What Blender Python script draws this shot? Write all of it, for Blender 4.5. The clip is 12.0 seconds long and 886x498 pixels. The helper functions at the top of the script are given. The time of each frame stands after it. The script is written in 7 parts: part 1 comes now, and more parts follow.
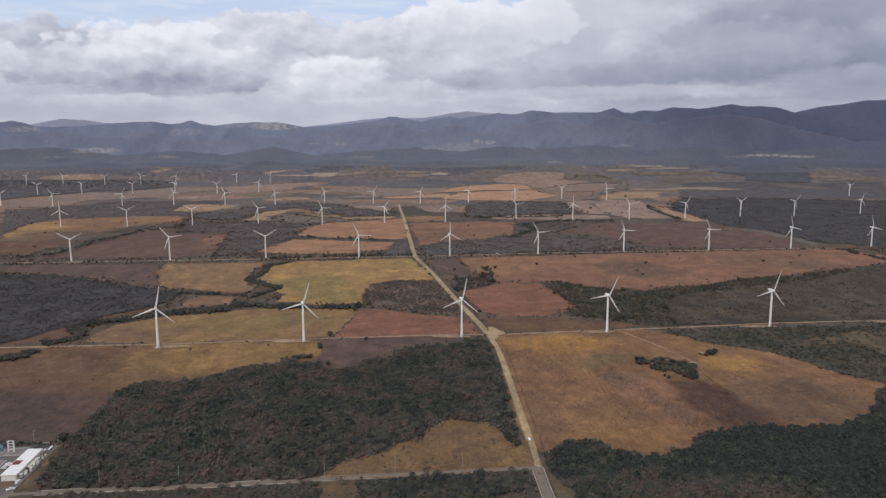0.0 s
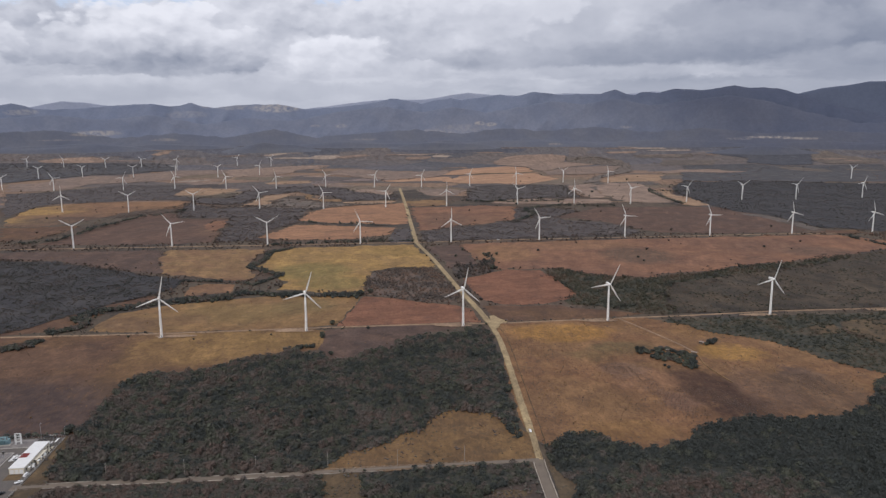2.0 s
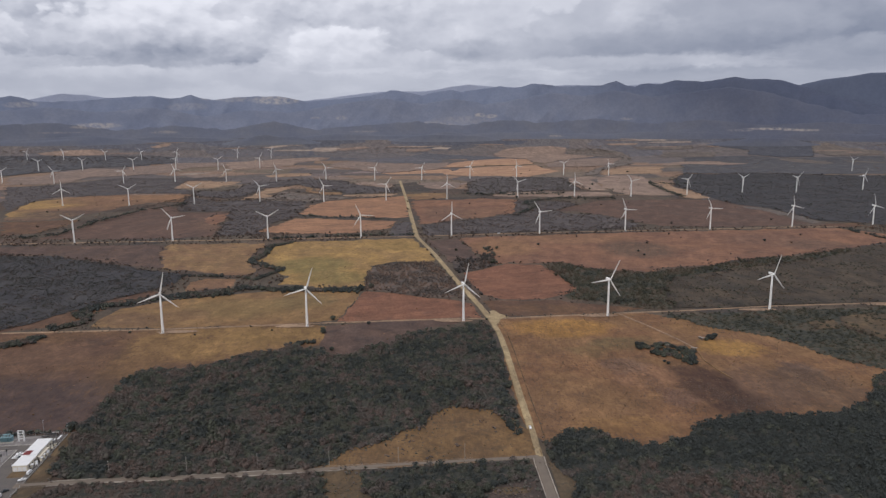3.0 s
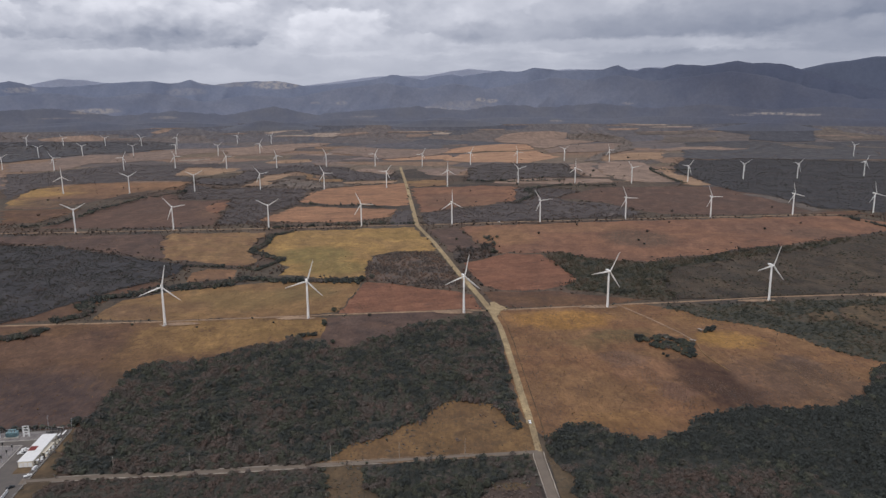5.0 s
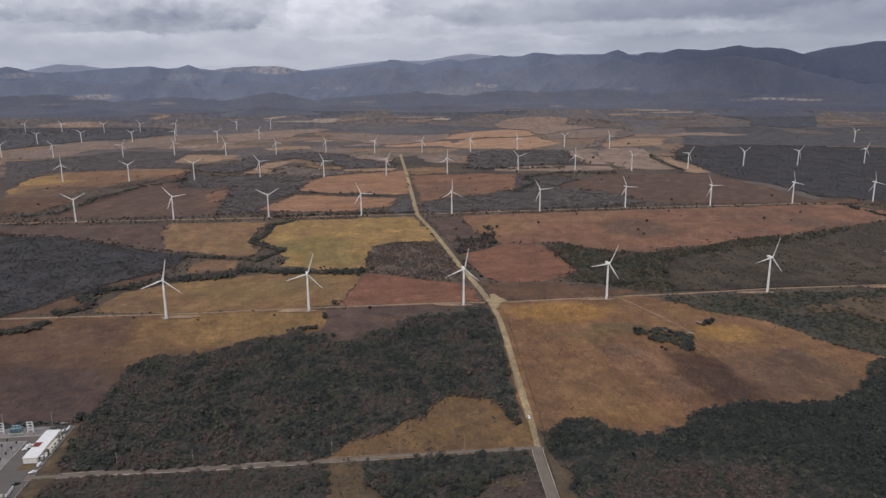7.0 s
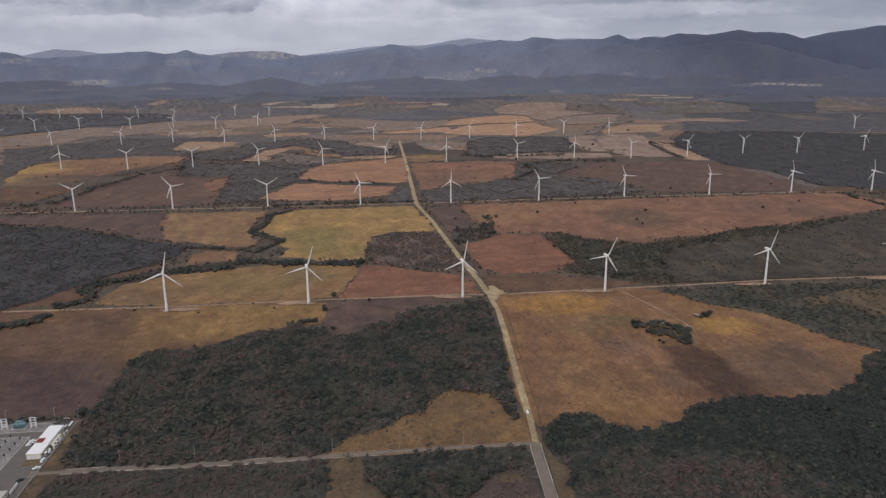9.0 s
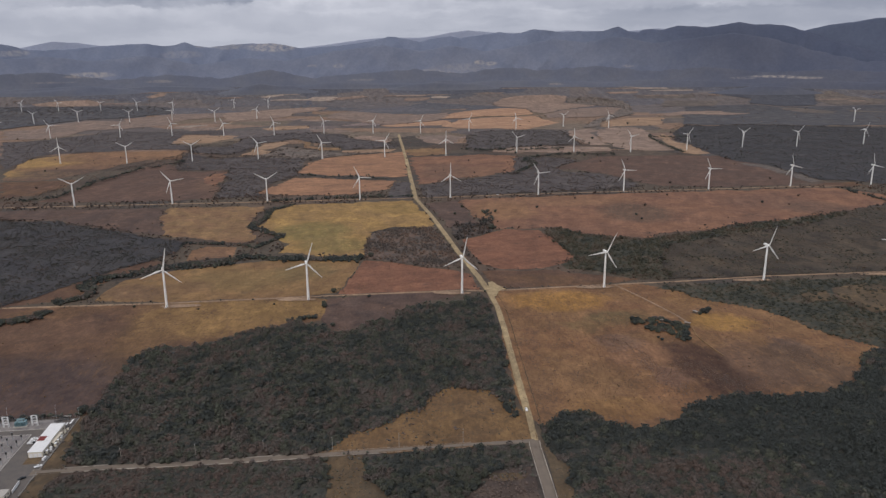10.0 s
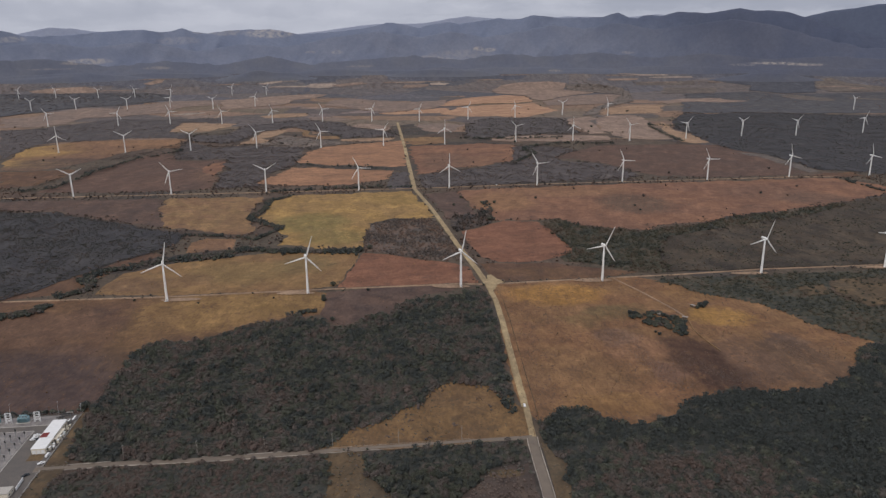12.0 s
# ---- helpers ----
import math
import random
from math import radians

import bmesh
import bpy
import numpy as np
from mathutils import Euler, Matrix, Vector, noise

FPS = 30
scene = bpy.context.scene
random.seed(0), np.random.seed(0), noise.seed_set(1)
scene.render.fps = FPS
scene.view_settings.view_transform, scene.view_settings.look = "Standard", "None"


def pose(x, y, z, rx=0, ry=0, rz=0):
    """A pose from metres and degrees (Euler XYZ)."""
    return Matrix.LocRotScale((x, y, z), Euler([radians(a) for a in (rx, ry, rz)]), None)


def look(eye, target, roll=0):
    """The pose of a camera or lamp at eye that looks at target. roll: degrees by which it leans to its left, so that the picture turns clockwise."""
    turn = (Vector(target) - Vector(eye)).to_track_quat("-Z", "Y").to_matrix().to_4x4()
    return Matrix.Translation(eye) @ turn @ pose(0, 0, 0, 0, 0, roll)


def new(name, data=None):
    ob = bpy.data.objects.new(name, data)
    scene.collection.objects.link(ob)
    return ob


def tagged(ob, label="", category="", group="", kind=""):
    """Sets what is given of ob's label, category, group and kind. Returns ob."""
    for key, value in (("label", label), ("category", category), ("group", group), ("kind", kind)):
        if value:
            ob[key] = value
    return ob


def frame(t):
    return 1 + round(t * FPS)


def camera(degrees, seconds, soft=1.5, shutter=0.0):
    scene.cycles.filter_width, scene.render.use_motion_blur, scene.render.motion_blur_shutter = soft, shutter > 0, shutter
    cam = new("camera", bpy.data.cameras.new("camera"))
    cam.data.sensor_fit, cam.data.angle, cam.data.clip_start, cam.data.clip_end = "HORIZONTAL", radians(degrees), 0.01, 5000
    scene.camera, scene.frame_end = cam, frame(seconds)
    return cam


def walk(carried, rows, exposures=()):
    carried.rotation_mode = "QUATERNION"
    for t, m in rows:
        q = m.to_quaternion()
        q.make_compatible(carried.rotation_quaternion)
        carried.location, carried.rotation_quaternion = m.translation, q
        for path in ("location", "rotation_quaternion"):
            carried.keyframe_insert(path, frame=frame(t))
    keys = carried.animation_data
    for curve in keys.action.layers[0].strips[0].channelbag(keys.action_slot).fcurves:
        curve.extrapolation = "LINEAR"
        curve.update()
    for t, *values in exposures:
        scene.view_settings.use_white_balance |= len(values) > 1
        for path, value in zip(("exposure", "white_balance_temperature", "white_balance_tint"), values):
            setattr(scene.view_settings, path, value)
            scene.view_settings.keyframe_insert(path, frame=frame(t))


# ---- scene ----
import mathutils

DEG = 63.35
cam = camera(DEG, 12.0, 1.4)
# seconds, x, y, z, pitch, roll, yaw: the drone climbs straight up and tips its lens down
FLIGHT = [
    (0.0, -0.23, 1.46, 224.53, -8.530, -0.211, -0.199),
    (0.5, -0.34, 1.35, 227.05, -8.898, -0.249, -0.167),
    (1.0, -0.44, 1.19, 229.54, -9.290, -0.277, -0.137),
    (1.5, -0.51, 1.03, 232.04, -9.679, -0.293, -0.115),
    (2.0, -0.57, 0.87, 234.57, -10.049, -0.310, -0.099),
    (2.5, -0.56, 0.67, 237.08, -10.402, -0.340, -0.081),
    (3.0, -0.45, 0.52, 239.57, -10.738, -0.368, -0.061),
    (5.0, -0.03, 0.12, 249.57, -12.034, -0.456, 0.003),
    (5.5, 0.01, 0.05, 252.17, -12.355, -0.469, 0.010),
    (6.0, 0.00, 0.02, 254.80, -12.674, -0.474, 0.013),
    (6.5, 0.01, 0.01, 257.32, -12.984, -0.489, 0.014),
    (7.0, 0.07, -0.06, 259.77, -13.295, -0.505, 0.006),
    (9.0, 0.39, -0.31, 269.72, -14.549, -0.537, -0.047),
    (9.5, 0.45, -0.30, 272.24, -14.864, -0.542, -0.062),
    (10.0, 0.46, -0.21, 274.79, -15.177, -0.541, -0.082),
    (10.5, 0.45, -0.15, 277.25, -15.479, -0.539, -0.106),
    (11.0, 0.45, -0.17, 279.66, -15.763, -0.535, -0.132),
    (11.5, 0.47, -0.25, 282.10, -16.040, -0.527, -0.151),
    (12.0, 0.47, -0.34, 284.59, -16.319, -0.513, -0.167),
]


def flown(x, y, z, pitch, roll, yaw):
    p, w = radians(pitch), radians(yaw)
    way = Vector((-math.sin(w) * math.cos(p), math.cos(w) * math.cos(p), math.sin(p)))
    return look((x, y, z), Vector((x, y, z)) + way * 100, roll)


walk(cam, [(row[0], flown(*row[1:])) for row in FLIGHT], [(0, 0.08, 6550, 12), (6, 0.0, 6550, 12), (12, -0.04, 6600, 12)])

# ---- world, sun ----
world = bpy.data.worlds.new("sky")
scene.world = world
world.use_nodes = True
wt = world.node_tree
wt.nodes.clear()


def node(tree, kind, *links, **values):
    """A node with its inputs: numbers and tuples are set, sockets are linked."""
    n = tree.nodes.new(kind)
    for key, value in values.items():
        if key == "operation":
            n.operation = value
        elif key == "blend_type":
            n.blend_type = value
        elif key == "data_type":
            n.data_type = value
        elif key == "feature":
            n.feature = value
        elif key == "attribute_name":
            n.attribute_name = value
    for i, value in enumerate(links):
        if value is None:
            continue
        if isinstance(value, bpy.types.NodeSocket):
            tree.links.new(value, n.inputs[i])
        else:
            n.inputs[i].default_value = value
    return n


def maths(tree, op, a, b=0.0, c=0.0):
    return node(tree, "ShaderNodeMath", a, b, c, operation=op).outputs[0]


def vmath(tree, op, a, b=(0, 0, 0)):
    n = node(tree, "ShaderNodeVectorMath", a, b, operation=op)
    return n.outputs["Value"] if op in ("DOT_PRODUCT", "LENGTH") else n.outputs[0]


def noise_of(tree, vector, scale, detail=4.0, rough=0.55, colour=False):
    n = tree.nodes.new("ShaderNodeTexNoise")
    n.inputs["Scale"].default_value, n.inputs["Detail"].default_value = scale, detail
    n.inputs["Roughness"].default_value = rough
    if vector is not None:
        tree.links.new(vector, n.inputs["Vector"])
    return n.outputs["Color" if colour else "Fac"]


def mix(tree, fac, a, b, kind="MIX"):
    n = tree.nodes.new("ShaderNodeMix")
    n.data_type, n.blend_type = "RGBA", kind
    for socket, value in ((n.inputs[0], fac), (n.inputs[6], a), (n.inputs[7], b)):
        if isinstance(value, bpy.types.NodeSocket):
            tree.links.new(value, socket)
        elif isinstance(value, tuple):
            socket.default_value = (*value, 1.0)[:4]
        else:
            socket.default_value = value
    return n.outputs[2]


def ramp(tree, fac, low, high):
    n = tree.nodes.new("ShaderNodeMapRange")
    n.interpolation_type = "SMOOTHSTEP"
    tree.links.new(fac, n.inputs["Value"])
    n.inputs["From Min"].default_value, n.inputs["From Max"].default_value = low, high
    return n.outputs["Result"]


SUN_HEIGHT, SUN_TURN = 52.0, 205.0  # degrees; turn is clockwise from north (+y)

sky = wt.nodes.new("ShaderNodeTexSky")
sky.sky_type, sky.sun_disc = "NISHITA", False
sky.sun_elevation, sky.sun_rotation = radians(SUN_HEIGHT), radians(SUN_TURN)
sky.air_density, sky.dust_density = 1.0, 1.5

way = wt.nodes.new("ShaderNodeTexCoord").outputs["Generated"]
parts = node(wt, "ShaderNodeSeparateXYZ", way).outputs
# heading and height of the line of sight, in degrees
heading = maths(wt, "MULTIPLY", maths(wt, "ARCTAN2", parts[0], parts[1]), 57.3)
height = maths(wt, "MULTIPLY", maths(wt, "ARCSINE", parts[2]), 57.3)
plan = node(wt, "ShaderNodeCombineXYZ", heading, maths(wt, "MULTIPLY", height, 1.7), 0.0).outputs[0]
warp = vmath(wt, "SUBTRACT", noise_of(wt, plan, 0.22, 3.0, 0.5, True), (0.5, 0.5, 0.5))
warp = vmath(wt, "MULTIPLY", warp, (5.0, 1.6, 0.0))
curl = vmath(wt, "SUBTRACT", noise_of(wt, plan, 0.9, 5.0, 0.6, True), (0.5, 0.5, 0.5))
warp = vmath(wt, "ADD", warp, vmath(wt, "MULTIPLY", curl, (2.4, 1.5, 0.0)))
spot = vmath(wt, "ADD", node(wt, "ShaderNodeCombineXYZ", heading, height, 0.0).outputs[0], warp)


def lobes(rows, start):
    """A sum of soft cloud masses: heading, height, half widths, amount."""
    total = start
    for az, el, wide, tall, amount in rows:
        d = vmath(wt, "MULTIPLY", vmath(wt, "SUBTRACT", spot, (az, el, 0)), (1 / wide, 1 / tall, 0))
        e = maths(wt, "EXPONENT", maths(wt, "MULTIPLY", vmath(wt, "DOT_PRODUCT", d, d), -1.0))
        total = maths(wt, "MULTIPLY_ADD", e, amount, total)
    return total

# lighter (+) and darker (-) masses of the cloud deck: heading, height, half widths, amount
LIGHT_MASSES = [(-24, 4.4, 9, 1.0, -0.12), (-25, 1.9, 14, 0.9, -0.08), (-8.6, 4.6, 3.6, 1.3, 0.20), (-31, 4.8, 1.8, 1.8, 0.17), (-24, 8.3, 4, 0.6, 0.15), (-17, 7.6, 5, 0.8, 0.08),
                (7, 8.8, 9, 2.0, 0.18), (17, 5.2, 12, 1.0, -0.22), (29, 9.0, 7, 1.0, -0.13), (31, 5.0, 6, 2.4, -0.11), (12, 9.5, 5, 1.0, 0.07),
                (-6, 7.0, 9, 0.7, -0.08), (15, 3.5, 10, 0.35, 0.13), (5, 4.7, 5, 0.6, -0.15), (-30, 7.6, 5, 0.8, -0.10), (-18, 2.6, 8, 0.6, 0.03),
                (20, 2.2, 15, 1.2, -0.21), (27, 6.0, 11, 5.0, -0.33), (-29, 3.0, 8, 2.0, -0.11), (24, 8.6, 12, 2.2, -0.06)]
# cloud bodies, far ones first: heading, height, half widths, light at the top and at the base, softness of the rim
CLOUDS = [(-28.6, 7.19, 3.8, 1.24, 0.46, 0.33, 0.35), (-14.9, 6.93, 8, 2.4, 0.74, 0.5, 0.3), (-5.6, 7.73, 8.3, 3.25, 0.72, 0.5, 0.4), (10, 8.01, 9.4, 3.8, 0.58, 0.34, 0.5),
          (3.6, 8.55, 7.3, 3.43, 0.92, 0.62, 0.35), (26.4, 8.43, 6.9, 1.54, 0.20, 0.08, 0.5), (21.8, 6.55, 9.1, 1.94, 0.29, 0.16, 0.6), (-30.1, 5.06, 1.5, 2.26, 0.74, 0.51, 0.4),
          (-21.6, 5.64, 9, 3.18, 0.9, 0.16, 0.22), (-18.8, 7.79, 2.8, 1.33, 0.94, 0.72, 0.2), (-23.2, 7.88, 2.2, 1.14, 0.96, 0.78, 0.2), (15.9, 5.06, 12.4, 1.3, 0.19, 0.07, 0.8),
          (5.3, 4.76, 6.9, 1.1, 0.32, 0.22, 0.8), (-8.2, 4.99, 4.3, 2.01, 0.9, 0.6, 0.45), (-3.5, 3.95, 4, 1.03, 0.6, 0.44, 0.5), (13.5, 3.66, 10.7, 0.54, 0.42, 0.34, 0.9),
          (-24, 2.97, 4.2, 0.79, 0.58, 0.42, 0.5), (-16.7, 2.84, 7.1, 0.91, 0.54, 0.42, 0.6), (28.8, 3.74, 5.2, 1.35, 0.22, 0.12, 0.8), (-26.9, 2.18, 11.5, 0.7, 0.37, 0.33, 0.9),
          (-9.6, 2.38, 11.4, 0.77, 0.48, 0.44, 0.9), (22, 2.38, 11.4, 0.64, 0.24, 0.2, 0.9)]
OPENINGS = [(-29, 10.0, 8, 1.6, -1.0), (-14, 10.5, 8, 1.3, -0.78), (-5, 10.4, 5, 0.9, -0.55), (4, 11.0, 4, 0.6, -0.4)]


def heaps(at, scale, octaves=4):
    """Heaped cloud: rounded bulges upon bulges, each octave finer."""
    total = 0.0
    for k in range(octaves):
        v = wt.nodes.new("ShaderNodeTexVoronoi")
        v.voronoi_dimensions, v.feature = "2D", "SMOOTH_F1"
        v.inputs["Scale"].default_value, v.inputs["Smoothness"].default_value = scale * 2.2 ** k, 0.35
        wt.links.new(vmath(wt, "ADD", at, (17.3 * k, 5.1 * k, 0)), v.inputs["Vector"])
        bulge = maths(wt, "MULTIPLY_ADD", v.outputs["Distance"], -1.3, 1.0)
        total = maths(wt, "MULTIPLY_ADD", bulge, 0.60 * 0.50 ** k, total)
    return total


curled = vmath(wt, "ADD", plan, vmath(wt, "MULTIPLY", curl, (1.2, 1.2, 0)))
heap = heaps(curled, 0.16)
above = heaps(vmath(wt, "ADD", curled, (-0.45, 0.95, 0)), 0.16)
lit_top = maths(wt, "SUBTRACT", heap, above)  # bulges lit from above and shaded beneath
broad = ramp(wt, noise_of(wt, plan, 0.13, 5.0, 0.50), 0.33, 0.67)
# the heaps stand out in the west and melt into sheets in the east and towards the skyline
crisp = maths(wt, "MULTIPLY_ADD", ramp(wt, heading, 14.0, -12.0), 0.72, 0.28)
crisp = maths(wt, "MULTIPLY", crisp, maths(wt, "MULTIPLY_ADD", ramp(wt, height, 1.6, 5.0), 0.8, 0.2))
soft_light = maths(wt, "MULTIPLY_ADD", broad, 0.13, 0.465)
soft_light = maths(wt, "MULTIPLY_ADD", maths(wt, "MULTIPLY", lit_top, crisp), 0.60, soft_light)
soft_light = maths(wt, "MULTIPLY_ADD", maths(wt, "MULTIPLY", maths(wt, "SUBTRACT", heap, 0.5), crisp), 0.20, soft_light)
sheets = ramp(wt, noise_of(wt, vmath(wt, "MULTIPLY", curled, (0.28, 1.3, 0)), 0.55, 5.0, 0.55), 0.35, 0.65)
soft_light = maths(wt, "MULTIPLY_ADD", maths(wt, "MULTIPLY", maths(wt, "SUBTRACT", sheets, 0.5), ramp(wt, height, 6.0, 3.0)), 0.17, soft_light)
light = lobes(LIGHT_MASSES, soft_light)
ruffle = vmath(wt, "ADD", node(wt, "ShaderNodeCombineXYZ", heading, height, 0.0).outputs[0], vmath(wt, "MULTIPLY", curl, (1.1, 0.7, 0)))
for az, el, wide, tall, top, base, soft in CLOUDS:
    d = vmath(wt, "MULTIPLY", vmath(wt, "SUBTRACT", ruffle, (az, el, 0)), (1 / wide, 1 / tall, 0))
    body = maths(wt, "SUBTRACT", maths(wt, "MULTIPLY_ADD", maths(wt, "SUBTRACT", heap, 0.45), 1.5, 0.85), vmath(wt, "DOT_PRODUCT", d, d))
    upper = ramp(wt, node(wt, "ShaderNodeSeparateXYZ", d).outputs[1], -0.75, 0.75)
    tone = maths(wt, "MULTIPLY_ADD", upper, top - base, base)
    tone = maths(wt, "MULTIPLY_ADD", maths(wt, "MULTIPLY", lit_top, crisp), 0.75, tone)
    light = node(wt, "ShaderNodeMix", maths(wt, "MULTIPLY", ramp(wt, body, 0.0, soft), 0.8), None, light, tone).outputs[0]
# where the cloud opens to blue, with a heaped upper edge and thin veils across the gap
cover = lobes(OPENINGS, maths(wt, "MULTIPLY_ADD", heap, 0.55, 0.52))
light = maths(wt, "MULTIPLY_ADD", ramp(wt, cover, 0.95, 0.45), 0.17, light)  # sunlit rims of the cloud tops
cover = ramp(wt, cover, 0.40, 0.56)
veil = ramp(wt, noise_of(wt, vmath(wt, "MULTIPLY", plan, (0.5, 2.2, 0)), 0.35, 5.0, 0.6), 0.42, 0.75)
low_haze = ramp(wt, height, 4.2, 0.8)
light = maths(wt, "MULTIPLY_ADD", low_haze, maths(wt, "MULTIPLY_ADD", light, -0.55, 0.23), light)
grey = mix(wt, light, (0.205, 0.240, 0.325), (0.76, 0.79, 0.87))
blue = mix(wt, 1.0, sky.outputs[0], (0.12, 0.12, 0.12), "MULTIPLY")
blue = mix(wt, 0.65, blue, (0.60, 0.69, 0.89))
blue = mix(wt, maths(wt, "MULTIPLY", veil, 0.55), blue, (0.70, 0.74, 0.83))
back = node(wt, "ShaderNodeBackground", mix(wt, cover, blue, grey), 1.0)
wt.links.new(back.outputs[0], node(wt, "ShaderNodeOutputWorld").inputs[0])

sun = new("sun", bpy.data.lights.new("sun", "SUN"))
sun.data.energy, sun.data.angle, sun.data.color = 1.5, radians(14), (1.0, 0.95, 0.88)
turn = radians(SUN_TURN)
sun.matrix_world = look((math.sin(turn) * 300, math.cos(turn) * 300, 300 * math.tan(radians(SUN_HEIGHT))), (0, 0, 0))


# ---- materials ----
def material(name, rough=0.9, metal=0.0):
    m = bpy.data.materials.new(name)
    m.use_nodes = True
    bsdf = m.node_tree.nodes["Principled BSDF"]
    bsdf.inputs["Roughness"].default_value, bsdf.inputs["Metallic"].default_value = rough, metal
    bsdf.inputs["Specular IOR Level"].default_value = 0.25
    return m, m.node_tree, bsdf


def place_of(tree):
    return tree.nodes.new("ShaderNodeNewGeometry").outputs["Position"]


def bump(tree, bsdf, height, strength, distance):
    n = tree.nodes.new("ShaderNodeBump")
    n.inputs["Strength"].default_value, n.inputs["Distance"].default_value = strength, distance
    tree.links.new(height, n.inputs["Height"])
    tree.links.new(n.outputs[0], bsdf.inputs["Normal"])


def land(name, main, other, fleck, patch=70.0, flecks=0.5, rows_at=None, stretch=1.0, stains=(), parcels=None, weeds=None, blots=0.20):
    """Open land: broad patches of two tones, a finer mottle and small dark flecks; rows_at gives plough lines,
    stains are ragged patches of other growth: x, y, half widths, colour, strength."""
    m, t, bsdf = material(name, 0.95)
    at = place_of(t)
    if stretch != 1.0:
        at = vmath(t, "MULTIPLY", at, (1.0, stretch, 1.0))
    drift = vmath(t, "MULTIPLY", vmath(t, "SUBTRACT", noise_of(t, at, 1 / 23.0, 3.0, 0.6, True), (0.5, 0.5, 0.5)), (26, 26, 0))
    broad = ramp(t, noise_of(t, vmath(t, "ADD", at, drift), 1 / patch, 7.0, 0.66), 0.40, 0.62)
    colour = mix(t, broad, main, other)
    worn = ramp(t, noise_of(t, vmath(t, "ADD", at, drift), 1 / (patch * 0.45), 8.0, 0.70), 0.50, 0.72)
    colour = mix(t, maths(t, "MULTIPLY", worn, 0.62), colour, fleck)
    if parcels is not None:
        size, tones = parcels
        cells = t.nodes.new("ShaderNodeTexVoronoi")
        cells.inputs["Scale"].default_value, cells.inputs["Randomness"].default_value = 1 / size, 0.85
        t.links.new(vmath(t, "ADD", vmath(t, "MULTIPLY", at, (0.62, 1.0, 0)), vmath(t, "MULTIPLY", drift, (2.4, 1.8, 0))), cells.inputs["Vector"])
        pick = node(t, "ShaderNodeSeparateColor", cells.outputs["Color"]).outputs
        for k, tone in enumerate(tones):
            chosen = ramp(t, pick[k % 3], 0.62 if k < 3 else 0.30, 0.66 if k < 3 else 0.26)
            colour = mix(t, maths(t, "MULTIPLY", chosen, 0.8), colour, tone)
    for sx, sy, wide, deep, tone, much in stains:
        d = vmath(t, "MULTIPLY", vmath(t, "SUBTRACT", vmath(t, "ADD", place_of(t), vmath(t, "MULTIPLY", drift, (1.5, 1.5, 0))), (sx, sy, 0)), (1 / wide, 1 / deep, 0))
        much_here = maths(t, "MULTIPLY", ramp(t, vmath(t, "DOT_PRODUCT", d, d), 1.8, 0.4), much)
        rag = ramp(t, noise_of(t, vmath(t, "MULTIPLY", at, (1.0, 0.45, 1.0)), 1 / 7.0, 8.0, 0.74), 0.27, 0.53)
        colour = mix(t, maths(t, "MULTIPLY", much_here, rag), colour, tone)
    # lighter and darker growth at several scales, over whatever tone lies beneath
    swath = node(t, "ShaderNodeVectorRotate", at, None, None, radians(-12 if rows_at is None else rows_at)).outputs[0]
    bent = vmath(t, "ADD", swath, vmath(t, "MULTIPLY", drift, (0.5, 0.5, 0)))
    blot = ramp(t, noise_of(t, vmath(t, "MULTIPLY", bent, (1.0, 0.42, 0)), 1 / 26.0, 7.0, 0.66), 0.43, 0.60)
    sere = ramp(t, noise_of(t, vmath(t, "MULTIPLY", vmath(t, "ADD", bent, (310, 95, 8)), (1.0, 0.5, 0)), 1 / 40.0, 7.0, 0.66), 0.50, 0.66)
    mottle = ramp(t, noise_of(t, vmath(t, "ADD", at, drift), 1 / 14.0, 9.0, 0.78), 0.36, 0.64)
    bleach = ramp(t, noise_of(t, vmath(t, "ADD", at, (90, 40, 5)), 1 / 18.0, 9.0, 0.78), 0.50, 0.72)
    clumps = ramp(t, noise_of(t, vmath(t, "MULTIPLY", at, (1.0, 0.32, 1.0)), 1 / 2.6, 5.0, 0.7), 0.38, 0.64)
    shade = 1.06
    for layer, much in ((blot, -blots), (sere, 1.1 * blots), (mottle, -0.28), (bleach, 0.36), (clumps, -0.20)):
        shade = maths(t, "MULTIPLY", maths(t, "MULTIPLY_ADD", layer, much, 1.0), shade)
    colour = vmath(t, "MULTIPLY", colour, node(t, "ShaderNodeCombineXYZ", shade, shade, maths(t, "POWER", shade, 0.9)).outputs[0])
    spots = ramp(t, noise_of(t, at, 1 / 3.4, 5.0, 0.7), 0.54, 0.62)
    gather = ramp(t, noise_of(t, at, 1 / 38.0, 4.0, 0.6), 0.40, 0.58)
    colour = mix(t, maths(t, "MULTIPLY", maths(t, "MULTIPLY", spots, gather), flecks), colour, fleck)
    if flecks > 0.45:
        dots = t.nodes.new("ShaderNodeTexVoronoi")
        dots.inputs["Scale"].default_value = 1 / 4.2
        t.links.new(vmath(t, "MULTIPLY", at, (1, 1, 0)), dots.inputs["Vector"])
        herd = ramp(t, noise_of(t, at, 1 / 26.0, 4.0, 0.6), 0.46, 0.60)
        dot = maths(t, "MULTIPLY", ramp(t, dots.outputs["Distance"], 0.26, 0.12), herd)
        colour = mix(t, maths(t, "MULTIPLY", dot, 0.75), colour, tuple(0.7 * c for c in fleck))
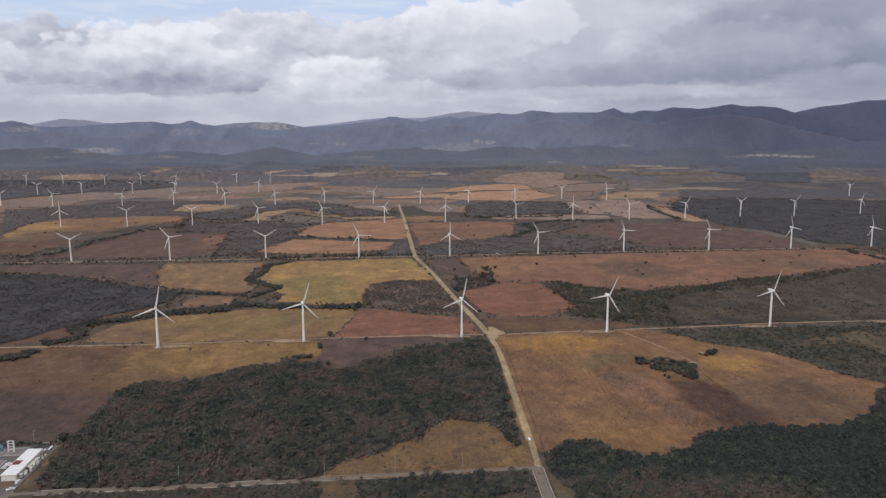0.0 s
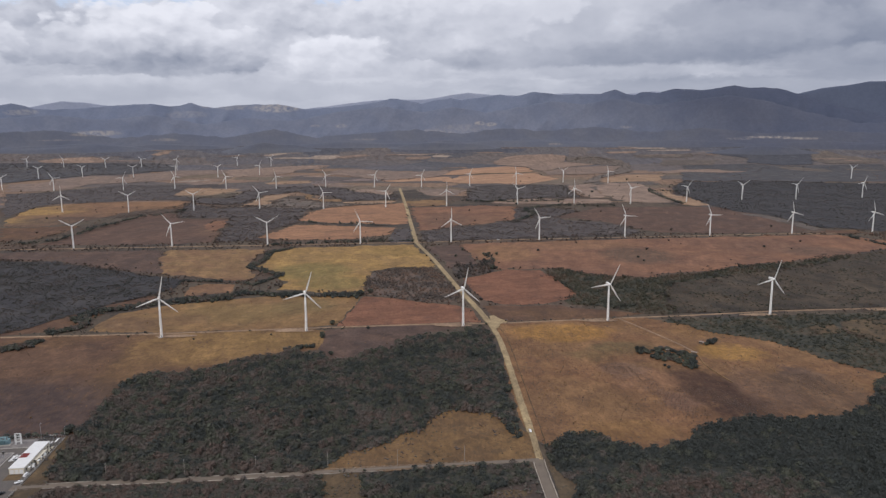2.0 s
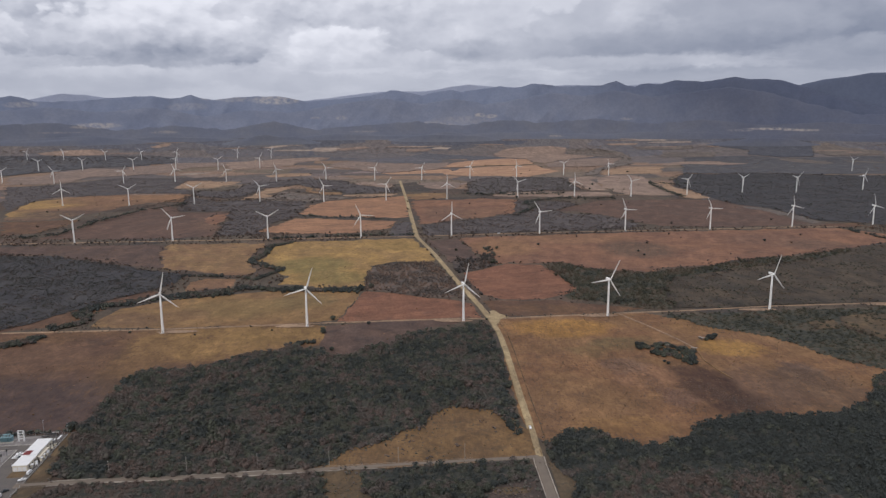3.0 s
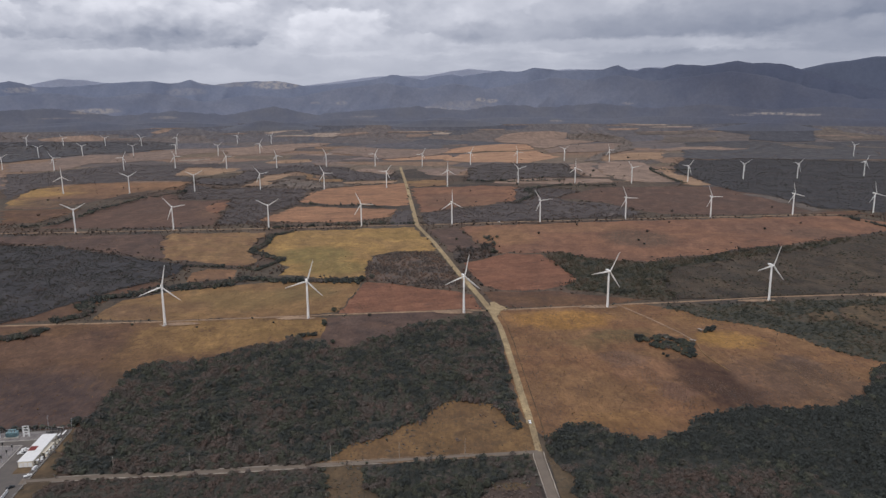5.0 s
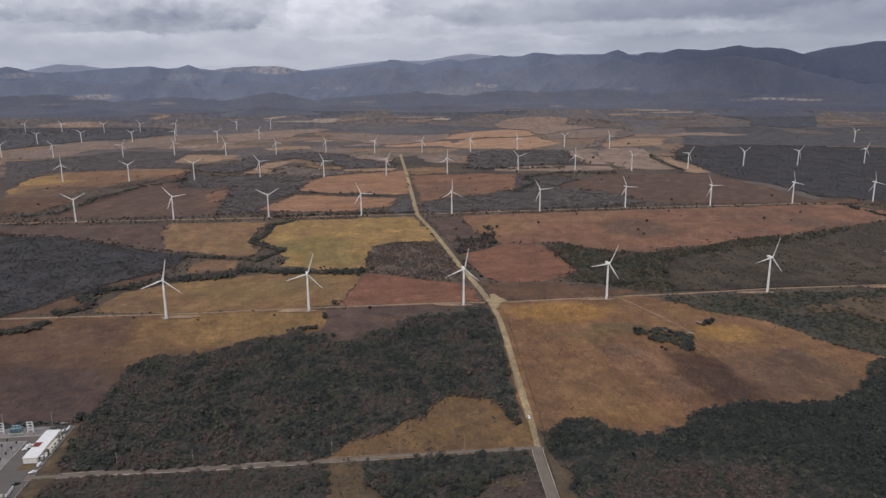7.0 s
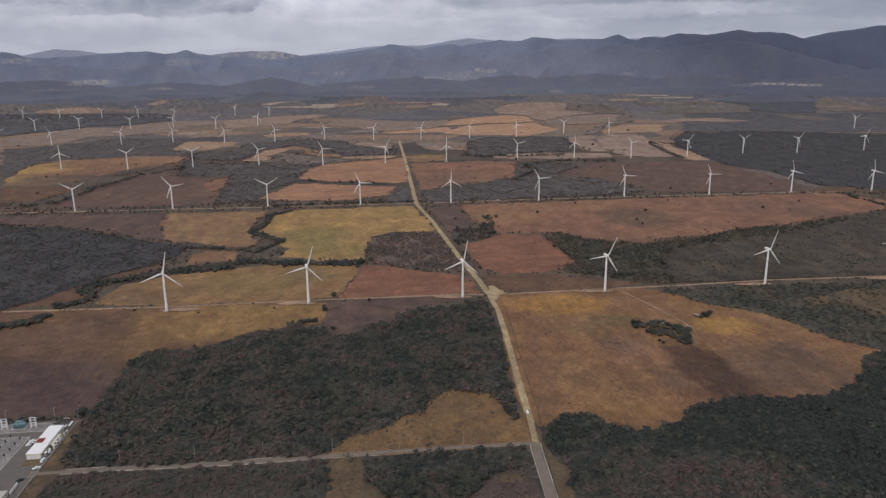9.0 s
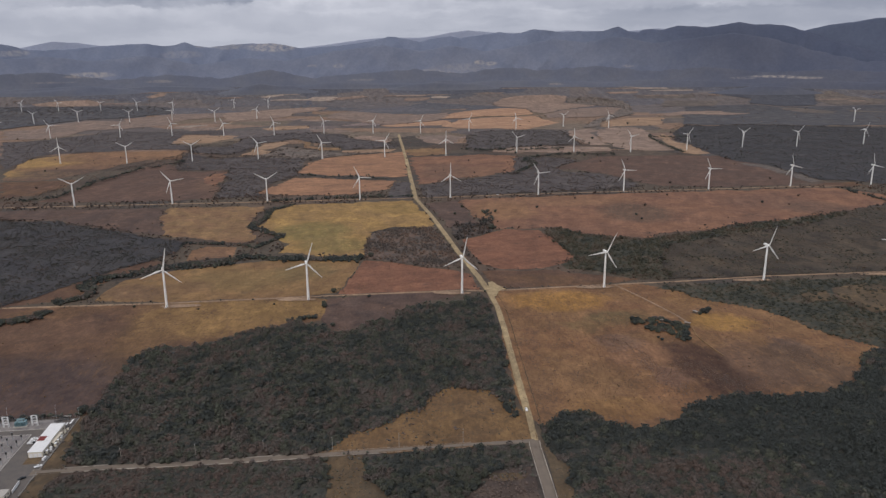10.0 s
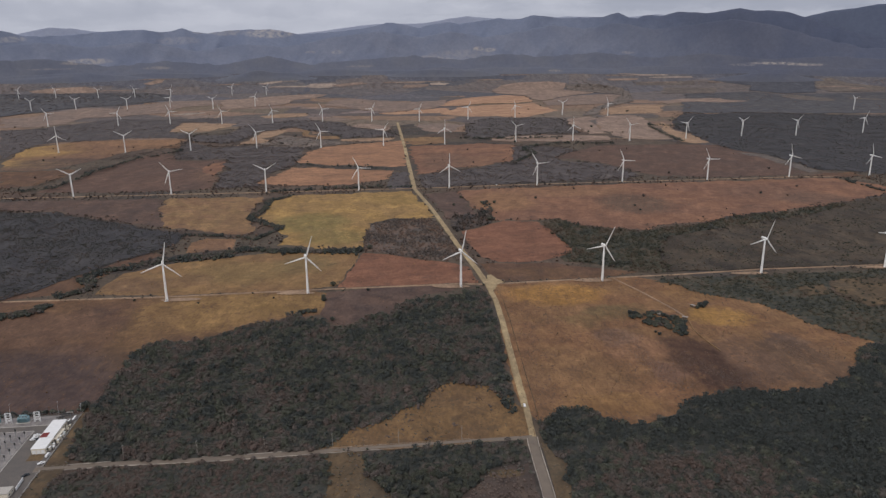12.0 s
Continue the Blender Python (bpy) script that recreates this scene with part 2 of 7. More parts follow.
    if rows_at is not None:
        turned = node(t, "ShaderNodeVectorRotate", place_of(t), None, None, radians(rows_at)).outputs[0]
        furrow = node(t, "ShaderNodeTexWave", vmath(t, "MULTIPLY", turned, (1, 0.03, 0)), 0.045, 2.5, 3.0).outputs["Fac"]
        colour = mix(t, maths(t, "MULTIPLY", furrow, 0.16), colour, tuple(0.62 * c for c in main))
    if weeds is not None:
        a = t.nodes.new("ShaderNodeAttribute")
        a.attribute_name = "verge"
        grown = maths(t, "ADD", a.outputs["Fac"], maths(t, "MULTIPLY_ADD", noise_of(t, at, 1 / 5.0, 5.0, 0.65), 1.2, -0.85))
        colour = mix(t, maths(t, "MULTIPLY", ramp(t, grown, 0.30, 0.85), 0.75), colour, weeds)
    t.links.new(colour, bsdf.inputs["Base Color"])
    bump(t, bsdf, noise_of(t, at, 1 / 1.6, 4.0), 0.5, 0.4)
    return m


SCRUB = land("dry_scrub_soil", (0.128, 0.086, 0.062), (0.096, 0.070, 0.054), (0.056, 0.051, 0.044), 160, 0.8, None, 1.0, (),
             (120, [(0.135, 0.096, 0.070), (0.070, 0.062, 0.055), (0.120, 0.094, 0.068)]))
# farther scrub: distance haze is put into the greyer and bluer base colours
PLAIN = land("hazy_mauve_scrub", (0.241, 0.187, 0.170), (0.284, 0.208, 0.178), (0.169, 0.140, 0.132), 260, 0.6, None, 1.0, (),
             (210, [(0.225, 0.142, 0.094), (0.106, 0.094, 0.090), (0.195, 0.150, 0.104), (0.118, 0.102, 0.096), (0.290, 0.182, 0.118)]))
SLATE = land("hazy_slate_scrub", (0.136, 0.128, 0.140), (0.152, 0.139, 0.143), (0.112, 0.110, 0.122), 300, 0.4, None, 1.0, (),
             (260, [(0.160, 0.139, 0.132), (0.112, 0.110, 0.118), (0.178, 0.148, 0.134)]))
HAZE_LAND = land("hazy_blue_scrub", (0.120, 0.121, 0.142), (0.130, 0.128, 0.144), (0.102, 0.106, 0.126), 300, 0.3, None, 1.0, (),
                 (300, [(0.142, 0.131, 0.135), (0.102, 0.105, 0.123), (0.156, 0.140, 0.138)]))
# ragged patches of other growth on the pasture
DARK_GROWTH = [(240, 591, 32, 57, (0.082, 0.044, 0.030), 1.0), (230, 622, 18, 41, (0.092, 0.050, 0.034), 0.9), (254, 568, 22, 25, (0.084, 0.048, 0.034), 0.9),
             (331, 633, 21, 25, (0.105, 0.07, 0.056), 0.85), (327, 590, 45, 50, (0.150, 0.092, 0.058), 0.9), (285, 602, 24, 52, (0.150, 0.090, 0.060), 0.8),
             (187, 630, 27, 30, (0.285, 0.152, 0.084), 1.0), (199, 580, 15, 21, (0.21, 0.118, 0.08), 0.8), (172, 657, 22, 20, (0.2, 0.125, 0.09), 0.6)]
PALE_GROWTH = [(133, 783, 55, 32, (0.36, 0.190, 0.060), 1.0), (295, 788, 33, 33, (0.27, 0.15, 0.062), 0.6), (188, 727, 30, 21, (0.165, 0.118, 0.058), 0.8),
             (147, 703, 24, 13, (0.19, 0.125, 0.06), 0.7), (294, 707, 34, 26, (0.36, 0.200, 0.065), 1.0), (139, 519, 36, 21, (0.245, 0.135, 0.052), 0.5),
             (85, 550, 10, 69, (0.2, 0.115, 0.062), 0.6), (149, 581, 20, 24, (0.2, 0.115, 0.058), 0.5)]
GOLD = land("golden_dry_grass", (0.256, 0.143, 0.070), (0.226, 0.117, 0.060), (0.100, 0.064, 0.049), 75, 0.85, None, 1.0,
            DARK_GROWTH + PALE_GROWTH)
STRAW = land("straw_grass", (0.294, 0.180, 0.086), (0.242, 0.137, 0.075), (0.120, 0.086, 0.066), 55, 0.55)
CLEAR = land("ochre_grass", (0.218, 0.130, 0.060), (0.173, 0.104, 0.054), (0.092, 0.067, 0.044), 34, 0.85)
WEED = land("olive_weeds", (0.150, 0.102, 0.058), (0.112, 0.082, 0.053), (0.064, 0.058, 0.044), 30, 0.85)
OLIVE_SCRUB = land("olive_brown_scrub", (0.098, 0.073, 0.050), (0.074, 0.059, 0.045), (0.050, 0.044, 0.037), 70, 0.9, blots=0.35)
WEST = land("brown_grass", (0.143, 0.080, 0.052), (0.173, 0.097, 0.053), (0.082, 0.057, 0.046), 95, 0.6, None, 1.0,
            [(-250, 740, 80, 60, (0.290, 0.172, 0.070), 1.0), (-300, 660, 26, 90, (0.205, 0.120, 0.058), 0.7), (-375, 560, 105, 75, (0.088, 0.060, 0.054), 0.95),
             (-170, 760, 60, 34, (0.285, 0.172, 0.068), 0.9), (-430, 690, 90, 40, (0.170, 0.098, 0.062), 0.6)])
OLIVE = land("olive_stubble", (0.300, 0.179, 0.079), (0.245, 0.141, 0.069), (0.122, 0.095, 0.060), 70, 0.5, 20, 1.0,
             [(-255, 877, 65, 43, (0.25, 0.165, 0.072), 0.8),
             (-373, 825, 41, 28, (0.165, 0.1, 0.062), 0.8),
             (-181, 907, 37, 40, (0.2, 0.145, 0.068), 0.7),
             (-316, 847, 28, 25, (0.21, 0.125, 0.068), 0.6)])
YELLOW = land("yellow_green_grass", (0.384, 0.237, 0.087), (0.318, 0.196, 0.082), (0.206, 0.137, 0.076), 65, 0.35, None, 1.0,
              [(-210, 1130, 60, 60, (0.205, 0.172, 0.064), 0.7), (-160, 1040, 50, 40, (0.215, 0.168, 0.064), 0.7), (-80, 1300, 60, 40, (0.310, 0.200, 0.072), 0.7)])
RED = land("red_ploughed_soil", (0.259, 0.120, 0.073), (0.213, 0.103, 0.064), (0.125, 0.071, 0.055), 60, 0.3, 75)
BROWN = land("brown_fallow", (0.282, 0.143, 0.085), (0.225, 0.117, 0.076), (0.110, 0.075, 0.058), 130, 0.65, 15, 1.0,
             [(109, 1283, 56, 78, (0.3, 0.165, 0.085), 0.9),
             (246, 1362, 119, 49, (0.28, 0.155, 0.085), 0.7),
             (348, 1253, 60, 75, (0.125, 0.088, 0.062), 0.8),
             (615, 1334, 84, 72, (0.175, 0.1, 0.07), 0.7),
             (215, 1181, 47, 42, (0.25, 0.125, 0.078), 0.7),
             (682, 1275, 60, 54, (0.15, 0.098, 0.07), 0.6),
             (102, 1683, 66, 114, (0.25, 0.14, 0.085), 0.6),
             (9, 1734, 55, 121, (0.16, 0.1, 0.07), 0.6)])
UPPER = land("patchy_brown_grass", (0.225, 0.126, 0.074), (0.262, 0.145, 0.078), (0.092, 0.070, 0.058), 140, 0.8, None, 1.0,
             [(-1109, 1969, 130, 120, (0.4, 0.245, 0.09), 1.0), (-1038, 1744, 130, 60, (0.38, 0.235, 0.09), 1.0), (-935, 1771, 110, 60, (0.12, 0.08, 0.062), 0.9), (-981, 2036, 120, 80, (0.215, 0.118, 0.072), 0.8), (-857, 2108, 160, 60, (0.3, 0.165, 0.088), 0.9), (-958, 1683, 100, 40, (0.15, 0.098, 0.07), 0.8)])
UMBER = land("umber_fallow", (0.157, 0.093, 0.067), (0.130, 0.081, 0.062), (0.065, 0.052, 0.048), 120, 0.8, 15, 1.0,
             [(-480, 1600, 60, 110, (0.215, 0.128, 0.082), 0.7), (-640, 1500, 120, 60, (0.170, 0.100, 0.072), 0.6)])
DARK = land("dark_soil", (0.144, 0.090, 0.067), (0.113, 0.075, 0.061), (0.069, 0.056, 0.052), 60, 0.5)
DARK_WOOD = land("dark_slate_woods", (0.088, 0.090, 0.104), (0.100, 0.100, 0.112), (0.070, 0.074, 0.088), 120, 0.5)
MAUVE_FLOOR = land("mauve_scrub_floor", (0.094, 0.071, 0.060), (0.108, 0.078, 0.061), (0.062, 0.052, 0.048), 45, 0.7, blots=0.3)
# flat sheets toned to blend with the thickets and scrub above them
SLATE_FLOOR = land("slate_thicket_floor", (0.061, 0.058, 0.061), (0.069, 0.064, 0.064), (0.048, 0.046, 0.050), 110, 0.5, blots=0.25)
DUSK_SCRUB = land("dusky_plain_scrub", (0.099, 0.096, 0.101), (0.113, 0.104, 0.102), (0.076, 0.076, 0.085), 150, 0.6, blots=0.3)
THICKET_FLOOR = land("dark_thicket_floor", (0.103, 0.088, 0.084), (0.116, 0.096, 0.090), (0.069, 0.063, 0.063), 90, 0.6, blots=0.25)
PALE_FLOOR = land("grey_thicket_floor", (0.181, 0.149, 0.126), (0.204, 0.163, 0.134), (0.128, 0.106, 0.093), 90, 0.6)
# plots of the eastern plain, their cloud shade put into the colour
DULL = land("cloud_dulled_soil", (0.172, 0.140, 0.118), (0.150, 0.124, 0.108), (0.104, 0.090, 0.080), 130, 0.6)
# far fields: sunlit brightness and greying haze are put into these base colours
STUBBLE = land("straw_orange_stubble", (0.405, 0.264, 0.164), (0.334, 0.214, 0.134), (0.182, 0.128, 0.092), 90, 0.45, 70)
FIELD1 = land("red_orange_stubble", (0.385, 0.206, 0.117), (0.320, 0.172, 0.102), (0.182, 0.112, 0.078), 120, 0.35, 80)
FALLOW = land("dull_brown_fallow", (0.286, 0.202, 0.154), (0.237, 0.174, 0.140), (0.157, 0.125, 0.107), 120, 0.6)
ORANGE = land("orange_stubble", (0.500, 0.296, 0.178), (0.405, 0.236, 0.146), (0.210, 0.138, 0.100), 100, 0.45, 80)
TAN = land("tan_stubble", (0.338, 0.239, 0.179), (0.273, 0.193, 0.149), (0.174, 0.129, 0.100), 150, 0.5)
PALE = land("pale_bare_soil", (0.407, 0.324, 0.260), (0.341, 0.270, 0.217), (0.209, 0.167, 0.133), 120, 0.5)
DIRT = land("pale_road_dirt", (0.43, 0.325, 0.185), (0.37, 0.280, 0.160), (0.28, 0.210, 0.125), 30, 0.4, None, 1.0, (), None, (0.20, 0.155, 0.085), blots=0.15)
TRACK = land("track_dirt", (0.370, 0.252, 0.165), (0.320, 0.215, 0.140), (0.22, 0.152, 0.104), 25, 0.4, blots=0.15)
PALE_KERB = land("whitish_gravel", (0.46, 0.41, 0.35), (0.38, 0.33, 0.28), (0.25, 0.21, 0.17), 9, 0.4, blots=0.3)
YARD = land("grey_gravel", (0.282, 0.260, 0.246), (0.240, 0.220, 0.208), (0.18, 0.157, 0.140), 18, 0.3, blots=0.15)


def hill_material(name, main, other, pale, spots=(), relief=1.0):
    """Distant wooded slopes, haze and light put into the colour: soft broad tones, a faint grain and a few bare scars.
    """
    m, t, bsdf = material(name, 1.0)
    at = place_of(t)
    drift = vmath(t, "MULTIPLY", vmath(t, "SUBTRACT", noise_of(t, at, 1 / 60.0, 4.0, 0.6, True), (0.5, 0.5, 0.5)), (90, 90, 60))
    c = mix(t, ramp(t, noise_of(t, vmath(t, "ADD", at, drift), 1 / 160.0, 5.0), 0.35, 0.65), main, other)
    grain = ramp(t, noise_of(t, at, 1 / 16.0, 6.0, 0.65), 0.35, 0.65)
    c = mix(t, maths(t, "MULTIPLY", grain, 0.28), c, tuple(0.72 * v for v in main))
    down = vmath(t, "ADD", vmath(t, "MULTIPLY", at, (1.0, 1.0, 0.35)), vmath(t, "MULTIPLY", drift, (0.5, 0.5, 0.5)))
    # folds of the slopes, lit and shaded by colour alone
    lit_folds = ramp(t, noise_of(t, down, 1 / 55.0, 7.0, 0.62), 0.50, 0.66)
    gullies = ramp(t, noise_of(t, vmath(t, "ADD", down, (400, 70, 30)), 1 / 42.0, 7.0, 0.62), 0.50, 0.64)
    c = mix(t, maths(t, "MULTIPLY", lit_folds, 0.25 * relief), c, tuple(1.4 * v for v in other))
    c = mix(t, maths(t, "MULTIPLY", gullies, 0.40 * relief), c, tuple(0.66 * v for v in main))
    # pale scars and a sunlit crest; rows with a tone paint hazier and cloud-shaded slopes
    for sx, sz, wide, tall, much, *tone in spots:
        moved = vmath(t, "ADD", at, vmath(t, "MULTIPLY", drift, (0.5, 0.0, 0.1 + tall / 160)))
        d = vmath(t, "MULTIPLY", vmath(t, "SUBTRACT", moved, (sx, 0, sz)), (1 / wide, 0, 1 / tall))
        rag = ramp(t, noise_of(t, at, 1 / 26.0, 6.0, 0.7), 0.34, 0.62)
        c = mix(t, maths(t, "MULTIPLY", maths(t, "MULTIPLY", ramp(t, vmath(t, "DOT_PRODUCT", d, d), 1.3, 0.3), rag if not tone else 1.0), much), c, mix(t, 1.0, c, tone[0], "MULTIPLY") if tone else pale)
    t.links.new(c, bsdf.inputs["Base Color"])
    return m


# hill colours carry distance haze, the sunlit west and the cloud-shaded east
HILL = hill_material("haze_blue_hill_woods", (0.073, 0.087, 0.132), (0.082, 0.095, 0.138), (0.36, 0.335, 0.32),
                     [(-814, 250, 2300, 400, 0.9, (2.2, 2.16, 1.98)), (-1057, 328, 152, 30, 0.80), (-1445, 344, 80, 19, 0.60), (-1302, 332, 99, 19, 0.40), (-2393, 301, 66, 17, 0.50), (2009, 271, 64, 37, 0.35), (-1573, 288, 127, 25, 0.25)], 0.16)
SPUR = hill_material("haze_slate_hill_woods", (0.084, 0.096, 0.138), (0.098, 0.108, 0.147), (0.33, 0.305, 0.29),
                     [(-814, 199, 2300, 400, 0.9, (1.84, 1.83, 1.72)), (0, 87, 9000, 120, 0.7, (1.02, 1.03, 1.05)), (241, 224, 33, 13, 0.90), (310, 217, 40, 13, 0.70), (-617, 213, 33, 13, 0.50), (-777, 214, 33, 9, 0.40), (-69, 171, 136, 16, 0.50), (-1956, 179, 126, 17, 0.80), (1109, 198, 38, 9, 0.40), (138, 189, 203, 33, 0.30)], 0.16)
FOOT = hill_material("haze_grey_foothill_scrub", (0.092, 0.101, 0.138), (0.104, 0.110, 0.140), (0.29, 0.262, 0.245),
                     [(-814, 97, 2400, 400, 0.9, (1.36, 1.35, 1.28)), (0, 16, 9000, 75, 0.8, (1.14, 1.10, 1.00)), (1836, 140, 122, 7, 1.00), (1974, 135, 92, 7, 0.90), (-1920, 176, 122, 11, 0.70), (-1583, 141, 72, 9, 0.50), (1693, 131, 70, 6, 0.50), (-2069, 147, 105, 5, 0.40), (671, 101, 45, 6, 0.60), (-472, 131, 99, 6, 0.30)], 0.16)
FAR_HILL = hill_material("haze_pale_far_hills", (0.290, 0.320, 0.410), (0.305, 0.333, 0.415), (0.25, 0.28, 0.35), [(2550, 300, 1000, 700, 0.95, (0.31, 0.34, 0.40))], 0.15)


def asphalt_material():
    m, t, bsdf = material("worn_asphalt", 0.85)
    at = place_of(t)
    c = mix(t, ramp(t, noise_of(t, at, 0.12, 5.0), 0.35, 0.7), (0.185, 0.151, 0.121), (0.155, 0.128, 0.105))
    c = mix(t, ramp(t, noise_of(t, at, 1.3, 3.0), 0.55, 0.75), c, (0.205, 0.163, 0.127))
    t.links.new(c, bsdf.inputs["Base Color"])
    bump(t, bsdf, noise_of(t, at, 3.0), 0.3, 0.05)
    return m


def yard_material():
    m, t, bsdf = material("dark_yard_asphalt", 0.85)
    at = place_of(t)
    c = mix(t, ramp(t, noise_of(t, at, 0.10, 5.0), 0.35, 0.7), (0.118, 0.106, 0.099), (0.146, 0.128, 0.114))
    c = mix(t, ramp(t, noise_of(t, at, 0.9, 4.0), 0.52, 0.72), c, (0.095, 0.087, 0.083))
    t.links.new(c, bsdf.inputs["Base Color"])
    bump(t, bsdf, noise_of(t, at, 3.0), 0.3, 0.05)
    return m


def leaf_material(name, dark, green, dry, red):
    """Foliage whose tone follows each tree's own share of dry leaf, with a mottle inside the crown."""
    m, t, bsdf = material(name, 0.8)
    a = t.nodes.new("ShaderNodeAttribute")
    a.attribute_name = "tint"
    tint = a.outputs["Fac"]
    isle = t.nodes.new("ShaderNodeNewGeometry").outputs["Random Per Island"]
    tint = maths(t, "ADD", tint, maths(t, "MULTIPLY_ADD", isle, 0.16, -0.08))
    broad = ramp(t, noise_of(t, place_of(t), 1 / 40.0, 6.0, 0.65), 0.34, 0.66)
    tint = maths(t, "ADD", tint, maths(t, "MULTIPLY_ADD", broad, 0.8, -0.4))
    c = mix(t, ramp(t, tint, 0.05, 0.40), dark, green)
    c = mix(t, ramp(t, tint, 0.38, 0.70), c, dry)
    c = mix(t, ramp(t, tint, 0.75, 1.05), c, red)
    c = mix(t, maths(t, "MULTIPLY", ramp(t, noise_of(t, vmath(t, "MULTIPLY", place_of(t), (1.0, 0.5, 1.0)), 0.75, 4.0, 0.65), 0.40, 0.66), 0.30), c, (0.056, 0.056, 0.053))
    t.links.new(c, bsdf.inputs["Base Color"])
    thin = node(t, "ShaderNodeBsdfTranslucent", c).outputs[0]
    both = node(t, "ShaderNodeMixShader", 0.26, bsdf.outputs[0], thin).outputs[0]
    t.links.new(both, t.nodes["Material Output"].inputs["Surface"])
    return m


def plain(name, colour, rough=0.6, metal=0.0, vary=0.12, scale=0.7):
    m, t, bsdf = material(name, rough, metal)
    at = t.nodes.new("ShaderNodeTexCoord").outputs["Object"]
    n = ramp(t, noise_of(t, at, scale, 6.0, 0.65), 0.3, 0.75)
    t.links.new(mix(t, n, colour, tuple(c * (1 - vary * 2) for c in colour)), bsdf.inputs["Base Color"])
    return m


ASPHALT = asphalt_material()
YARD_ASPHALT = yard_material()
LEAVES = leaf_material("dry_forest_leaves", (0.068, 0.077, 0.073), (0.114, 0.122, 0.091), (0.150, 0.128, 0.115), (0.172, 0.128, 0.110))
OLIVE_LEAVES = leaf_material("olive_thicket_leaves", (0.062, 0.064, 0.052), (0.088, 0.084, 0.058), (0.115, 0.092, 0.066), (0.140, 0.100, 0.072))
# darker copy of the leaf tones, painting shade into the gaps between crowns
UNDERWOOD = leaf_material("shade_dark_leaves", (0.058, 0.060, 0.054), (0.080, 0.079, 0.064), (0.106, 0.089, 0.076), (0.128, 0.095, 0.079))
GREY_LEAVES = leaf_material("leafless_grey_thicket", (0.069, 0.060, 0.057), (0.092, 0.075, 0.066), (0.133, 0.099, 0.082), (0.173, 0.113, 0.086))
PLAIN_LEAVES = leaf_material("grey_plain_thicket", (0.117, 0.098, 0.090), (0.139, 0.113, 0.097), (0.178, 0.132, 0.109), (0.222, 0.147, 0.112))
# thicket leaves paled for distance haze, put into the colour
PALE_LEAVES = leaf_material("haze_lightened_leaves", (0.135, 0.110, 0.102), (0.165, 0.127, 0.110), (0.215, 0.155, 0.127), (0.265, 0.175, 0.132))
DRY_GRASS = leaf_material("dry_grass_blades", (0.120, 0.082, 0.045), (0.190, 0.118, 0.055), (0.270, 0.155, 0.066), (0.330, 0.205, 0.090))
BARK = plain("grey_bark", (0.16, 0.13, 0.105), 0.9, 0, 0.2, 2.0)
WHITE = plain("turbine_white_paint", (0.88, 0.87, 0.84), 0.4, 0, 0.04, 0.2)
CONCRETE = plain("pale_concrete", (0.48, 0.45, 0.41), 0.9, 0, 0.15, 0.8)
POLE = plain("pole_concrete", (0.34, 0.31, 0.28), 0.85, 0, 0.1, 0.5)
STEEL = plain("galvanised_steel", (0.46, 0.47, 0.48), 0.45, 0.6, 0.1, 1.0)
CREAM = plain("cream_wall_paint", (0.72, 0.66, 0.54), 0.7, 0, 0.06, 0.6)
ROOF = plain("white_sheet_roof", (0.80, 0.80, 0.79), 0.45, 0, 0.05, 0.4)
MAROON = plain("red_roof_paint", (0.20, 0.035, 0.030), 0.6, 0, 0.1, 0.5)
TEAL = plain("blue_green_enamel", (0.22, 0.34, 0.37), 0.45, 0, 0.1, 0.9)
BLACK = plain("black_rubber", (0.03, 0.03, 0.03), 0.7, 0, 0.1, 2.0)
GLASS = plain("dark_tinted_glass", (0.03, 0.035, 0.04), 0.1, 0, 0.05, 1.0)
CARPAINT = plain("white_car_paint", (0.80, 0.80, 0.80), 0.25, 0, 0.03, 1.0)
PORCELAIN = plain("brown_porcelain", (0.14, 0.075, 0.05), 0.3, 0, 0.1, 4.0)


# ---- shaping helpers ----
def mesh_of(bm, name, mat, smooth=False):
    me = bpy.data.meshes.new(name)
    for f in bm.faces:
        f.smooth = smooth
    bm.to_mesh(me)
    bm.free()
    me.materials.append(mat)
    return me


def part(name, bm, mat, parent=None, label="", smooth=False):
    ob = new(name, mesh_of(bm, name, mat, smooth))
    if parent is not None:
        ob.parent = parent
    return tagged(ob, label)


def box(bm, x, y, z, dx, dy, dz, m=None, bevel=0.0):
    """A block whose base centre is x, y, z."""
    made = bmesh.ops.create_cube(bm, size=1)["verts"]
    place = Matrix.Translation((x, y, z + dz / 2)) @ Matrix.Diagonal((dx, dy, dz, 1))
    bmesh.ops.transform(bm, matrix=(m @ place) if m else place, verts=made)
    if bevel:
        edges = list({e for v in made for e in v.link_edges})
        bmesh.ops.bevel(bm, geom=edges, offset=bevel, segments=1, affect="EDGES")
    return bm


def turned(bm, rings, sides=16, m=None, closed=True):
    """A surface of revolution: rings of (radius, z)."""
    loops = []
    for r, z in rings:
        loops.append([bm.verts.new((r * math.cos(a), r * math.sin(a), z)) for a in
                      [2 * math.pi * i / sides for i in range(sides)]])
    for low, high in zip(loops, loops[1:]):
        for i in range(sides):
            bm.faces.new((low[i], low[(i + 1) % sides], high[(i + 1) % sides], high[i]))
    if closed:
        bm.faces.new(loops[0][::-1])
        bm.faces.new(loops[-1])
    if m:
        bmesh.ops.transform(bm, matrix=m, verts=[v for loop in loops for v in loop])
    return bm


KNEE, REACH, EYE, BOUND = 3700.0, 820.0, 255.0, 7300.0


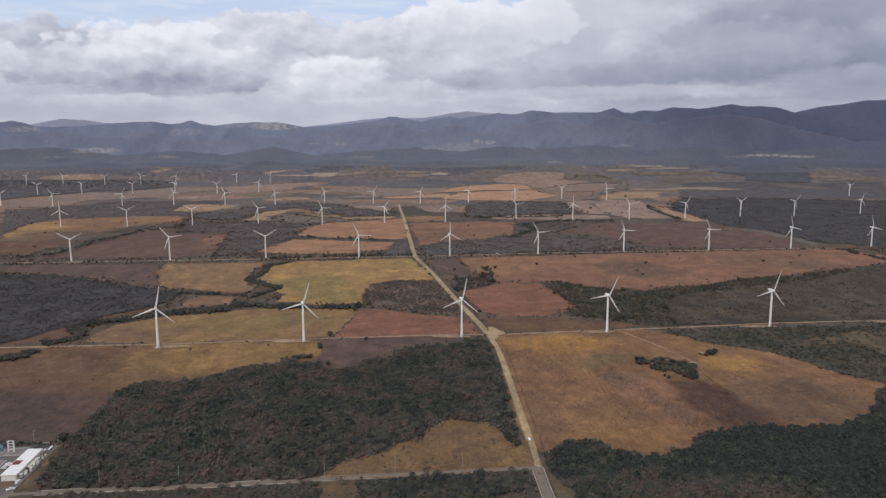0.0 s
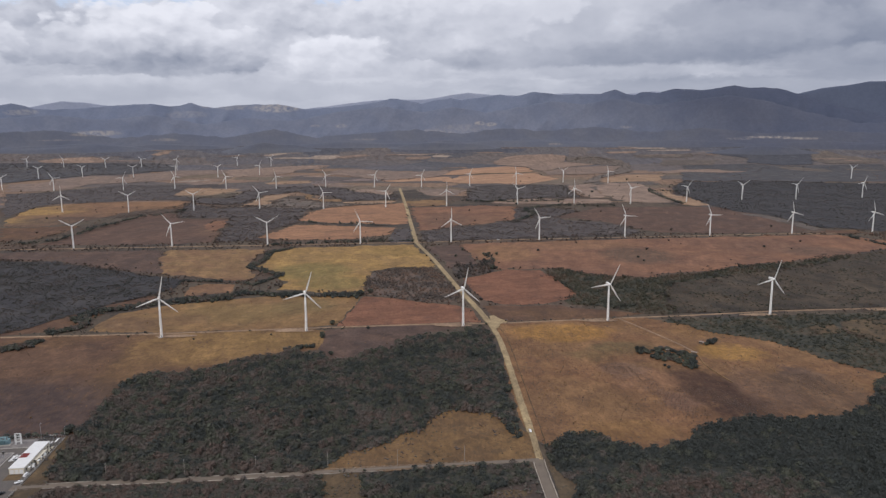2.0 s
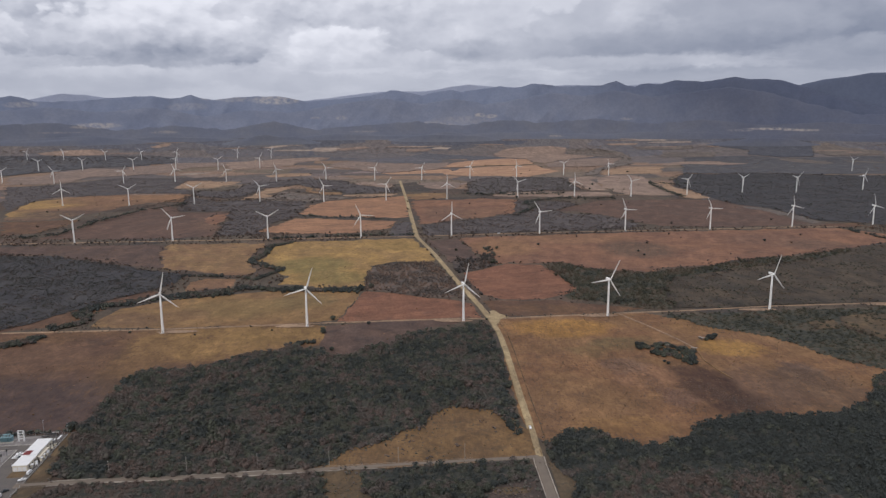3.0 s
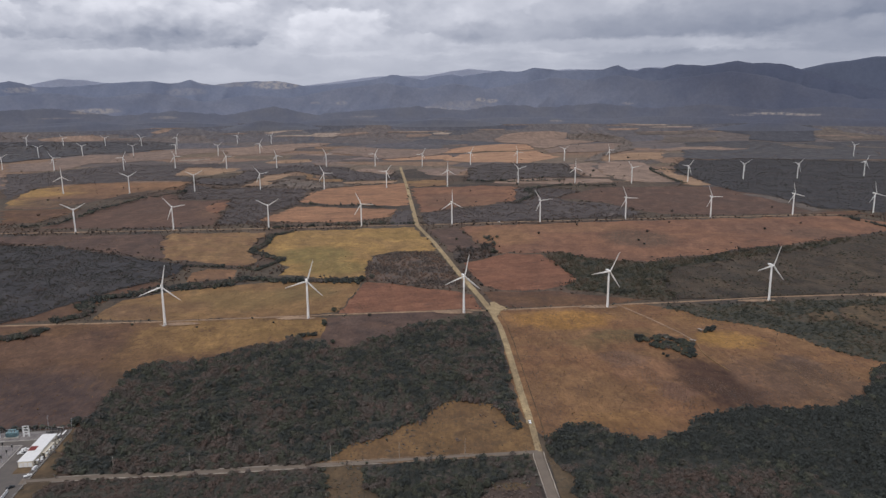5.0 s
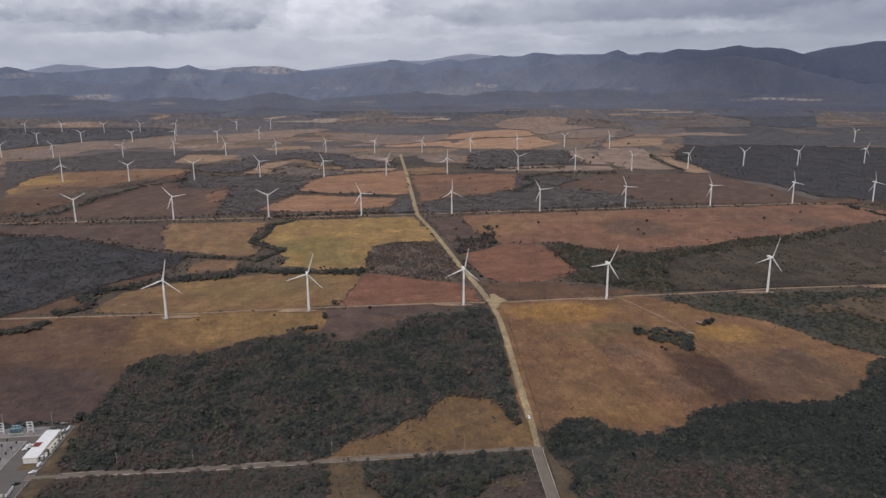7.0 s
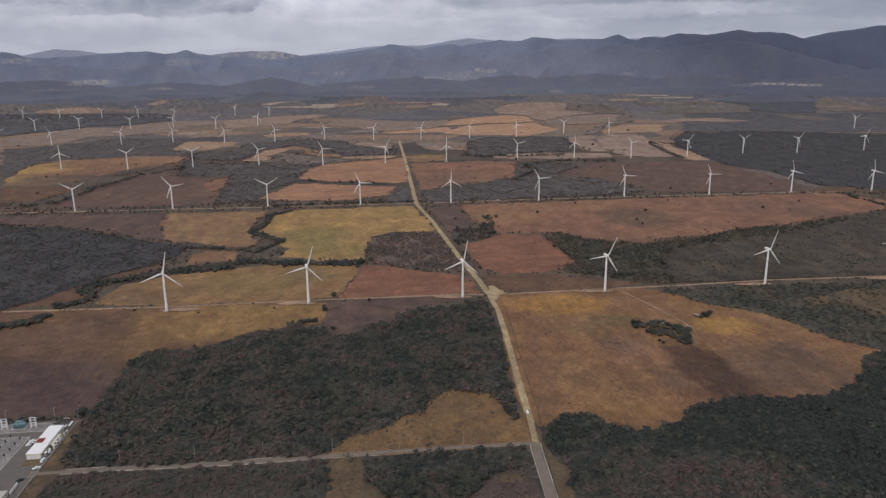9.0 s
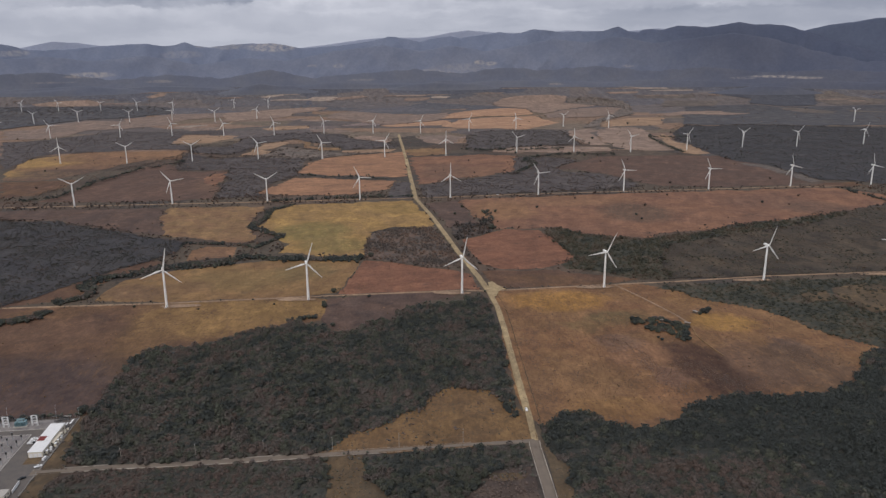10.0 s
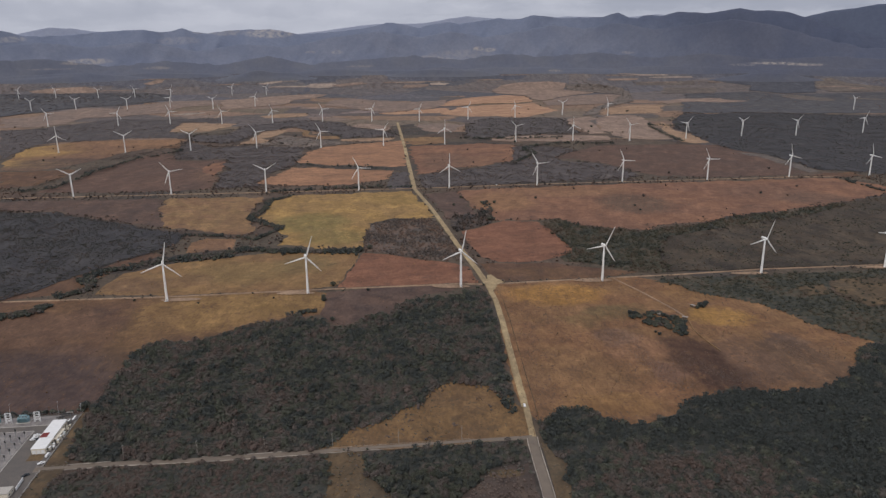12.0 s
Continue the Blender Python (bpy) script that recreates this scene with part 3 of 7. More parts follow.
def lay(x, y, h=0.0):
    """The land is level to KNEE metres out; past that it is squeezed towards the camera's eye to fit the view."""
    d = math.hypot(x, y)
    if d <= KNEE:
        return Vector((x, y, h))
    e = min(d, BOUND)
    k = (KNEE + (e - KNEE) / (1 + (e - KNEE) / REACH)) / e
    if d > BOUND:
        out = (BOUND * k + (d - BOUND) * 0.05) / d
        return Vector((x * out, y * out, EYE + (h - EYE) * k))
    return Vector((x * k, y * k, EYE + (h - EYE) * k))


def arrays_mesh(name, verts, tris, mat, tint=None):
    me = bpy.data.meshes.new(name)
    me.vertices.add(len(verts))
    me.vertices.foreach_set("co", np.ascontiguousarray(verts, dtype=np.float32).ravel())
    me.loops.add(len(tris) * 3)
    me.loops.foreach_set("vertex_index", np.ascontiguousarray(tris, dtype=np.int32).ravel())
    me.polygons.add(len(tris))
    me.polygons.foreach_set("loop_start", np.arange(0, len(tris) * 3, 3, dtype=np.int32))
    me.update(calc_edges=True)
    if tint is not None:
        a = me.attributes.new("tint", "FLOAT", "POINT")
        a.data.foreach_set("value", np.ascontiguousarray(tint, dtype=np.float32))
    me.materials.append(mat)
    return me


def inside(px, py, poly):
    """Which of the points lie in the polygon."""
    hit = np.zeros(len(px), bool)
    for (x1, y1), (x2, y2) in zip(poly, poly[1:] + poly[:1]):
        if y1 != y2:
            hit ^= ((y1 > py) != (y2 > py)) & (px < (x2 - x1) * (py - y1) / (y2 - y1) + x1)
    return hit


# ---- ground ----
def ground_sheet():
    rings = [0, 150, 300] + list(range(380, 3680, 80)) + [3680 + 40 * i for i in range(1, 90)]
    rings += [7400, 12000, 20000]
    spokes = 180
    verts, tris = [lay(0, 0)], []
    for d in rings[1:]:
        for i in range(spokes):
            a = 2 * math.pi * i / spokes
            verts.append(lay(d * math.sin(a), d * math.cos(a)))
    for i in range(spokes):
        tris.append((0, 1 + (i + 1) % spokes, 1 + i))
    for k in range(len(rings) - 2):
        for i in range(spokes):
            a, b = 1 + k * spokes + i, 1 + k * spokes + (i + 1) % spokes
            tris += [(a, b, b + spokes), (a, b + spokes, a + spokes)]
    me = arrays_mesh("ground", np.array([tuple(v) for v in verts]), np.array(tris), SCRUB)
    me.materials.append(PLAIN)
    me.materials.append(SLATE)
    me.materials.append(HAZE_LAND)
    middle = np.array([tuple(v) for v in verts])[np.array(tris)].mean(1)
    # bands further out take the haze-coloured scrubs
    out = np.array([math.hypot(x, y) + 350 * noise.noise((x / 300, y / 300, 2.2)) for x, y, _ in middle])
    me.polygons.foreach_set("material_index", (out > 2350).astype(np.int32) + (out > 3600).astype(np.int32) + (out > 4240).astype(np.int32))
    return tagged(new("ground", me), "dry grey-brown scrub plain reaching the hills", "ground", kind="structure")


ground_sheet()
EDGED = []
OPEN = []  # outlines of open land, where no wild scrub grows
LIFT = [0.05]


def field(name, pts, mat, label, rough=3.0, step=4.5, category="field", open_land=True):
    """A sheet of open land with a wavering edge, a hand's breadth over the scrub."""
    if open_land:
        OPEN.append(pts)
        if max(p[1] for p in pts) < 1700:
            EDGED.append(pts)
    LIFT[0] += 0.006
    lift = LIFT[0]
    far = max(math.hypot(*p) for p in pts)
    if far > 1300 and rough == 3.0:
        step, rough = 8.0, 12.0
    if far > 2200:
        step, rough = 34.0, rough * 1.6
    bm = bmesh.new()
    ring = []
    for (x1, y1), (x2, y2) in zip(pts, pts[1:] + pts[:1]):
        n = max(1, int(math.hypot(x2 - x1, y2 - y1) / step))
        for i in range(n):
            x, y = x1 + (x2 - x1) * i / n, y1 + (y2 - y1) * i / n
            w = noise.noise_vector((x / 28, y / 28, 3.7)) + 0.6 * noise.noise_vector((x / 9, y / 9, 8.1))
            w += 0.45 * noise.noise_vector((x / 3.3, y / 3.3, 5.2))
            ring.append(bm.verts.new((x + w.x * rough, y + w.y * rough, 0)))
    bm.faces.new(ring)
    if far > 3600:
        low, high = min(p[1] for p in pts), max(p[1] for p in pts)
        y = low + 40
        while y < high:
            bmesh.ops.bisect_plane(bm, geom=bm.verts[:] + bm.edges[:] + bm.faces[:], plane_co=(0, y, 0), plane_no=(0, 1, 0))
            y += 40
        x = min(p[0] for p in pts) + 110
        while x < max(p[0] for p in pts):
            bmesh.ops.bisect_plane(bm, geom=bm.verts[:] + bm.edges[:] + bm.faces[:], plane_co=(x, 0, 0), plane_no=(1, 0, 0))
            x += 110
    bmesh.ops.triangulate(bm, faces=bm.faces[:])
    bmesh.ops.recalc_face_normals(bm, faces=bm.faces[:])
    for f in bm.faces:
        if f.normal.z < 0:
            f.normal_flip()
    high = lift + (1.2 if far > 3600 else 0)
    for v in bm.verts:
        v.co = lay(v.co.x, v.co.y, high)
    ob = new(name, mesh_of(bm, name, mat))
    return tagged(ob, label, category, kind="structure")


def strip(name, pts, width, mat, label, rough=0.5, lift=0.42, category="road", shift=0.0, step=9.0):
    """A road or kerb along a line of points, sheet with a rounded crown and ragged edges; shift sets it to one side."""
    line = []
    for (x1, y1), (x2, y2) in zip(pts, pts[1:]):
        n = max(1, int(math.hypot(x2 - x1, y2 - y1) / step))
        line += [Vector((x1 + (x2 - x1) * i / n, y1 + (y2 - y1) * i / n)) for i in range(n)]
    line.append(Vector(pts[-1]))
    bm = bmesh.new()
    last = None
    for i, p in enumerate(line):
        along = (line[min(i + 1, len(line) - 1)] - line[max(i - 1, 0)]).normalized()
        side = Vector((along.y, -along.x))
        row = []
        for k, s in enumerate((-0.5, -0.3, 0.0, 0.3, 0.5)):
            w = noise.noise((p.x / 11 + k * 5, p.y / 11, 1.3)) * rough if abs(s) > 0.4 else 0.0
            q = p + side * (s * width + w + shift)
            row.append(bm.verts.new(lay(q.x, q.y, lift + 0.10 * (0.25 - s * s) * 4 - (0.35 if abs(s) > 0.4 else 0))))
        if last:
            for a, b, c, d in zip(last, last[1:], row[1:], row):
                bm.faces.new((a, b, c, d))
        last = row
    bmesh.ops.recalc_face_normals(bm, faces=bm.faces[:])
    if sum(f.normal.z for f in bm.faces) < 0:
        bmesh.ops.reverse_faces(bm, faces=bm.faces[:])
    me = mesh_of(bm, name, mat)
    grass = me.attributes.new("verge", "FLOAT", "POINT")
    grass.data.foreach_set("value", np.tile((0.9, 0.0, 0.6, 0.0, 0.9), len(line)).astype(np.float32))
    return tagged(new(name, me), label, category, kind="structure")



# ---- hills ----
def profile_at(profile, az):
    xs = [p[0] for p in profile]
    return float(np.interp(az, xs, [p[1] for p in profile]))


def hill_range(name, profile, foot, ridge, low, mat, label, seed, rough, relief=62):
    """A range of hills: a crest line (heading, height angle) with spurs and gullies running down to its foot."""
    headings = np.concatenate([np.arange(-180, -45, 1.0), np.arange(-45, 45, 0.2), np.arange(45, 180.1, 1.0)])
    depth = 34
    verts, tris = [], []
    for az in headings:
        a = radians(az)
        angle = profile_at(profile, az)
        if abs(az) > 31:
            angle = max(low + 0.4, angle + 0.9 * noise.noise((az / 5, seed, 0)) * min(1.0, (abs(az) - 31) / 4))
        angle += rough * (noise.noise((az * 1.3, seed, 2.0)) + 0.5 * noise.noise((az * 3.1, seed, 5.0)))
        for j in range(depth + 3):
            s = j / depth
            if s <= 1:
                lean = az + 1.6 * (1 - s) * noise.noise((az / 6, seed, s))
                spur = 0.5 - abs(noise.noise((lean / 2.4, seed + 11, s * 0.9))) * 2.0
                spur += 0.30 * (0.5 - abs(noise.noise((lean / 0.9, seed + 3, s * 2.2))) * 2.0)
                spur += 0.08 * (0.5 - abs(noise.noise((lean / 0.35, seed + 5, s * 5))) * 2.0)
                fade = min(1.0, 3.5 * s) * (1 - s) ** 0.45
                d = foot + (ridge - foot) * s - relief * spur * fade
                e = low + (angle - low) * (s ** 1.05 + 0.0026 * relief * spur * fade * (1 - s))
            else:
                d, e = ridge + 60 * (j - depth), angle - 0.5 * (j - depth)
            verts.append((d * math.sin(a), d * math.cos(a), EYE + d * math.tan(radians(e)) - (12 if j == 0 else 0)))
    n = depth + 3
    for i in range(len(headings) - 1):
        for j in range(n - 1):
            a, b = i * n + j, (i + 1) * n + j
            tris += [(a, b, b + 1), (a, b + 1, a + 1)]
    me = arrays_mesh(name, np.array(verts), np.array(tris), mat)
    me.polygons.foreach_set("use_smooth", np.ones(len(tris), bool))
    return tagged(new(name, me), label, "hills", kind="structure")


CREST_WEST = [(-31.08, 0.98), (-30.42, 1.14), (-29.6, 0.99), (-29.11, 0.77), (-27.75, 0.73), (-25.98, 0.82), (-24.15, 1.02), (-21.5, 1.16), (-20.36, 0.96), (-19.57, 1.04), (-18.85, 1.25), (-18.18, 1.01), (-17.18, 0.88), (-15.12, 1.1), (-12.61, 1.14), (-11.35, 0.93), (-10.5, 0.76), (-8.33, 0.89), (-6.14, 1.1), (-5.04, 1.27), (-3.93, 1.58), (-2.61, 1.4), (-1.5, 1.14), (-0.83, 1.35), (0.72, 1.57), (1.61, 1.39), (2.72, 1.6), (3.61, 1.64)]
CREST_EAST = [(4.49, 1.85), (5.15, 1.67), (6.25, 1.75), (7.12, 2.01), (8.43, 1.87), (9.3, 1.73), (10.59, 1.8), (12.3, 1.78), (12.93, 1.99), (13.35, 2.11), (14.19, 1.76), (14.82, 1.67), (15.23, 1.88), (16.47, 1.82), (17.67, 2.09), (19.67, 1.94), (20.45, 2.05), (21.79, 2.26), (22.75, 2.04), (23.69, 2.06), (24.62, 1.97), (25.55, 1.71), (26.46, 1.42), (27.91, 0.89), (29.31, 0.49), (30.34, 0.17), (31.61, -0.1)]
FAR_CREST = [(-31.13, 0.4), (-29.1, 0.94), (-27.36, 1.3), (-25.95, 1.23), (-24.7, 1.04), (-20.37, 0.73), (-12.21, 0.61), (-8.33, 1.04), (-6.14, 1.34), (-3.93, 1.51), (-1.72, 1.46), (-0.39, 1.59), (0.95, 1.85), (2.28, 1.97), (4.05, 1.79), (6.69, 1.73), (9.73, 1.87), (13.99, 1.74), (16.05, 1.93), (18.09, 1.77), (22.04, 1.27), (25.74, 1.53), (27.49, 1.92), (29.2, 2.11), (30.19, 2.28), (31.44, 2.28)]
hill_range("hill_range", CREST_WEST + CREST_EAST, 4520, 4850, -2.10, HILL, "wooded hill range along the horizon in dark haze blue", 1.0, 0.05)
hill_range("far_hill_range", FAR_CREST, 4860, 4930, -0.5, FAR_HILL, "hills far behind the range in pale haze blue", 7.0, 0.03, 10)
# lower spurs before the range: heading, height angle of their crest
SPUR_CREST = [(-32, 0.1), (-28, 0.35), (-25, 0.0), (-21.5, 0.35), (-18, -0.35), (-15, 0.1), (-11.5, -0.1), (-8, 0.55), (-4.5, 0.95), (-1.5, 0.5), (1, 0.9), (3.5, 0.45),
              (6, 0.8), (8.5, 1.3), (11, 1.0), (13.3, 1.45), (16, 0.9), (19, 1.25), (21.5, 1.55), (24, 1.1), (27, 0.2), (30, -0.5), (34, -0.4)]
hill_range("hill_spur", SPUR_CREST, 4440, 4640, -2.10, SPUR, "wooded spurs before the hill range in slate haze tones", 3.0, 0.09, 26)
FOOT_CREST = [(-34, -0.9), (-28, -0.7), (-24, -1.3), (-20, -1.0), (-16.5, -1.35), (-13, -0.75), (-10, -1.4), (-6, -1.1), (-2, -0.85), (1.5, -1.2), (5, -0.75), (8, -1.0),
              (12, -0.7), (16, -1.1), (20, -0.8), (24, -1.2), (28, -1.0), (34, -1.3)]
hill_range("foothill_range", FOOT_CREST, 4400, 4490, -2.22, FOOT, "low scrub-covered foothills in grey haze tones", 5.0, 0.10, 12)


def foothill(heading, d, wide, tall, seed):
    """A low rounded hill on the plain."""
    bm = bmesh.new()
    a = radians(heading)
    cx, cy = d * math.sin(a), d * math.cos(a)
    n = 22
    grid = []
    for i in range(n + 1):
        row = []
        for j in range(n + 1):
            u, v = i / n * 2 - 1, j / n * 2 - 1
            q = math.hypot(u, v)
            h = tall * max(0.0, 1 - q * q) ** 1.4 * (1 + 0.5 * noise.noise((u * 2, v * 2, seed))) - 3 * q
            row.append(bm.verts.new(lay(cx + u * wide, cy + v * wide * 0.8, h)))
        grid.append(row)
    for i in range(n):
        for j in range(n):
            bm.faces.new((grid[i][j], grid[i + 1][j], grid[i + 1][j + 1], grid[i][j + 1]))
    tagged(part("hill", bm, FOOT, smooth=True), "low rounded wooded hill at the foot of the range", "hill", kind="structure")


for row in ((-13.2, 6000, 420, 62, 2.0), (24.0, 5600, 420, 45, 6.0), (-27, 7000, 900, 42, 3.0), (-20.5, 7100, 700, 30, 8.0), (-6.5, 7000, 800, 38, 9.0),
            (0.2, 6300, 520, 60, 4.0), (6.0, 7100, 900, 34, 5.0), (11.5, 6900, 700, 28, 7.0), (17.5, 7100, 900, 40, 10.0), (28.5, 7000, 900, 36, 12.0), (32.5, 6800, 700, 44, 13.0)):
    foothill(*row)

# ---- fields ----
field("scrub_ground", [(1286, 3804), (1418, 3788), (1673, 3921), (1738, 3670), (1922, 3724), (2319, 3795), (1762, 2749), (1434, 2737), (1214, 2823), (1028, 2796), (947, 2848)], DUSK_SCRUB, "dull dark grey-brown scrub on the far plain", 14.0, 34.0, "scrub", False)
field("field", [(62, 818), (196, 835), (238, 843), (281, 813), (304, 784), (329, 770), (354, 753), (373, 723), (385, 688), (401, 666), (418, 637), (401, 618), (367, 567), (338, 549), (302, 534), (281, 533), (250, 535), (223, 530), (187, 499), (164, 486), (138, 488), (119, 504), (111, 510), (96, 507), (74, 492), (64, 522), (61, 577), (60, 673)], GOLD, "golden-brown dry pasture with dark tufts")
field("field", [(-593, 761), (-497, 773), (-312, 785), (-156, 803), (-129, 790), (-129, 723), (-160, 711), (-190, 692), (-222, 660), (-268, 649), (-285, 627), (-278, 584), (-280, 550), (-281, 514), (-350, 515), (-424, 519)], WEST, "brown dry pasture beside the forest")
field("field", [(-134, 793), (-88, 809), (-31, 816), (20, 816), (13, 798), (-23, 780), (-48, 755), (-54, 726), (-84, 709), (-103, 692), (-123, 706), (-130, 726)], DARK, "small dark bare soil plot")
field("field", [(-405, 793), (-411, 826), (-404, 874), (-361, 912), (-294, 938), (-238, 960), (-113, 956), (-114, 905), (-125, 819), (-159, 806), (-315, 789)], OLIVE, "olive-yellow stubble field along the track")
field("field", [(-109, 956), (-73, 946), (-19, 916), (15, 906), (36, 887), (44, 825), (-124, 812), (-115, 878)], RED, "red-brown ploughed field")
field("field", [(-284, 1344), (-52, 1375), (-15, 1181), (-13, 1150), (-78, 1153), (-112, 1120), (-116, 984), (-230, 997), (-233, 1048), (-263, 1106), (-301, 1170), (-309, 1264)], YELLOW, "yellow-green grass field beside the road")
field("field", [(-519, 1326), (-336, 1335), (-334, 1265), (-325, 1170), (-290, 1087), (-302, 1051), (-401, 1091), (-449, 1112), (-486, 1222)], STRAW, "straw-yellow field bordered by shrubs")
field("field", [(-367, 1018), (-350, 1042), (-305, 1033), (-295, 983), (-356, 964)], UPPER, "small orange-brown plot between hedges")
field("field", [(-882, 1303), (-824, 1312), (-525, 1326), (-449, 1112), (-545, 1157), (-676, 1230), (-845, 1246)], DARK, "dark brown fallow field")
field("field", [(-513, 772), (-505, 779), (-485, 813), (-463, 863), (-436, 914), (-404, 965), (-385, 956), (-424, 887), (-433, 816), (-448, 795)], WEST, "narrow brown strip beside the woods")
field("field", [(-29, 1351), (32, 1369), (41, 1312), (54, 1210), (59, 1156), (19, 1113)], DARK, "dark soil plot in the road corner")
field("field", [(36, 1380), (249, 1409), (536, 1442), (816, 1471), (868, 1384), (924, 1349), (821, 1306), (728, 1252), (648, 1211), (531, 1169), (479, 1151), (424, 1108), (349, 1093), (315, 1066), (275, 1078), (227, 1097), (191, 1147), (164, 1133), (102, 1143), (86, 1125), (85, 1184), (64, 1209), (56, 1236), (43, 1312)], BROWN, "broad brown fallow field along the track")
field("field", [(31, 1067), (62, 1089), (84, 1114), (102, 1132), (155, 1122), (168, 1085), (176, 1025), (185, 968), (180, 941), (157, 928), (131, 909), (75, 908), (54, 937), (41, 997)], RED, "red-brown ploughed field with a hedge")
field("field", [(52, 901), (152, 900), (162, 890), (223, 869), (249, 859), (189, 834), (65, 830)], WEST, "brown weedy strip by the crossing")
field("field", [(-1696, 2808), (-1606, 2883), (-1623, 3114), (-1586, 3267), (-1416, 3223), (-1190, 3148), (-1118, 3018), (-1281, 2854), (-1376, 2821), (-1348, 2591), (-1394, 2527), (-1518, 2504)], FALLOW, "pinkish tan stubble strip on the far plain")
field("field", [(-2554, 4572), (-2546, 4899), (-2405, 4999), (-2138, 4620), (-2035, 4357), (-2200, 4285), (-2403, 4357)], TAN, "tan stubble field near the hills")
field("field", [(-1415, 3250), (-1328, 3600), (-1084, 3640), (-1008, 3378), (-1135, 3276), (-1155, 3120), (-1309, 3085)], FALLOW, "dull brown fallow strip on the plain")
field("field", [(-1093, 2935), (-1042, 3000), (-978, 3017), (-967, 2969), (-1010, 2906)], PALE, "thin pale strip of bare soil")
field("field", [(-1045, 2876), (-877, 2927), (-844, 2816), (-963, 2765)], FALLOW, "brown scrubby strip behind the tan stubble")
field("field", [(-895, 2378), (-921, 2610), (-767, 2606), (-708, 2575), (-755, 2367)], STUBBLE, "tan stubble plot with a straight edge")
field("field", [(-1059, 1720), (-1102, 1842), (-1150, 2025), (-1110, 2101), (-1051, 2170), (-934, 2175), (-773, 2176), (-738, 2042), (-732, 1987), (-808, 1981), (-837, 1922), (-866, 1742), (-889, 1680), (-941, 1652), (-1017, 1649)], UPPER, "straw-coloured field with scrub patches")
field("field", [(-1004, 1626), (-933, 1637), (-877, 1656), (-841, 1662), (-829, 1535), (-838, 1461), (-895, 1441)], WEST, "brown weedy strip below the straw field")
field("field", [(-1333, 2396), (-1313, 2409), (-1234, 2330), (-1205, 2259), (-1257, 2303)], STRAW, "small straw patch among dark scrub")
field("field", [(-1382, 2271), (-1346, 2296), (-1295, 2212), (-1319, 2164)], FALLOW, "dull brown patch among scrub")
field("field", [(-800, 1392), (-784, 1471), (-783, 1651), (-771, 1814), (-740, 1926), (-685, 1854), (-650, 1763), (-531, 1773), (-507, 1682), (-496, 1606), (-472, 1504), (-462, 1414), (-598, 1388)], UMBER, "brown fallow field behind the turbine track")
field("field", [(-546, 1646), (-551, 1724), (-528, 1756), (-505, 1666), (-488, 1557), (-513, 1572)], BROWN, "orange-brown bare plot by the dark thicket")
field("field", [(-949, 3177), (-1084, 3640), (-973, 3733), (-836, 3905), (-704, 4011), (-603, 3957), (-626, 3729), (-716, 3599), (-706, 3346), (-823, 3245), (-904, 3172)], TAN, "tan stubble field on the far plain")
field("field", [(-619, 3197), (-545, 3230), (-411, 3203), (-529, 3135)], TAN, "thin tan strip among scrub")
field("field", [(-698, 2824), (-655, 2929), (-532, 2941), (-523, 2829), (-599, 2774), (-665, 2780)], STUBBLE, "orange-tan stubble plot on the plain")
field("field", [(-573, 1988), (-571, 2089), (-569, 2213), (-560, 2323), (-517, 2380), (-495, 2333), (-508, 2249), (-525, 2171), (-491, 2095), (-491, 2026), (-515, 1963), (-549, 1944)], STUBBLE, "bright straw patch among dark scrub")
field("field", [(-469, 2422), (-430, 2358), (-411, 2270), (-368, 2226), (-301, 2221), (-303, 2169), (-352, 2153), (-416, 2229)], STRAW, "straw streak winding through thickets")
field("field", [(-303, 2457), (-275, 2557), (-190, 2481), (-155, 2382), (-180, 2339), (-239, 2389), (-288, 2408)], TAN, "olive-tan plot beside the dirt road")
field("field", [(-291, 2143), (-234, 2157), (-130, 2169), (-146, 2108), (-227, 2089), (-286, 2099)], STUBBLE, "straw strip along the third turbine row")
field("field", [(-505, 2786), (-387, 2796), (-329, 2710), (-368, 2656), (-475, 2703)], FALLOW, "brown strip of low dry growth")
field("field", [(-352, 1772), (-348, 1891), (-325, 1982), (-253, 2033), (-110, 2105), (-89, 1828), (-76, 1666), (-116, 1652), (-170, 1671), (-252, 1683), (-316, 1711), (-346, 1737)], FIELD1, "orange-brown stubble field beside the road")
field("field", [(-378, 1463), (-370, 1531), (-345, 1650), (-287, 1654), (-231, 1629), (-179, 1626), (-104, 1607), (-109, 1545), (-118, 1499), (-162, 1458), (-218, 1443), (-298, 1441)], FIELD1, "orange-brown field behind the second row")
field("field", [(-531, 3299), (-519, 3577), (-415, 3634), (-236, 3480), (-152, 3408), (33, 3515), (31, 3270), (-19, 3111), (-136, 3021), (-200, 2933), (-273, 2986), (-442, 3206)], FALLOW, "olive-brown field on the far plain")
field("field", [(-259, 2904), (-135, 3009), (30, 3132), (50, 2932), (-85, 2888), (-195, 2854)], ORANGE, "pale orange stubble strip far out")
field("field", [(-870, 4834), (-888, 5089), (-733, 5098), (-663, 4864), (-696, 4581), (-811, 4597)], PALE, "bright pale bare patch near the hills")
field("field", [(-66, 4962), (-9, 5086), (56, 4975), (46, 4758), (-49, 4772)], PALE, "small pale bare patch near the hills")
field("field", [(-1273, 5149), (-1237, 5426), (-1175, 5568), (-1140, 5301), (-1181, 5004)], PALE, "narrow pale strip near the hills")
field("field", [(-1246, 5660), (-1204, 5995), (-1163, 6272), (-1131, 6074), (-1168, 5813), (-1210, 5535)], PALE, "thin pale farm track near the hills")
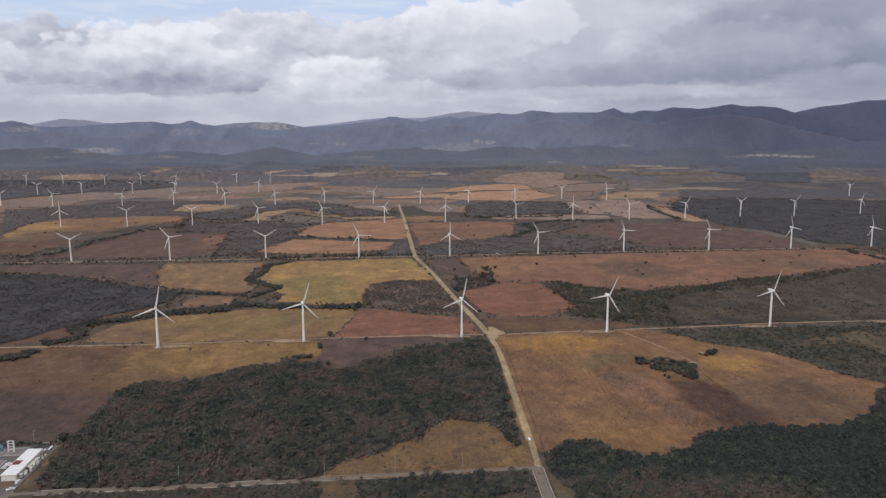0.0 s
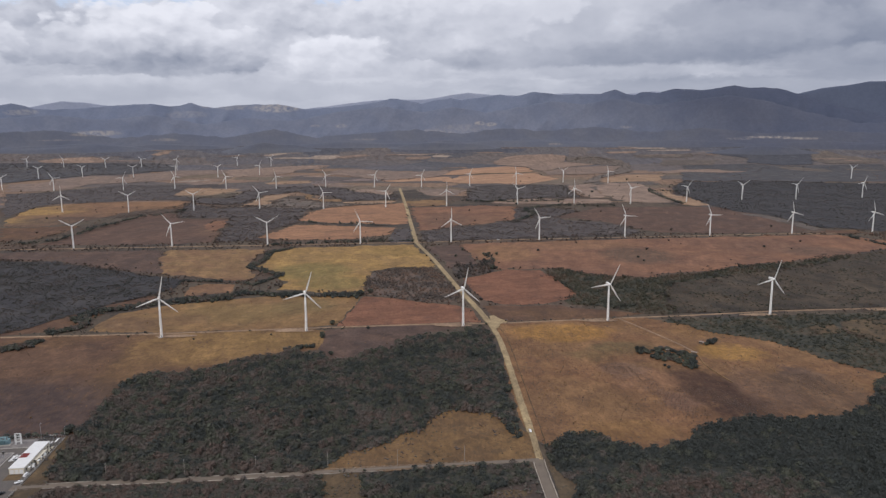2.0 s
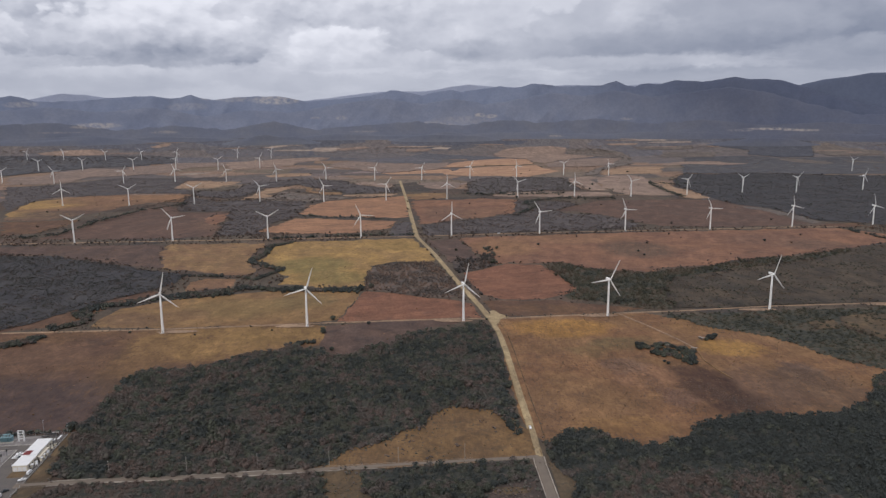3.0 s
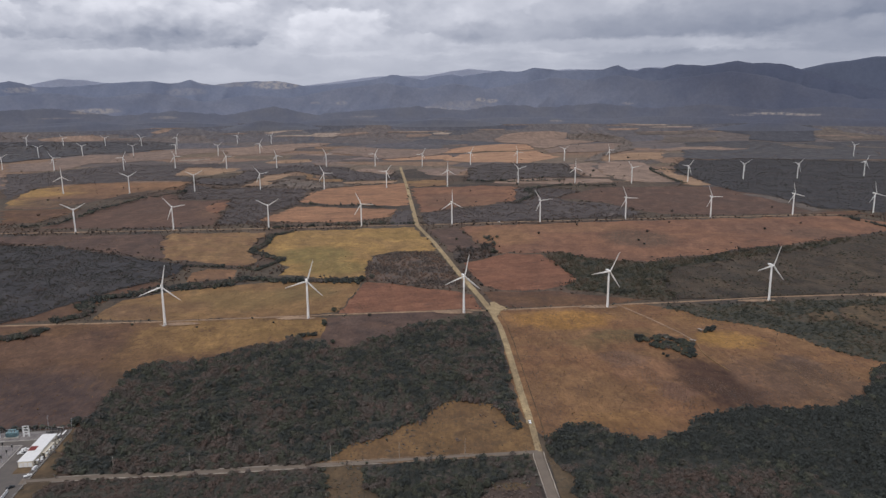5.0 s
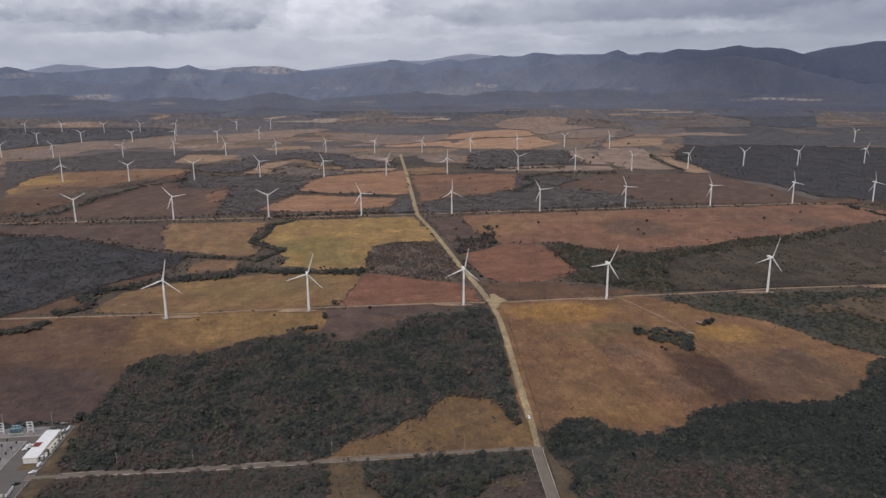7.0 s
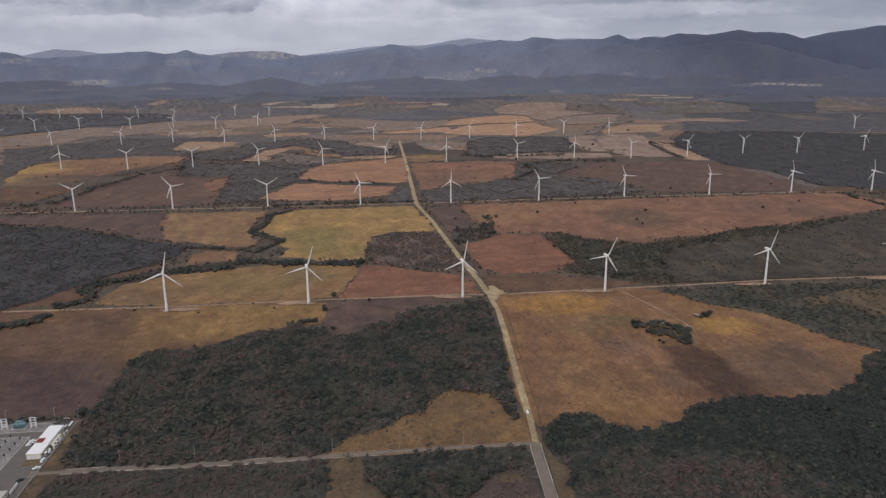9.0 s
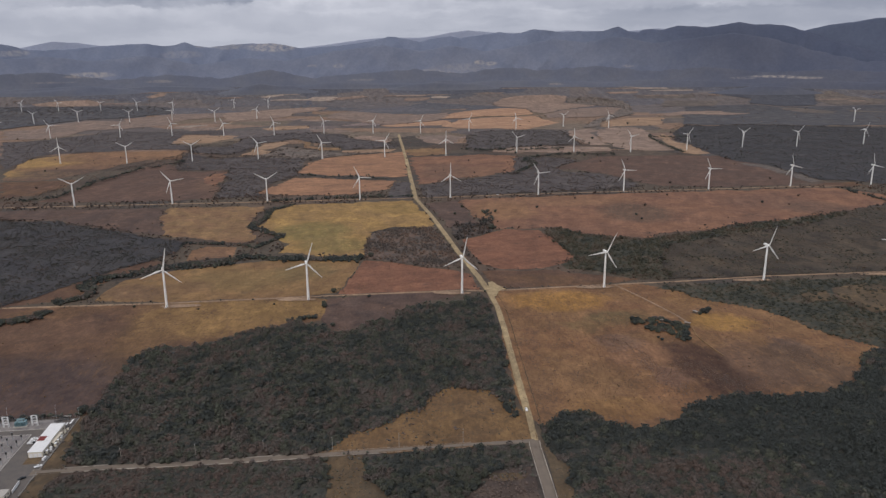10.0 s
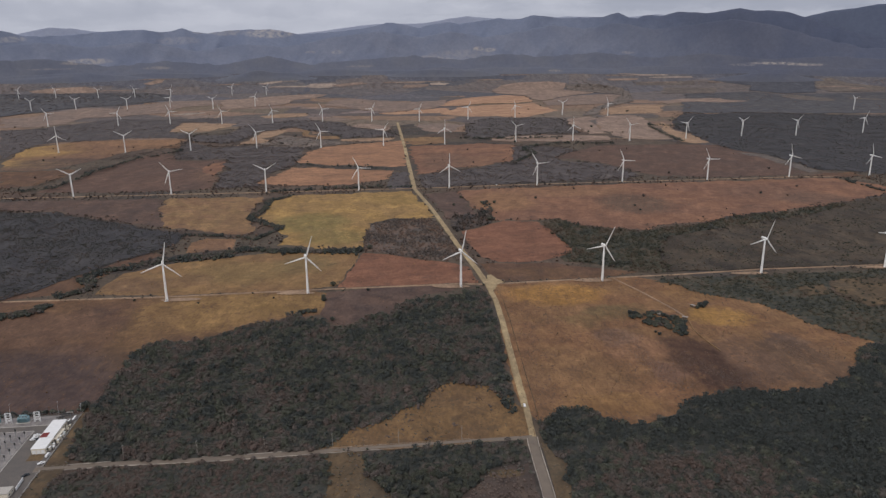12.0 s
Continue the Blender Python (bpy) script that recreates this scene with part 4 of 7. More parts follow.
field("field", [(-739, 4875), (-553, 5242), (-492, 5028), (-639, 4684)], FALLOW, "dull tan patch near the hills")
field("field", [(-230, 4799), (-66, 4898), (-89, 4549), (-228, 4515)], FALLOW, "dull tan plot on the far plain")
field("field", [(-105, 2142), (-57, 2177), (12, 2172), (19, 2049), (-29, 2018), (-69, 2009), (-97, 2045)], STRAW, "straw strip beside the dirt road")
field("field", [(-85, 1989), (34, 2003), (115, 2031), (214, 1991), (213, 1906), (181, 1811), (173, 1724), (108, 1671), (27, 1615), (-23, 1567), (-49, 1548), (-61, 1697)], BROWN, "brown field beside the dirt road")
field("field", [(-74, 2506), (24, 2550), (77, 2477), (59, 2351), (3, 2282), (-60, 2330)], FALLOW, "dull brown plot by the third row")
field("field", [(5, 3188), (61, 3512), (207, 3705), (359, 3800), (437, 3714), (441, 3406), (341, 3325), (236, 3306), (80, 3208)], ORANGE, "orange-tan field far out in sunlit brightness")
field("field", [(5, 2868), (78, 3141), (232, 3249), (430, 3315), (441, 3117), (481, 2986), (398, 2810), (321, 2713), (219, 2763), (112, 2752)], ORANGE, "orange stubble field with dark hedges, coloured as sunlit")
field("field", [(295, 4146), (407, 4704), (547, 4997), (754, 5101), (836, 4886), (710, 4137), (816, 4033), (821, 3903), (634, 3691), (484, 3433), (453, 3501), (441, 3751), (310, 3926)], TAN, "olive-tan field near the hills")
field("field", [(476, 3371), (625, 3637), (833, 3820), (929, 3731), (880, 3421), (706, 3227), (549, 3187), (472, 3168)], FALLOW, "brown field on the far plain")
field("field", [(696, 3015), (815, 3160), (961, 3173), (942, 3015), (860, 2834), (724, 2802), (613, 2791), (663, 2921)], STUBBLE, "orange-tan strip on the far plain")
field("field", [(451, 2605), (558, 2733), (583, 2651), (537, 2579), (528, 2440), (521, 2215), (456, 2220), (445, 2351), (446, 2464)], TAN, "tan field with dark shrub lines")
field("field", [(547, 2560), (619, 2748), (735, 2758), (744, 2637), (724, 2492), (699, 2230), (680, 2075), (606, 2074), (530, 2098), (525, 2201), (531, 2392)], TAN, "orange-tan stubble field with a hedge")
field("field", [(135, 2101), (207, 2171), (313, 2197), (448, 2180), (512, 2162), (489, 2076), (358, 2055), (262, 2062), (166, 2074)], TAN, "tan strip along the third turbine row")
field("field", [(281, 1761), (356, 1867), (436, 1965), (625, 1975), (769, 1943), (798, 1830), (784, 1731), (789, 1595), (789, 1531), (721, 1501), (561, 1490), (484, 1514), (442, 1536), (422, 1601), (377, 1688), (333, 1740)], UMBER, "dark brown field behind the turbine track")
field("field", [(752, 1823), (823, 1773), (821, 1662), (826, 1543), (795, 1517), (796, 1625), (781, 1740)], DULL, "pinkish tan strip of stubble")
field("field", [(769, 2523), (775, 2437), (750, 2269), (770, 2197), (752, 2070), (762, 1999), (705, 1980), (688, 2074), (703, 2230), (712, 2331)], STUBBLE, "orange-tan wedge beside the dark scrub")
field("field", [(985, 3256), (1136, 3474), (1303, 3488), (1338, 3370), (1413, 3299), (1268, 3255), (1136, 3314), (997, 3197)], TAN, "tan strip on the far plain")
field("field", [(930, 3068), (1052, 3136), (990, 2913), (895, 2899)], DULL, "dull olive-brown plot on the plain")
field("field", [(1334, 3027), (1425, 3209), (1531, 3169), (1608, 3078), (1512, 2934), (1370, 2876)], DULL, "dull brown plot in dark scrub")
field("field", [(1679, 3603), (1765, 3667), (1839, 3377), (1776, 3259), (1660, 3334)], DULL, "dull brown strip on the far plain")
field("field", [(2589, 5081), (2846, 5348), (2599, 4671), (2574, 4221), (2390, 3914), (2154, 3858), (2070, 3869), (2135, 4133)], DULL, "tan bare land dotted with shrubs")
field("field", [(1948, 3482), (2064, 3368), (2019, 3294), (1913, 3369)], DULL, "thin tan strip on the far plain")
field("field", [(1312, 4273), (1622, 4255), (1432, 3826), (1152, 3821)], DULL, "brown plot near the hills")
field("field", [(1302, 4943), (1724, 4977), (1590, 4585), (1243, 4579)], DULL, "greyish brown plot near the hills")
field("field", [(1586, 6360), (1657, 6131), (1878, 6086), (1807, 5853), (1593, 5894)], PALE, "narrow pale strip at the foot of the hills")
field("field", [(845, 7003), (1052, 6957), (1164, 6742), (990, 6541)], PALE, "thin pale strip at the foot of the hills")
field("field", [(1212, 5397), (1470, 5432), (1403, 5210), (1193, 5135)], TAN, "dull tan strip near the hills")
field("field", [(757, 4226), (991, 4560), (1011, 4341), (825, 4076)], FALLOW, "brown plot at the foot of the hills")
field("field", [(-3910, 7247), (-4057, 7802), (-4084, 8414), (-3772, 7741), (-3796, 7348)], TAN, "dull tan plots near the hills")
field("field", [(-3242, 7492), (-3174, 7897), (-2912, 7168), (-3035, 7072)], TAN, "thin dull tan strip near the hills")
field("field", [(-2143, 5353), (-2241, 5829), (-2237, 6000), (-2040, 5408), (-2016, 5130)], TAN, "small dull tan patch near the hills")
field("field", [(-4043, 6815), (-3949, 7018), (-3802, 6664), (-3841, 6470)], FALLOW, "dull tan strip far out")
field("field", [(782, 1505), (882, 1533), (904, 1485), (828, 1477)], WEST, "narrow brown strip by the second row")
CLEARING = [(-90, 456), (-82, 477), (-74, 489), (-50, 502), (-43, 515), (-18, 534), (-11, 554), (4, 568), (37, 559), (51, 548), (57, 526), (65, 514), (67, 473), (22, 463), (-34, 457)]
field("field", CLEARING, CLEAR, "ochre grass clearing beside the service road")
field("grass_verge", [(-84, 454), (-56, 454), (-50, 424), (-30, 400), (-22, 385), (-78, 385), (-78, 420)], WEED, "ochre grass gap between thickets", 4.0, 3.0, "grass")
field("grass_verge", [(72.2, 466), (79, 450), (86, 438), (85, 420), (84, 398), (83, 380), (74, 380), (73, 424)], WEED, "brown grass verge along the asphalt road", 1.5, 6.0, "grass")
field("grass_verge", [(-287, 518), (-279, 514), (-275, 480), (-270, 459), (-265, 447), (-262, 430), (-261, 400), (-261, 388), (-273, 388), (-278.5, 441), (-282.5, 476), (-286, 510)], WEED, "ochre grass verge outside the yard fence", 1.5, 6.0, "grass")

FIELD_COUNT = len(OPEN)


def far_strips(count, seed):
    """Narrow plots scattered over the far plain, thinning towards the hills."""
    rng = random.Random(seed)
    kinds = ((TAN, "narrow tan plot on the far plain"), (FALLOW, "narrow brown plot on the far plain"), (PALE, "narrow pale bare plot on the far plain"))
    for k in range(count):
        d = 4600 + 1900 * rng.random()
        a = radians(rng.uniform(-36, 36))
        wide, deep = rng.uniform(50, 200), rng.uniform(60, 160)
        skew = rng.uniform(-0.5, 0.5) * wide
        x, y = d * math.sin(a), d * math.cos(a)
        mat, label = kinds[rng.choice((0, 1, 1, 1, 2))]
        field("field", [(x - wide, y), (x + wide, y + rng.uniform(-30, 30)), (x + wide + skew, y + deep), (x - wide * rng.uniform(0.3, 1) + skew, y + deep)], mat, label, 8.0, 34.0, "field", False)


far_strips(22, 5)

# ---- roads ----
LANES = []
MAIN_ASPHALT = [(70.0, 365.9), (69.0, 398.1), (67.8, 432.4), (66.6, 462.6), (67, 472)]
LANES.append((MAIN_ASPHALT, 7.0))
strip("road", MAIN_ASPHALT, 7.0, ASPHALT, "grey worn asphalt road", 0.25, 0.452)
MAIN_A = [(67, 472), (67, 513), (66, 566), (65, 629), (64, 706), (62, 761), (56, 818)]
LANES.append((MAIN_A, 6.2))
strip("road", MAIN_A, 6.2, DIRT, "pale yellow-brown dirt road", 0.45, 0.464)
MAIN_B = [(56, 818), (47, 874), (22, 1005), (7, 1096), (-16, 1228), (-51, 1400)]
LANES.append((MAIN_B, 7.6))
strip("road", MAIN_B, 7.6, DIRT, "pale dirt road running to the plain", 0.45, 0.476)
MAIN_C = [(-51, 1400), (-71, 1649), (-95, 1951), (-121, 2252), (-150, 2575)]
LANES.append((MAIN_C, 9.0))
strip("road", MAIN_C, 9.0, DIRT, "pale dirt road far out", 0.45, 0.488)
ROW_B_W = [(-593, 768), (-501, 773), (-314, 785), (-158, 803), (24, 821), (56, 818)]
LANES.append((ROW_B_W, 4.6))
strip("road", ROW_B_W, 4.6, TRACK, "pale dirt track along the turbine row", 0.45, 0.500)
ROW_B_E = [(56, 818), (199, 837), (288, 847), (408, 866), (563, 879), (680, 889)]
LANES.append((ROW_B_E, 4.6))
strip("road", ROW_B_E, 4.6, TRACK, "pale dirt track along the turbine row", 0.45, 0.512)
ROW_C_W = [(-991, 1324), (-841, 1340), (-528, 1363), (-334, 1376), (-160, 1392), (-51, 1400)]
LANES.append((ROW_C_W, 5.5))
strip("road", ROW_C_W, 5.5, TRACK, "dirt track along the second turbine row", 0.45, 0.524)
ROW_C_E = [(-51, 1400), (18, 1409), (196, 1433), (545, 1464), (729, 1483), (836, 1485)]
LANES.append((ROW_C_E, 5.5))
strip("road", ROW_C_E, 5.5, TRACK, "dirt track along the second turbine row", 0.45, 0.536)
SERVICE = [(67, 472), (21, 467), (-35, 461), (-84, 456), (-135, 450), (-177, 446), (-226, 443), (-283, 436)]
LANES.append((SERVICE, 5.5))
strip("road", SERVICE, 5.5, ASPHALT, "grey asphalt service road to the substation", 0.25, 0.548)
TRACK_NE = [(211, 838), (235, 780), (252, 732), (258, 709)]
LANES.append((TRACK_NE, 2.4))
strip("road", TRACK_NE, 2.4, TRACK, "narrow pale dirt path across the pasture", 0.3, 0.560)
PATH_LOW = [(259, 704), (255, 671), (258, 644), (263, 620)]
strip("road", PATH_LOW, 1.6, STRAW, "faint worn footpath beyond the grove", 0.5, 0.566)
TRACK_FAR = [(-816, 2367), (-879, 2933), (-982, 3844)]
LANES.append((TRACK_FAR, 9))
strip("road", TRACK_FAR, 9, TRACK, "dirt track far out on the plain", 0.45, 0.572)
ROW_D_E = [(129, 2131), (362, 2115), (684, 2107)]
LANES.append((ROW_D_E, 6))
strip("road", ROW_D_E, 6, TRACK, "dirt track along the third turbine row", 0.45, 0.584)
ROW_D_W = [(-700, 1953), (-483, 1952)]
LANES.append((ROW_D_W, 6))
strip("road", ROW_D_W, 6, TRACK, "dirt track along the third turbine row", 0.45, 0.596)
field("road", [(50.4, 822.4), (56.4, 811.9), (58.3, 793.4), (64.0, 798.8), (67.6, 815.9), (79.6, 826.0), (69.3, 837.3), (62.7, 853.6), (57.2, 850.5), (56.6, 832.9)], DIRT, "pale dirt road crossing worn wide by turning wheels", 0.8, 3.0, "road", False)
# thin dark line along the east edge of the dirt road
strip("ditch", MAIN_A, 0.8, WEED, "narrow dark strip beside the dirt road", 0.9, 0.24, "ditch", 8.4)
for side in (-1, 1):
    strip("road_shoulder", MAIN_ASPHALT, 0.6, PALE_KERB, "whitish gravel edge of the asphalt road", 0.4, 0.42, "road", side * 3.9)
    strip("road_shoulder", SERVICE[1:], 0.55, PALE_KERB, "whitish gravel edge of the service road", 0.35, 0.44, "road", side * 3.2)


# ---- wind turbines ----
HUB, RADIUS = 45.0, 25.5
FACE = radians(18.0)  # the rotors look back towards the viewer and a little east


def blade_mesh():
    """A blade along +z: round root, twisted and tapering aerofoil; the rotor turns about y."""
    bm = bmesh.new()
    rings = []
    for r, chord, thick, twist in ((0.7, 1.25, 1.25, 0), (2.0, 1.25, 1.2, 0), (5.0, 2.05, 0.58, 14), (9.0, 1.75, 0.40, 9),
                                   (14.0, 1.36, 0.27, 5), (19.0, 1.0, 0.18, 2), (23.5, 0.68, 0.11, 0), (RADIUS, 0.25, 0.05, -1)):
        ring = []
        for i in range(10):
            a = 2 * math.pi * i / 10
            x, y = chord / 2 * math.cos(a) + (0.22 * (chord - 1.25) if r > 2 else 0), thick / 2 * math.sin(a)
            w = radians(twist)
            ring.append(bm.verts.new((x * math.cos(w) - y * math.sin(w), x * math.sin(w) + y * math.cos(w) - 0.0009 * r * r, r)))
        rings.append(ring)
    for low, high in zip(rings, rings[1:]):
        for i in range(10):
            bm.faces.new((low[i], low[(i + 1) % 10], high[(i + 1) % 10], high[i]))
    bm.faces.new(rings[-1])
    bm.faces.new(rings[0][::-1])
    bmesh.ops.recalc_face_normals(bm, faces=bm.faces[:])
    return mesh_of(bm, "blade", WHITE, True)


def turbine_meshes():
    out = {}
    out["foundation"] = mesh_of(turned(bmesh.new(), [(3.6, -0.3), (3.6, 0.25), (3.3, 0.4), (2.2, 0.55)], 20), "foundation", CONCRETE)
    tower = bmesh.new()
    turned(tower, [(1.72, 0.5), (1.68, 0.9), (1.50, 1.1), (1.46, 2.0), (1.12, 30.0), (0.92, 43.7)], 20)
    out["tower"] = mesh_of(tower, "tower", WHITE, True)
    door = box(bmesh.new(), 0, -1.48, 1.0, 0.9, 0.16, 2.1, None, 0.04)
    for z, r in ((15.2, 1.30), (30.0, 1.12), (43.4, 0.925)):
        out["flange_%d" % z] = mesh_of(turned(bmesh.new(), [(r + 0.005, z - 0.07), (r + 0.03, z - 0.05), (r + 0.03, z + 0.05), (r + 0.005, z + 0.07)], 20), "flange", WHITE)
    out["door"] = mesh_of(door, "door", STEEL)
    stairs = bmesh.new()
    for i in range(3):
        box(stairs, 0, -2.9 + 0.35 * i, 0.45, 1.1, 0.34, 0.18 * (i + 1))
    out["steps"] = mesh_of(stairs, "steps", STEEL)
    nacelle = bmesh.new()
    rings = []
    for y, w, low, high in ((-2.3, 0.95, -0.95, 0.95), (-1.6, 1.2, -1.2, 1.2), (1.0, 1.3, -1.3, 1.35), (4.6, 1.2, -1.1, 1.45), (5.6, 0.9, -0.5, 1.2)):
        rings.append([nacelle.verts.new((sx * w * c, y, (low if sz < 0 else high) * e)) for sx, sz, c, e in (
            (-1, -1, 0.7, 1), (1, -1, 0.7, 1), (1, -1, 1, 0.6), (1, 1, 1, 0.6), (1, 1, 0.7, 1), (-1, 1, 0.7, 1), (-1, 1, 1, 0.6), (-1, -1, 1, 0.6))])
    for a, b in zip(rings, rings[1:]):
        for i in range(8):
            nacelle.faces.new((a[i], a[(i + 1) % 8], b[(i + 1) % 8], b[i]))
    nacelle.faces.new(rings[0][::-1])
    nacelle.faces.new(rings[-1])
    bmesh.ops.recalc_face_normals(nacelle, faces=nacelle.faces[:])
    out["nacelle"] = mesh_of(nacelle, "nacelle", WHITE)
    spin = turned(bmesh.new(), [(1.0, 0), (1.15, 0.5), (1.1, 1.2), (0.85, 1.9), (0.45, 2.35), (0.08, 2.5)], 16, pose(0, -2.3, 0, 90))
    out["spinner"] = mesh_of(spin, "spinner", WHITE, True)
    out["vane"] = mesh_of(box(box(bmesh.new(), 0, 4.4, 1.45, 0.1, 0.1, 1.1), 0, 4.4, 2.4, 0.9, 0.08, 0.08), "wind_vane", STEEL)
    out["blade"] = blade_mesh()
    return out


TURBINE = turbine_meshes()
SPOTS = []


def wind_turbine(x, y, angle, group, face=FACE):
    """One turbine; angle is the lean of a blade from upright, clockwise as the viewer sees it."""
    SPOTS.append((x, y))
    base = lay(x, y)
    root = new("wind_turbine")
    root.location, root.rotation_euler = base, (0, 0, face)
    shrink = base.xy.length / math.hypot(x, y)
    root.scale = (shrink, shrink, shrink)
    tagged(root, "white three-bladed wind turbine on a tapered steel tower", "wind turbine", group)

    def piece(name, mesh, z=0.0, spin=0.0, y_off=0.0, label=""):
        ob = new(name, TURBINE[mesh])
        ob.parent, ob.location, ob.rotation_euler = root, (0, y_off, z), (0, spin, 0)
        return tagged(ob, label)

    piece("foundation", "foundation", label="round pale concrete foundation")
    tower = piece("tower", "tower")
    for z in (15, 30, 43):
        new("flange", TURBINE["flange_%d" % z]).parent = tower
    piece("door", "door", label="grey steel door")
    piece("steps", "steps", label="galvanised steps")
    piece("nacelle", "nacelle", HUB, 0.0, 0.4)
    piece("wind_vane", "vane", HUB, 0.0, 0.4)
    piece("spinner", "spinner", HUB, 0.0, 0.4)
    for k in range(3):
        piece("blade", "blade", HUB, radians(angle + 120 * k), -3.1)
    return root


def rotor_guess(x, y):
    return 120 * (0.5 + 0.5 * noise.noise((x / 37.0, y / 41.0, 0.3)) * 1.8)


ROW_B = [(-313.0, 771.9, 12), (-155.7, 792.4, 18), (23.9, 810.0, 12), (196.6, 827.7, 27), (400.3, 850.5, 20), (566.0, 869.0, 40)]
ROW_C = [(-696.9, 1340.6, 62), (-520.6, 1366.5, 82), (-338.5, 1375.3, 60), (-159.6, 1387.8, 95), (18.0, 1401.2, 0), (194.7, 1419.8, 87), (373.0, 1447.3, 95), (548.8, 1453.3, 93), (732.6, 1485.2, 105), (898.1, 1480.2, 105)]
ROW_D = [(-1023.2, 1927.7, 0), (-839.8, 1917.7, 60), (-672.7, 1940.3, 60), (-502.1, 1971.4, 82), (-326.3, 1973.2, 92), (-156.5, 2000.7, 35), (13.9, 2020.2, 0), (216.9, 2053.2, 75), (381.2, 2060.3, -5), (543.0, 2055.9, 80), (715.3, 2089.4, 40), (895.4, 2134.5, 60), (1054.8, 2130.7, 45), (1281.4, 2180.3, 28)]
for rows_of, group in ((ROW_B, "turbines of the first row"), (ROW_C, "turbines of the second row"), (ROW_D, "turbines of the third row")):
    for x, y, angle in rows_of:
        wind_turbine(x, y, angle, group)
ROW_E = [(-2238, 3904), (-1744, 3120), (-2028, 3880), (-1589, 3192), (-1791, 3852), (-1355, 3170), (-1608, 3874), (-1410, 3851), (-1196, 3245), (-965, 2600), (-1131, 2554), (-1378, 2554), (-1583, 2589), (-981, 3163), (-1129, 3997), (-775, 2585), (-825, 3270), (-596, 2590), (-937, 3973), (-245, 2624), (-425, 2637), (-73, 2609), (104, 2663), (279, 2686), (473, 2798), (637, 2749), (1644, 2883)]
for x, y in ROW_E:
    wind_turbine(x, y, rotor_guess(x, y), "turbines far out on the plain")


def turbine_pad(x, y, r, off=1.2, long=1.5):
    ring = [(x + off + r * long * math.cos(a), y + 1.0 + off * 0.1 + r * math.sin(a)) for a in [2 * math.pi * i / 14 for i in range(14)]]
    field("turbine_pad", ring, TRACK, "pale trodden dirt pad round a turbine foot", 1.6, 3.0, "pad", False)


for (x, y, _), off in zip(ROW_B, (15, -14, -12, -11, -15, -12)):
    turbine_pad(x, y, 5.6, off, 4.2)
for x, y, _ in ROW_C:
    turbine_pad(x, y, 4.6)


# ---- trees ----
def ico():
    bm = bmesh.new()
    bmesh.ops.create_icosphere(bm, subdivisions=1, radius=1)
    v = np.array([tuple(p.co) for p in bm.verts])
    t = np.array([[p.index for p in f.verts] for f in bm.faces])
    bm.free()
    return v, t


ICO_V, ICO_T = ico()
OCTA_V = np.array([(1, 0, 0), (0, 1, 0), (-1, 0, 0), (0, -1, 0), (0, 0, 1), (0, 0, -1)], float)
OCTA_T = np.array([(0, 1, 4), (1, 2, 4), (2, 3, 4), (3, 0, 4), (1, 0, 5), (2, 1, 5), (3, 2, 5), (0, 3, 5)])


def crown_form(lumps, leaves, seed, flat=0.62, trunk=True, clumps=0, dome=0.0):
    """Arrays of one tree of about unit crown radius: uneven leaf clumps, loose sprays of leaf and a forked stem."""
    rng = np.random.default_rng(seed)
    verts, tris, n = [], [], 0

    def add(v, t):
        nonlocal n
        verts.append(v)
        tris.append(t + n)
        n += len(v)

    for k in range(lumps):
        a, q = rng.uniform(0, 2 * np.pi), (0.62 * np.sqrt(rng.uniform(0, 1)) if k else 0.0)
        size = rng.uniform(0.28, 0.50) * (1.25 if k == 0 else 1.0) * (1.5 if lumps < 3 and not clumps else 1.0)
        centre = np.array([q * np.cos(a), q * np.sin(a), 0.85 + rng.uniform(-0.22, 0.42) - 0.35 * q])
        add(ICO_V * size * rng.uniform(0.55, 1.35, (len(ICO_V), 1)) * np.array([1, 1, flat]) + centre, ICO_T)
    if dome:
        add(ICO_V * rng.uniform(0.72, 1.16, (len(ICO_V), 1)) * np.array([dome, dome, 0.8 * dome]) + np.array([0, 0, 0.55]), ICO_T)
    for k in range(clumps):
        a, q = rng.uniform(0, 2 * np.pi), 0.92 * np.sqrt(rng.uniform(0.02, 1))
        z = 0.62 + 0.75 * math.sqrt(1 - q * q) * rng.uniform(0.45, 1.1)
        add(OCTA_V * rng.uniform(0.14, 0.27) * (1.7 if 2 < clumps < 6 else 1.2) * rng.uniform(0.6, 1.4, (6, 1)) + np.array([q * np.cos(a), q * np.sin(a), z]), OCTA_T)
    for k in range(leaves):
        a, q = rng.uniform(0, 2 * np.pi), 1.02 * np.sqrt(rng.uniform(0.05, 1))
        z = 0.50 + 0.85 * np.sqrt(max(0, 1 - q * q * 0.9)) * (rng.uniform(0.2, 1.15) if not dome else rng.uniform(0.75, 1.08))
        tri = rng.normal(0, 0.17 if lumps else 0.15, (3, 3)) + np.array([q * np.cos(a), q * np.sin(a), z])
        add(tri, np.array([[0, 1, 2]]))
    if trunk:
        stem = []
        for z, r, dx in ((0.0, 0.075, 0.0), (0.45, 0.055, 0.04), (0.95, 0.02, 0.12)):
            stem += [(r * math.cos(b) + dx, r * math.sin(b), z) for b in (0, 2.1, 4.2)]
        add(np.array(stem), np.array([(i + j, i + (j + 1) % 3, i + 3 + (j + 1) % 3) for i in (0, 3) for j in range(3)]
                                     + [(i + j, i + 3 + (j + 1) % 3, i + 3 + j) for i in (0, 3) for j in range(3)]))
    return np.concatenate(verts), np.concatenate(tris)


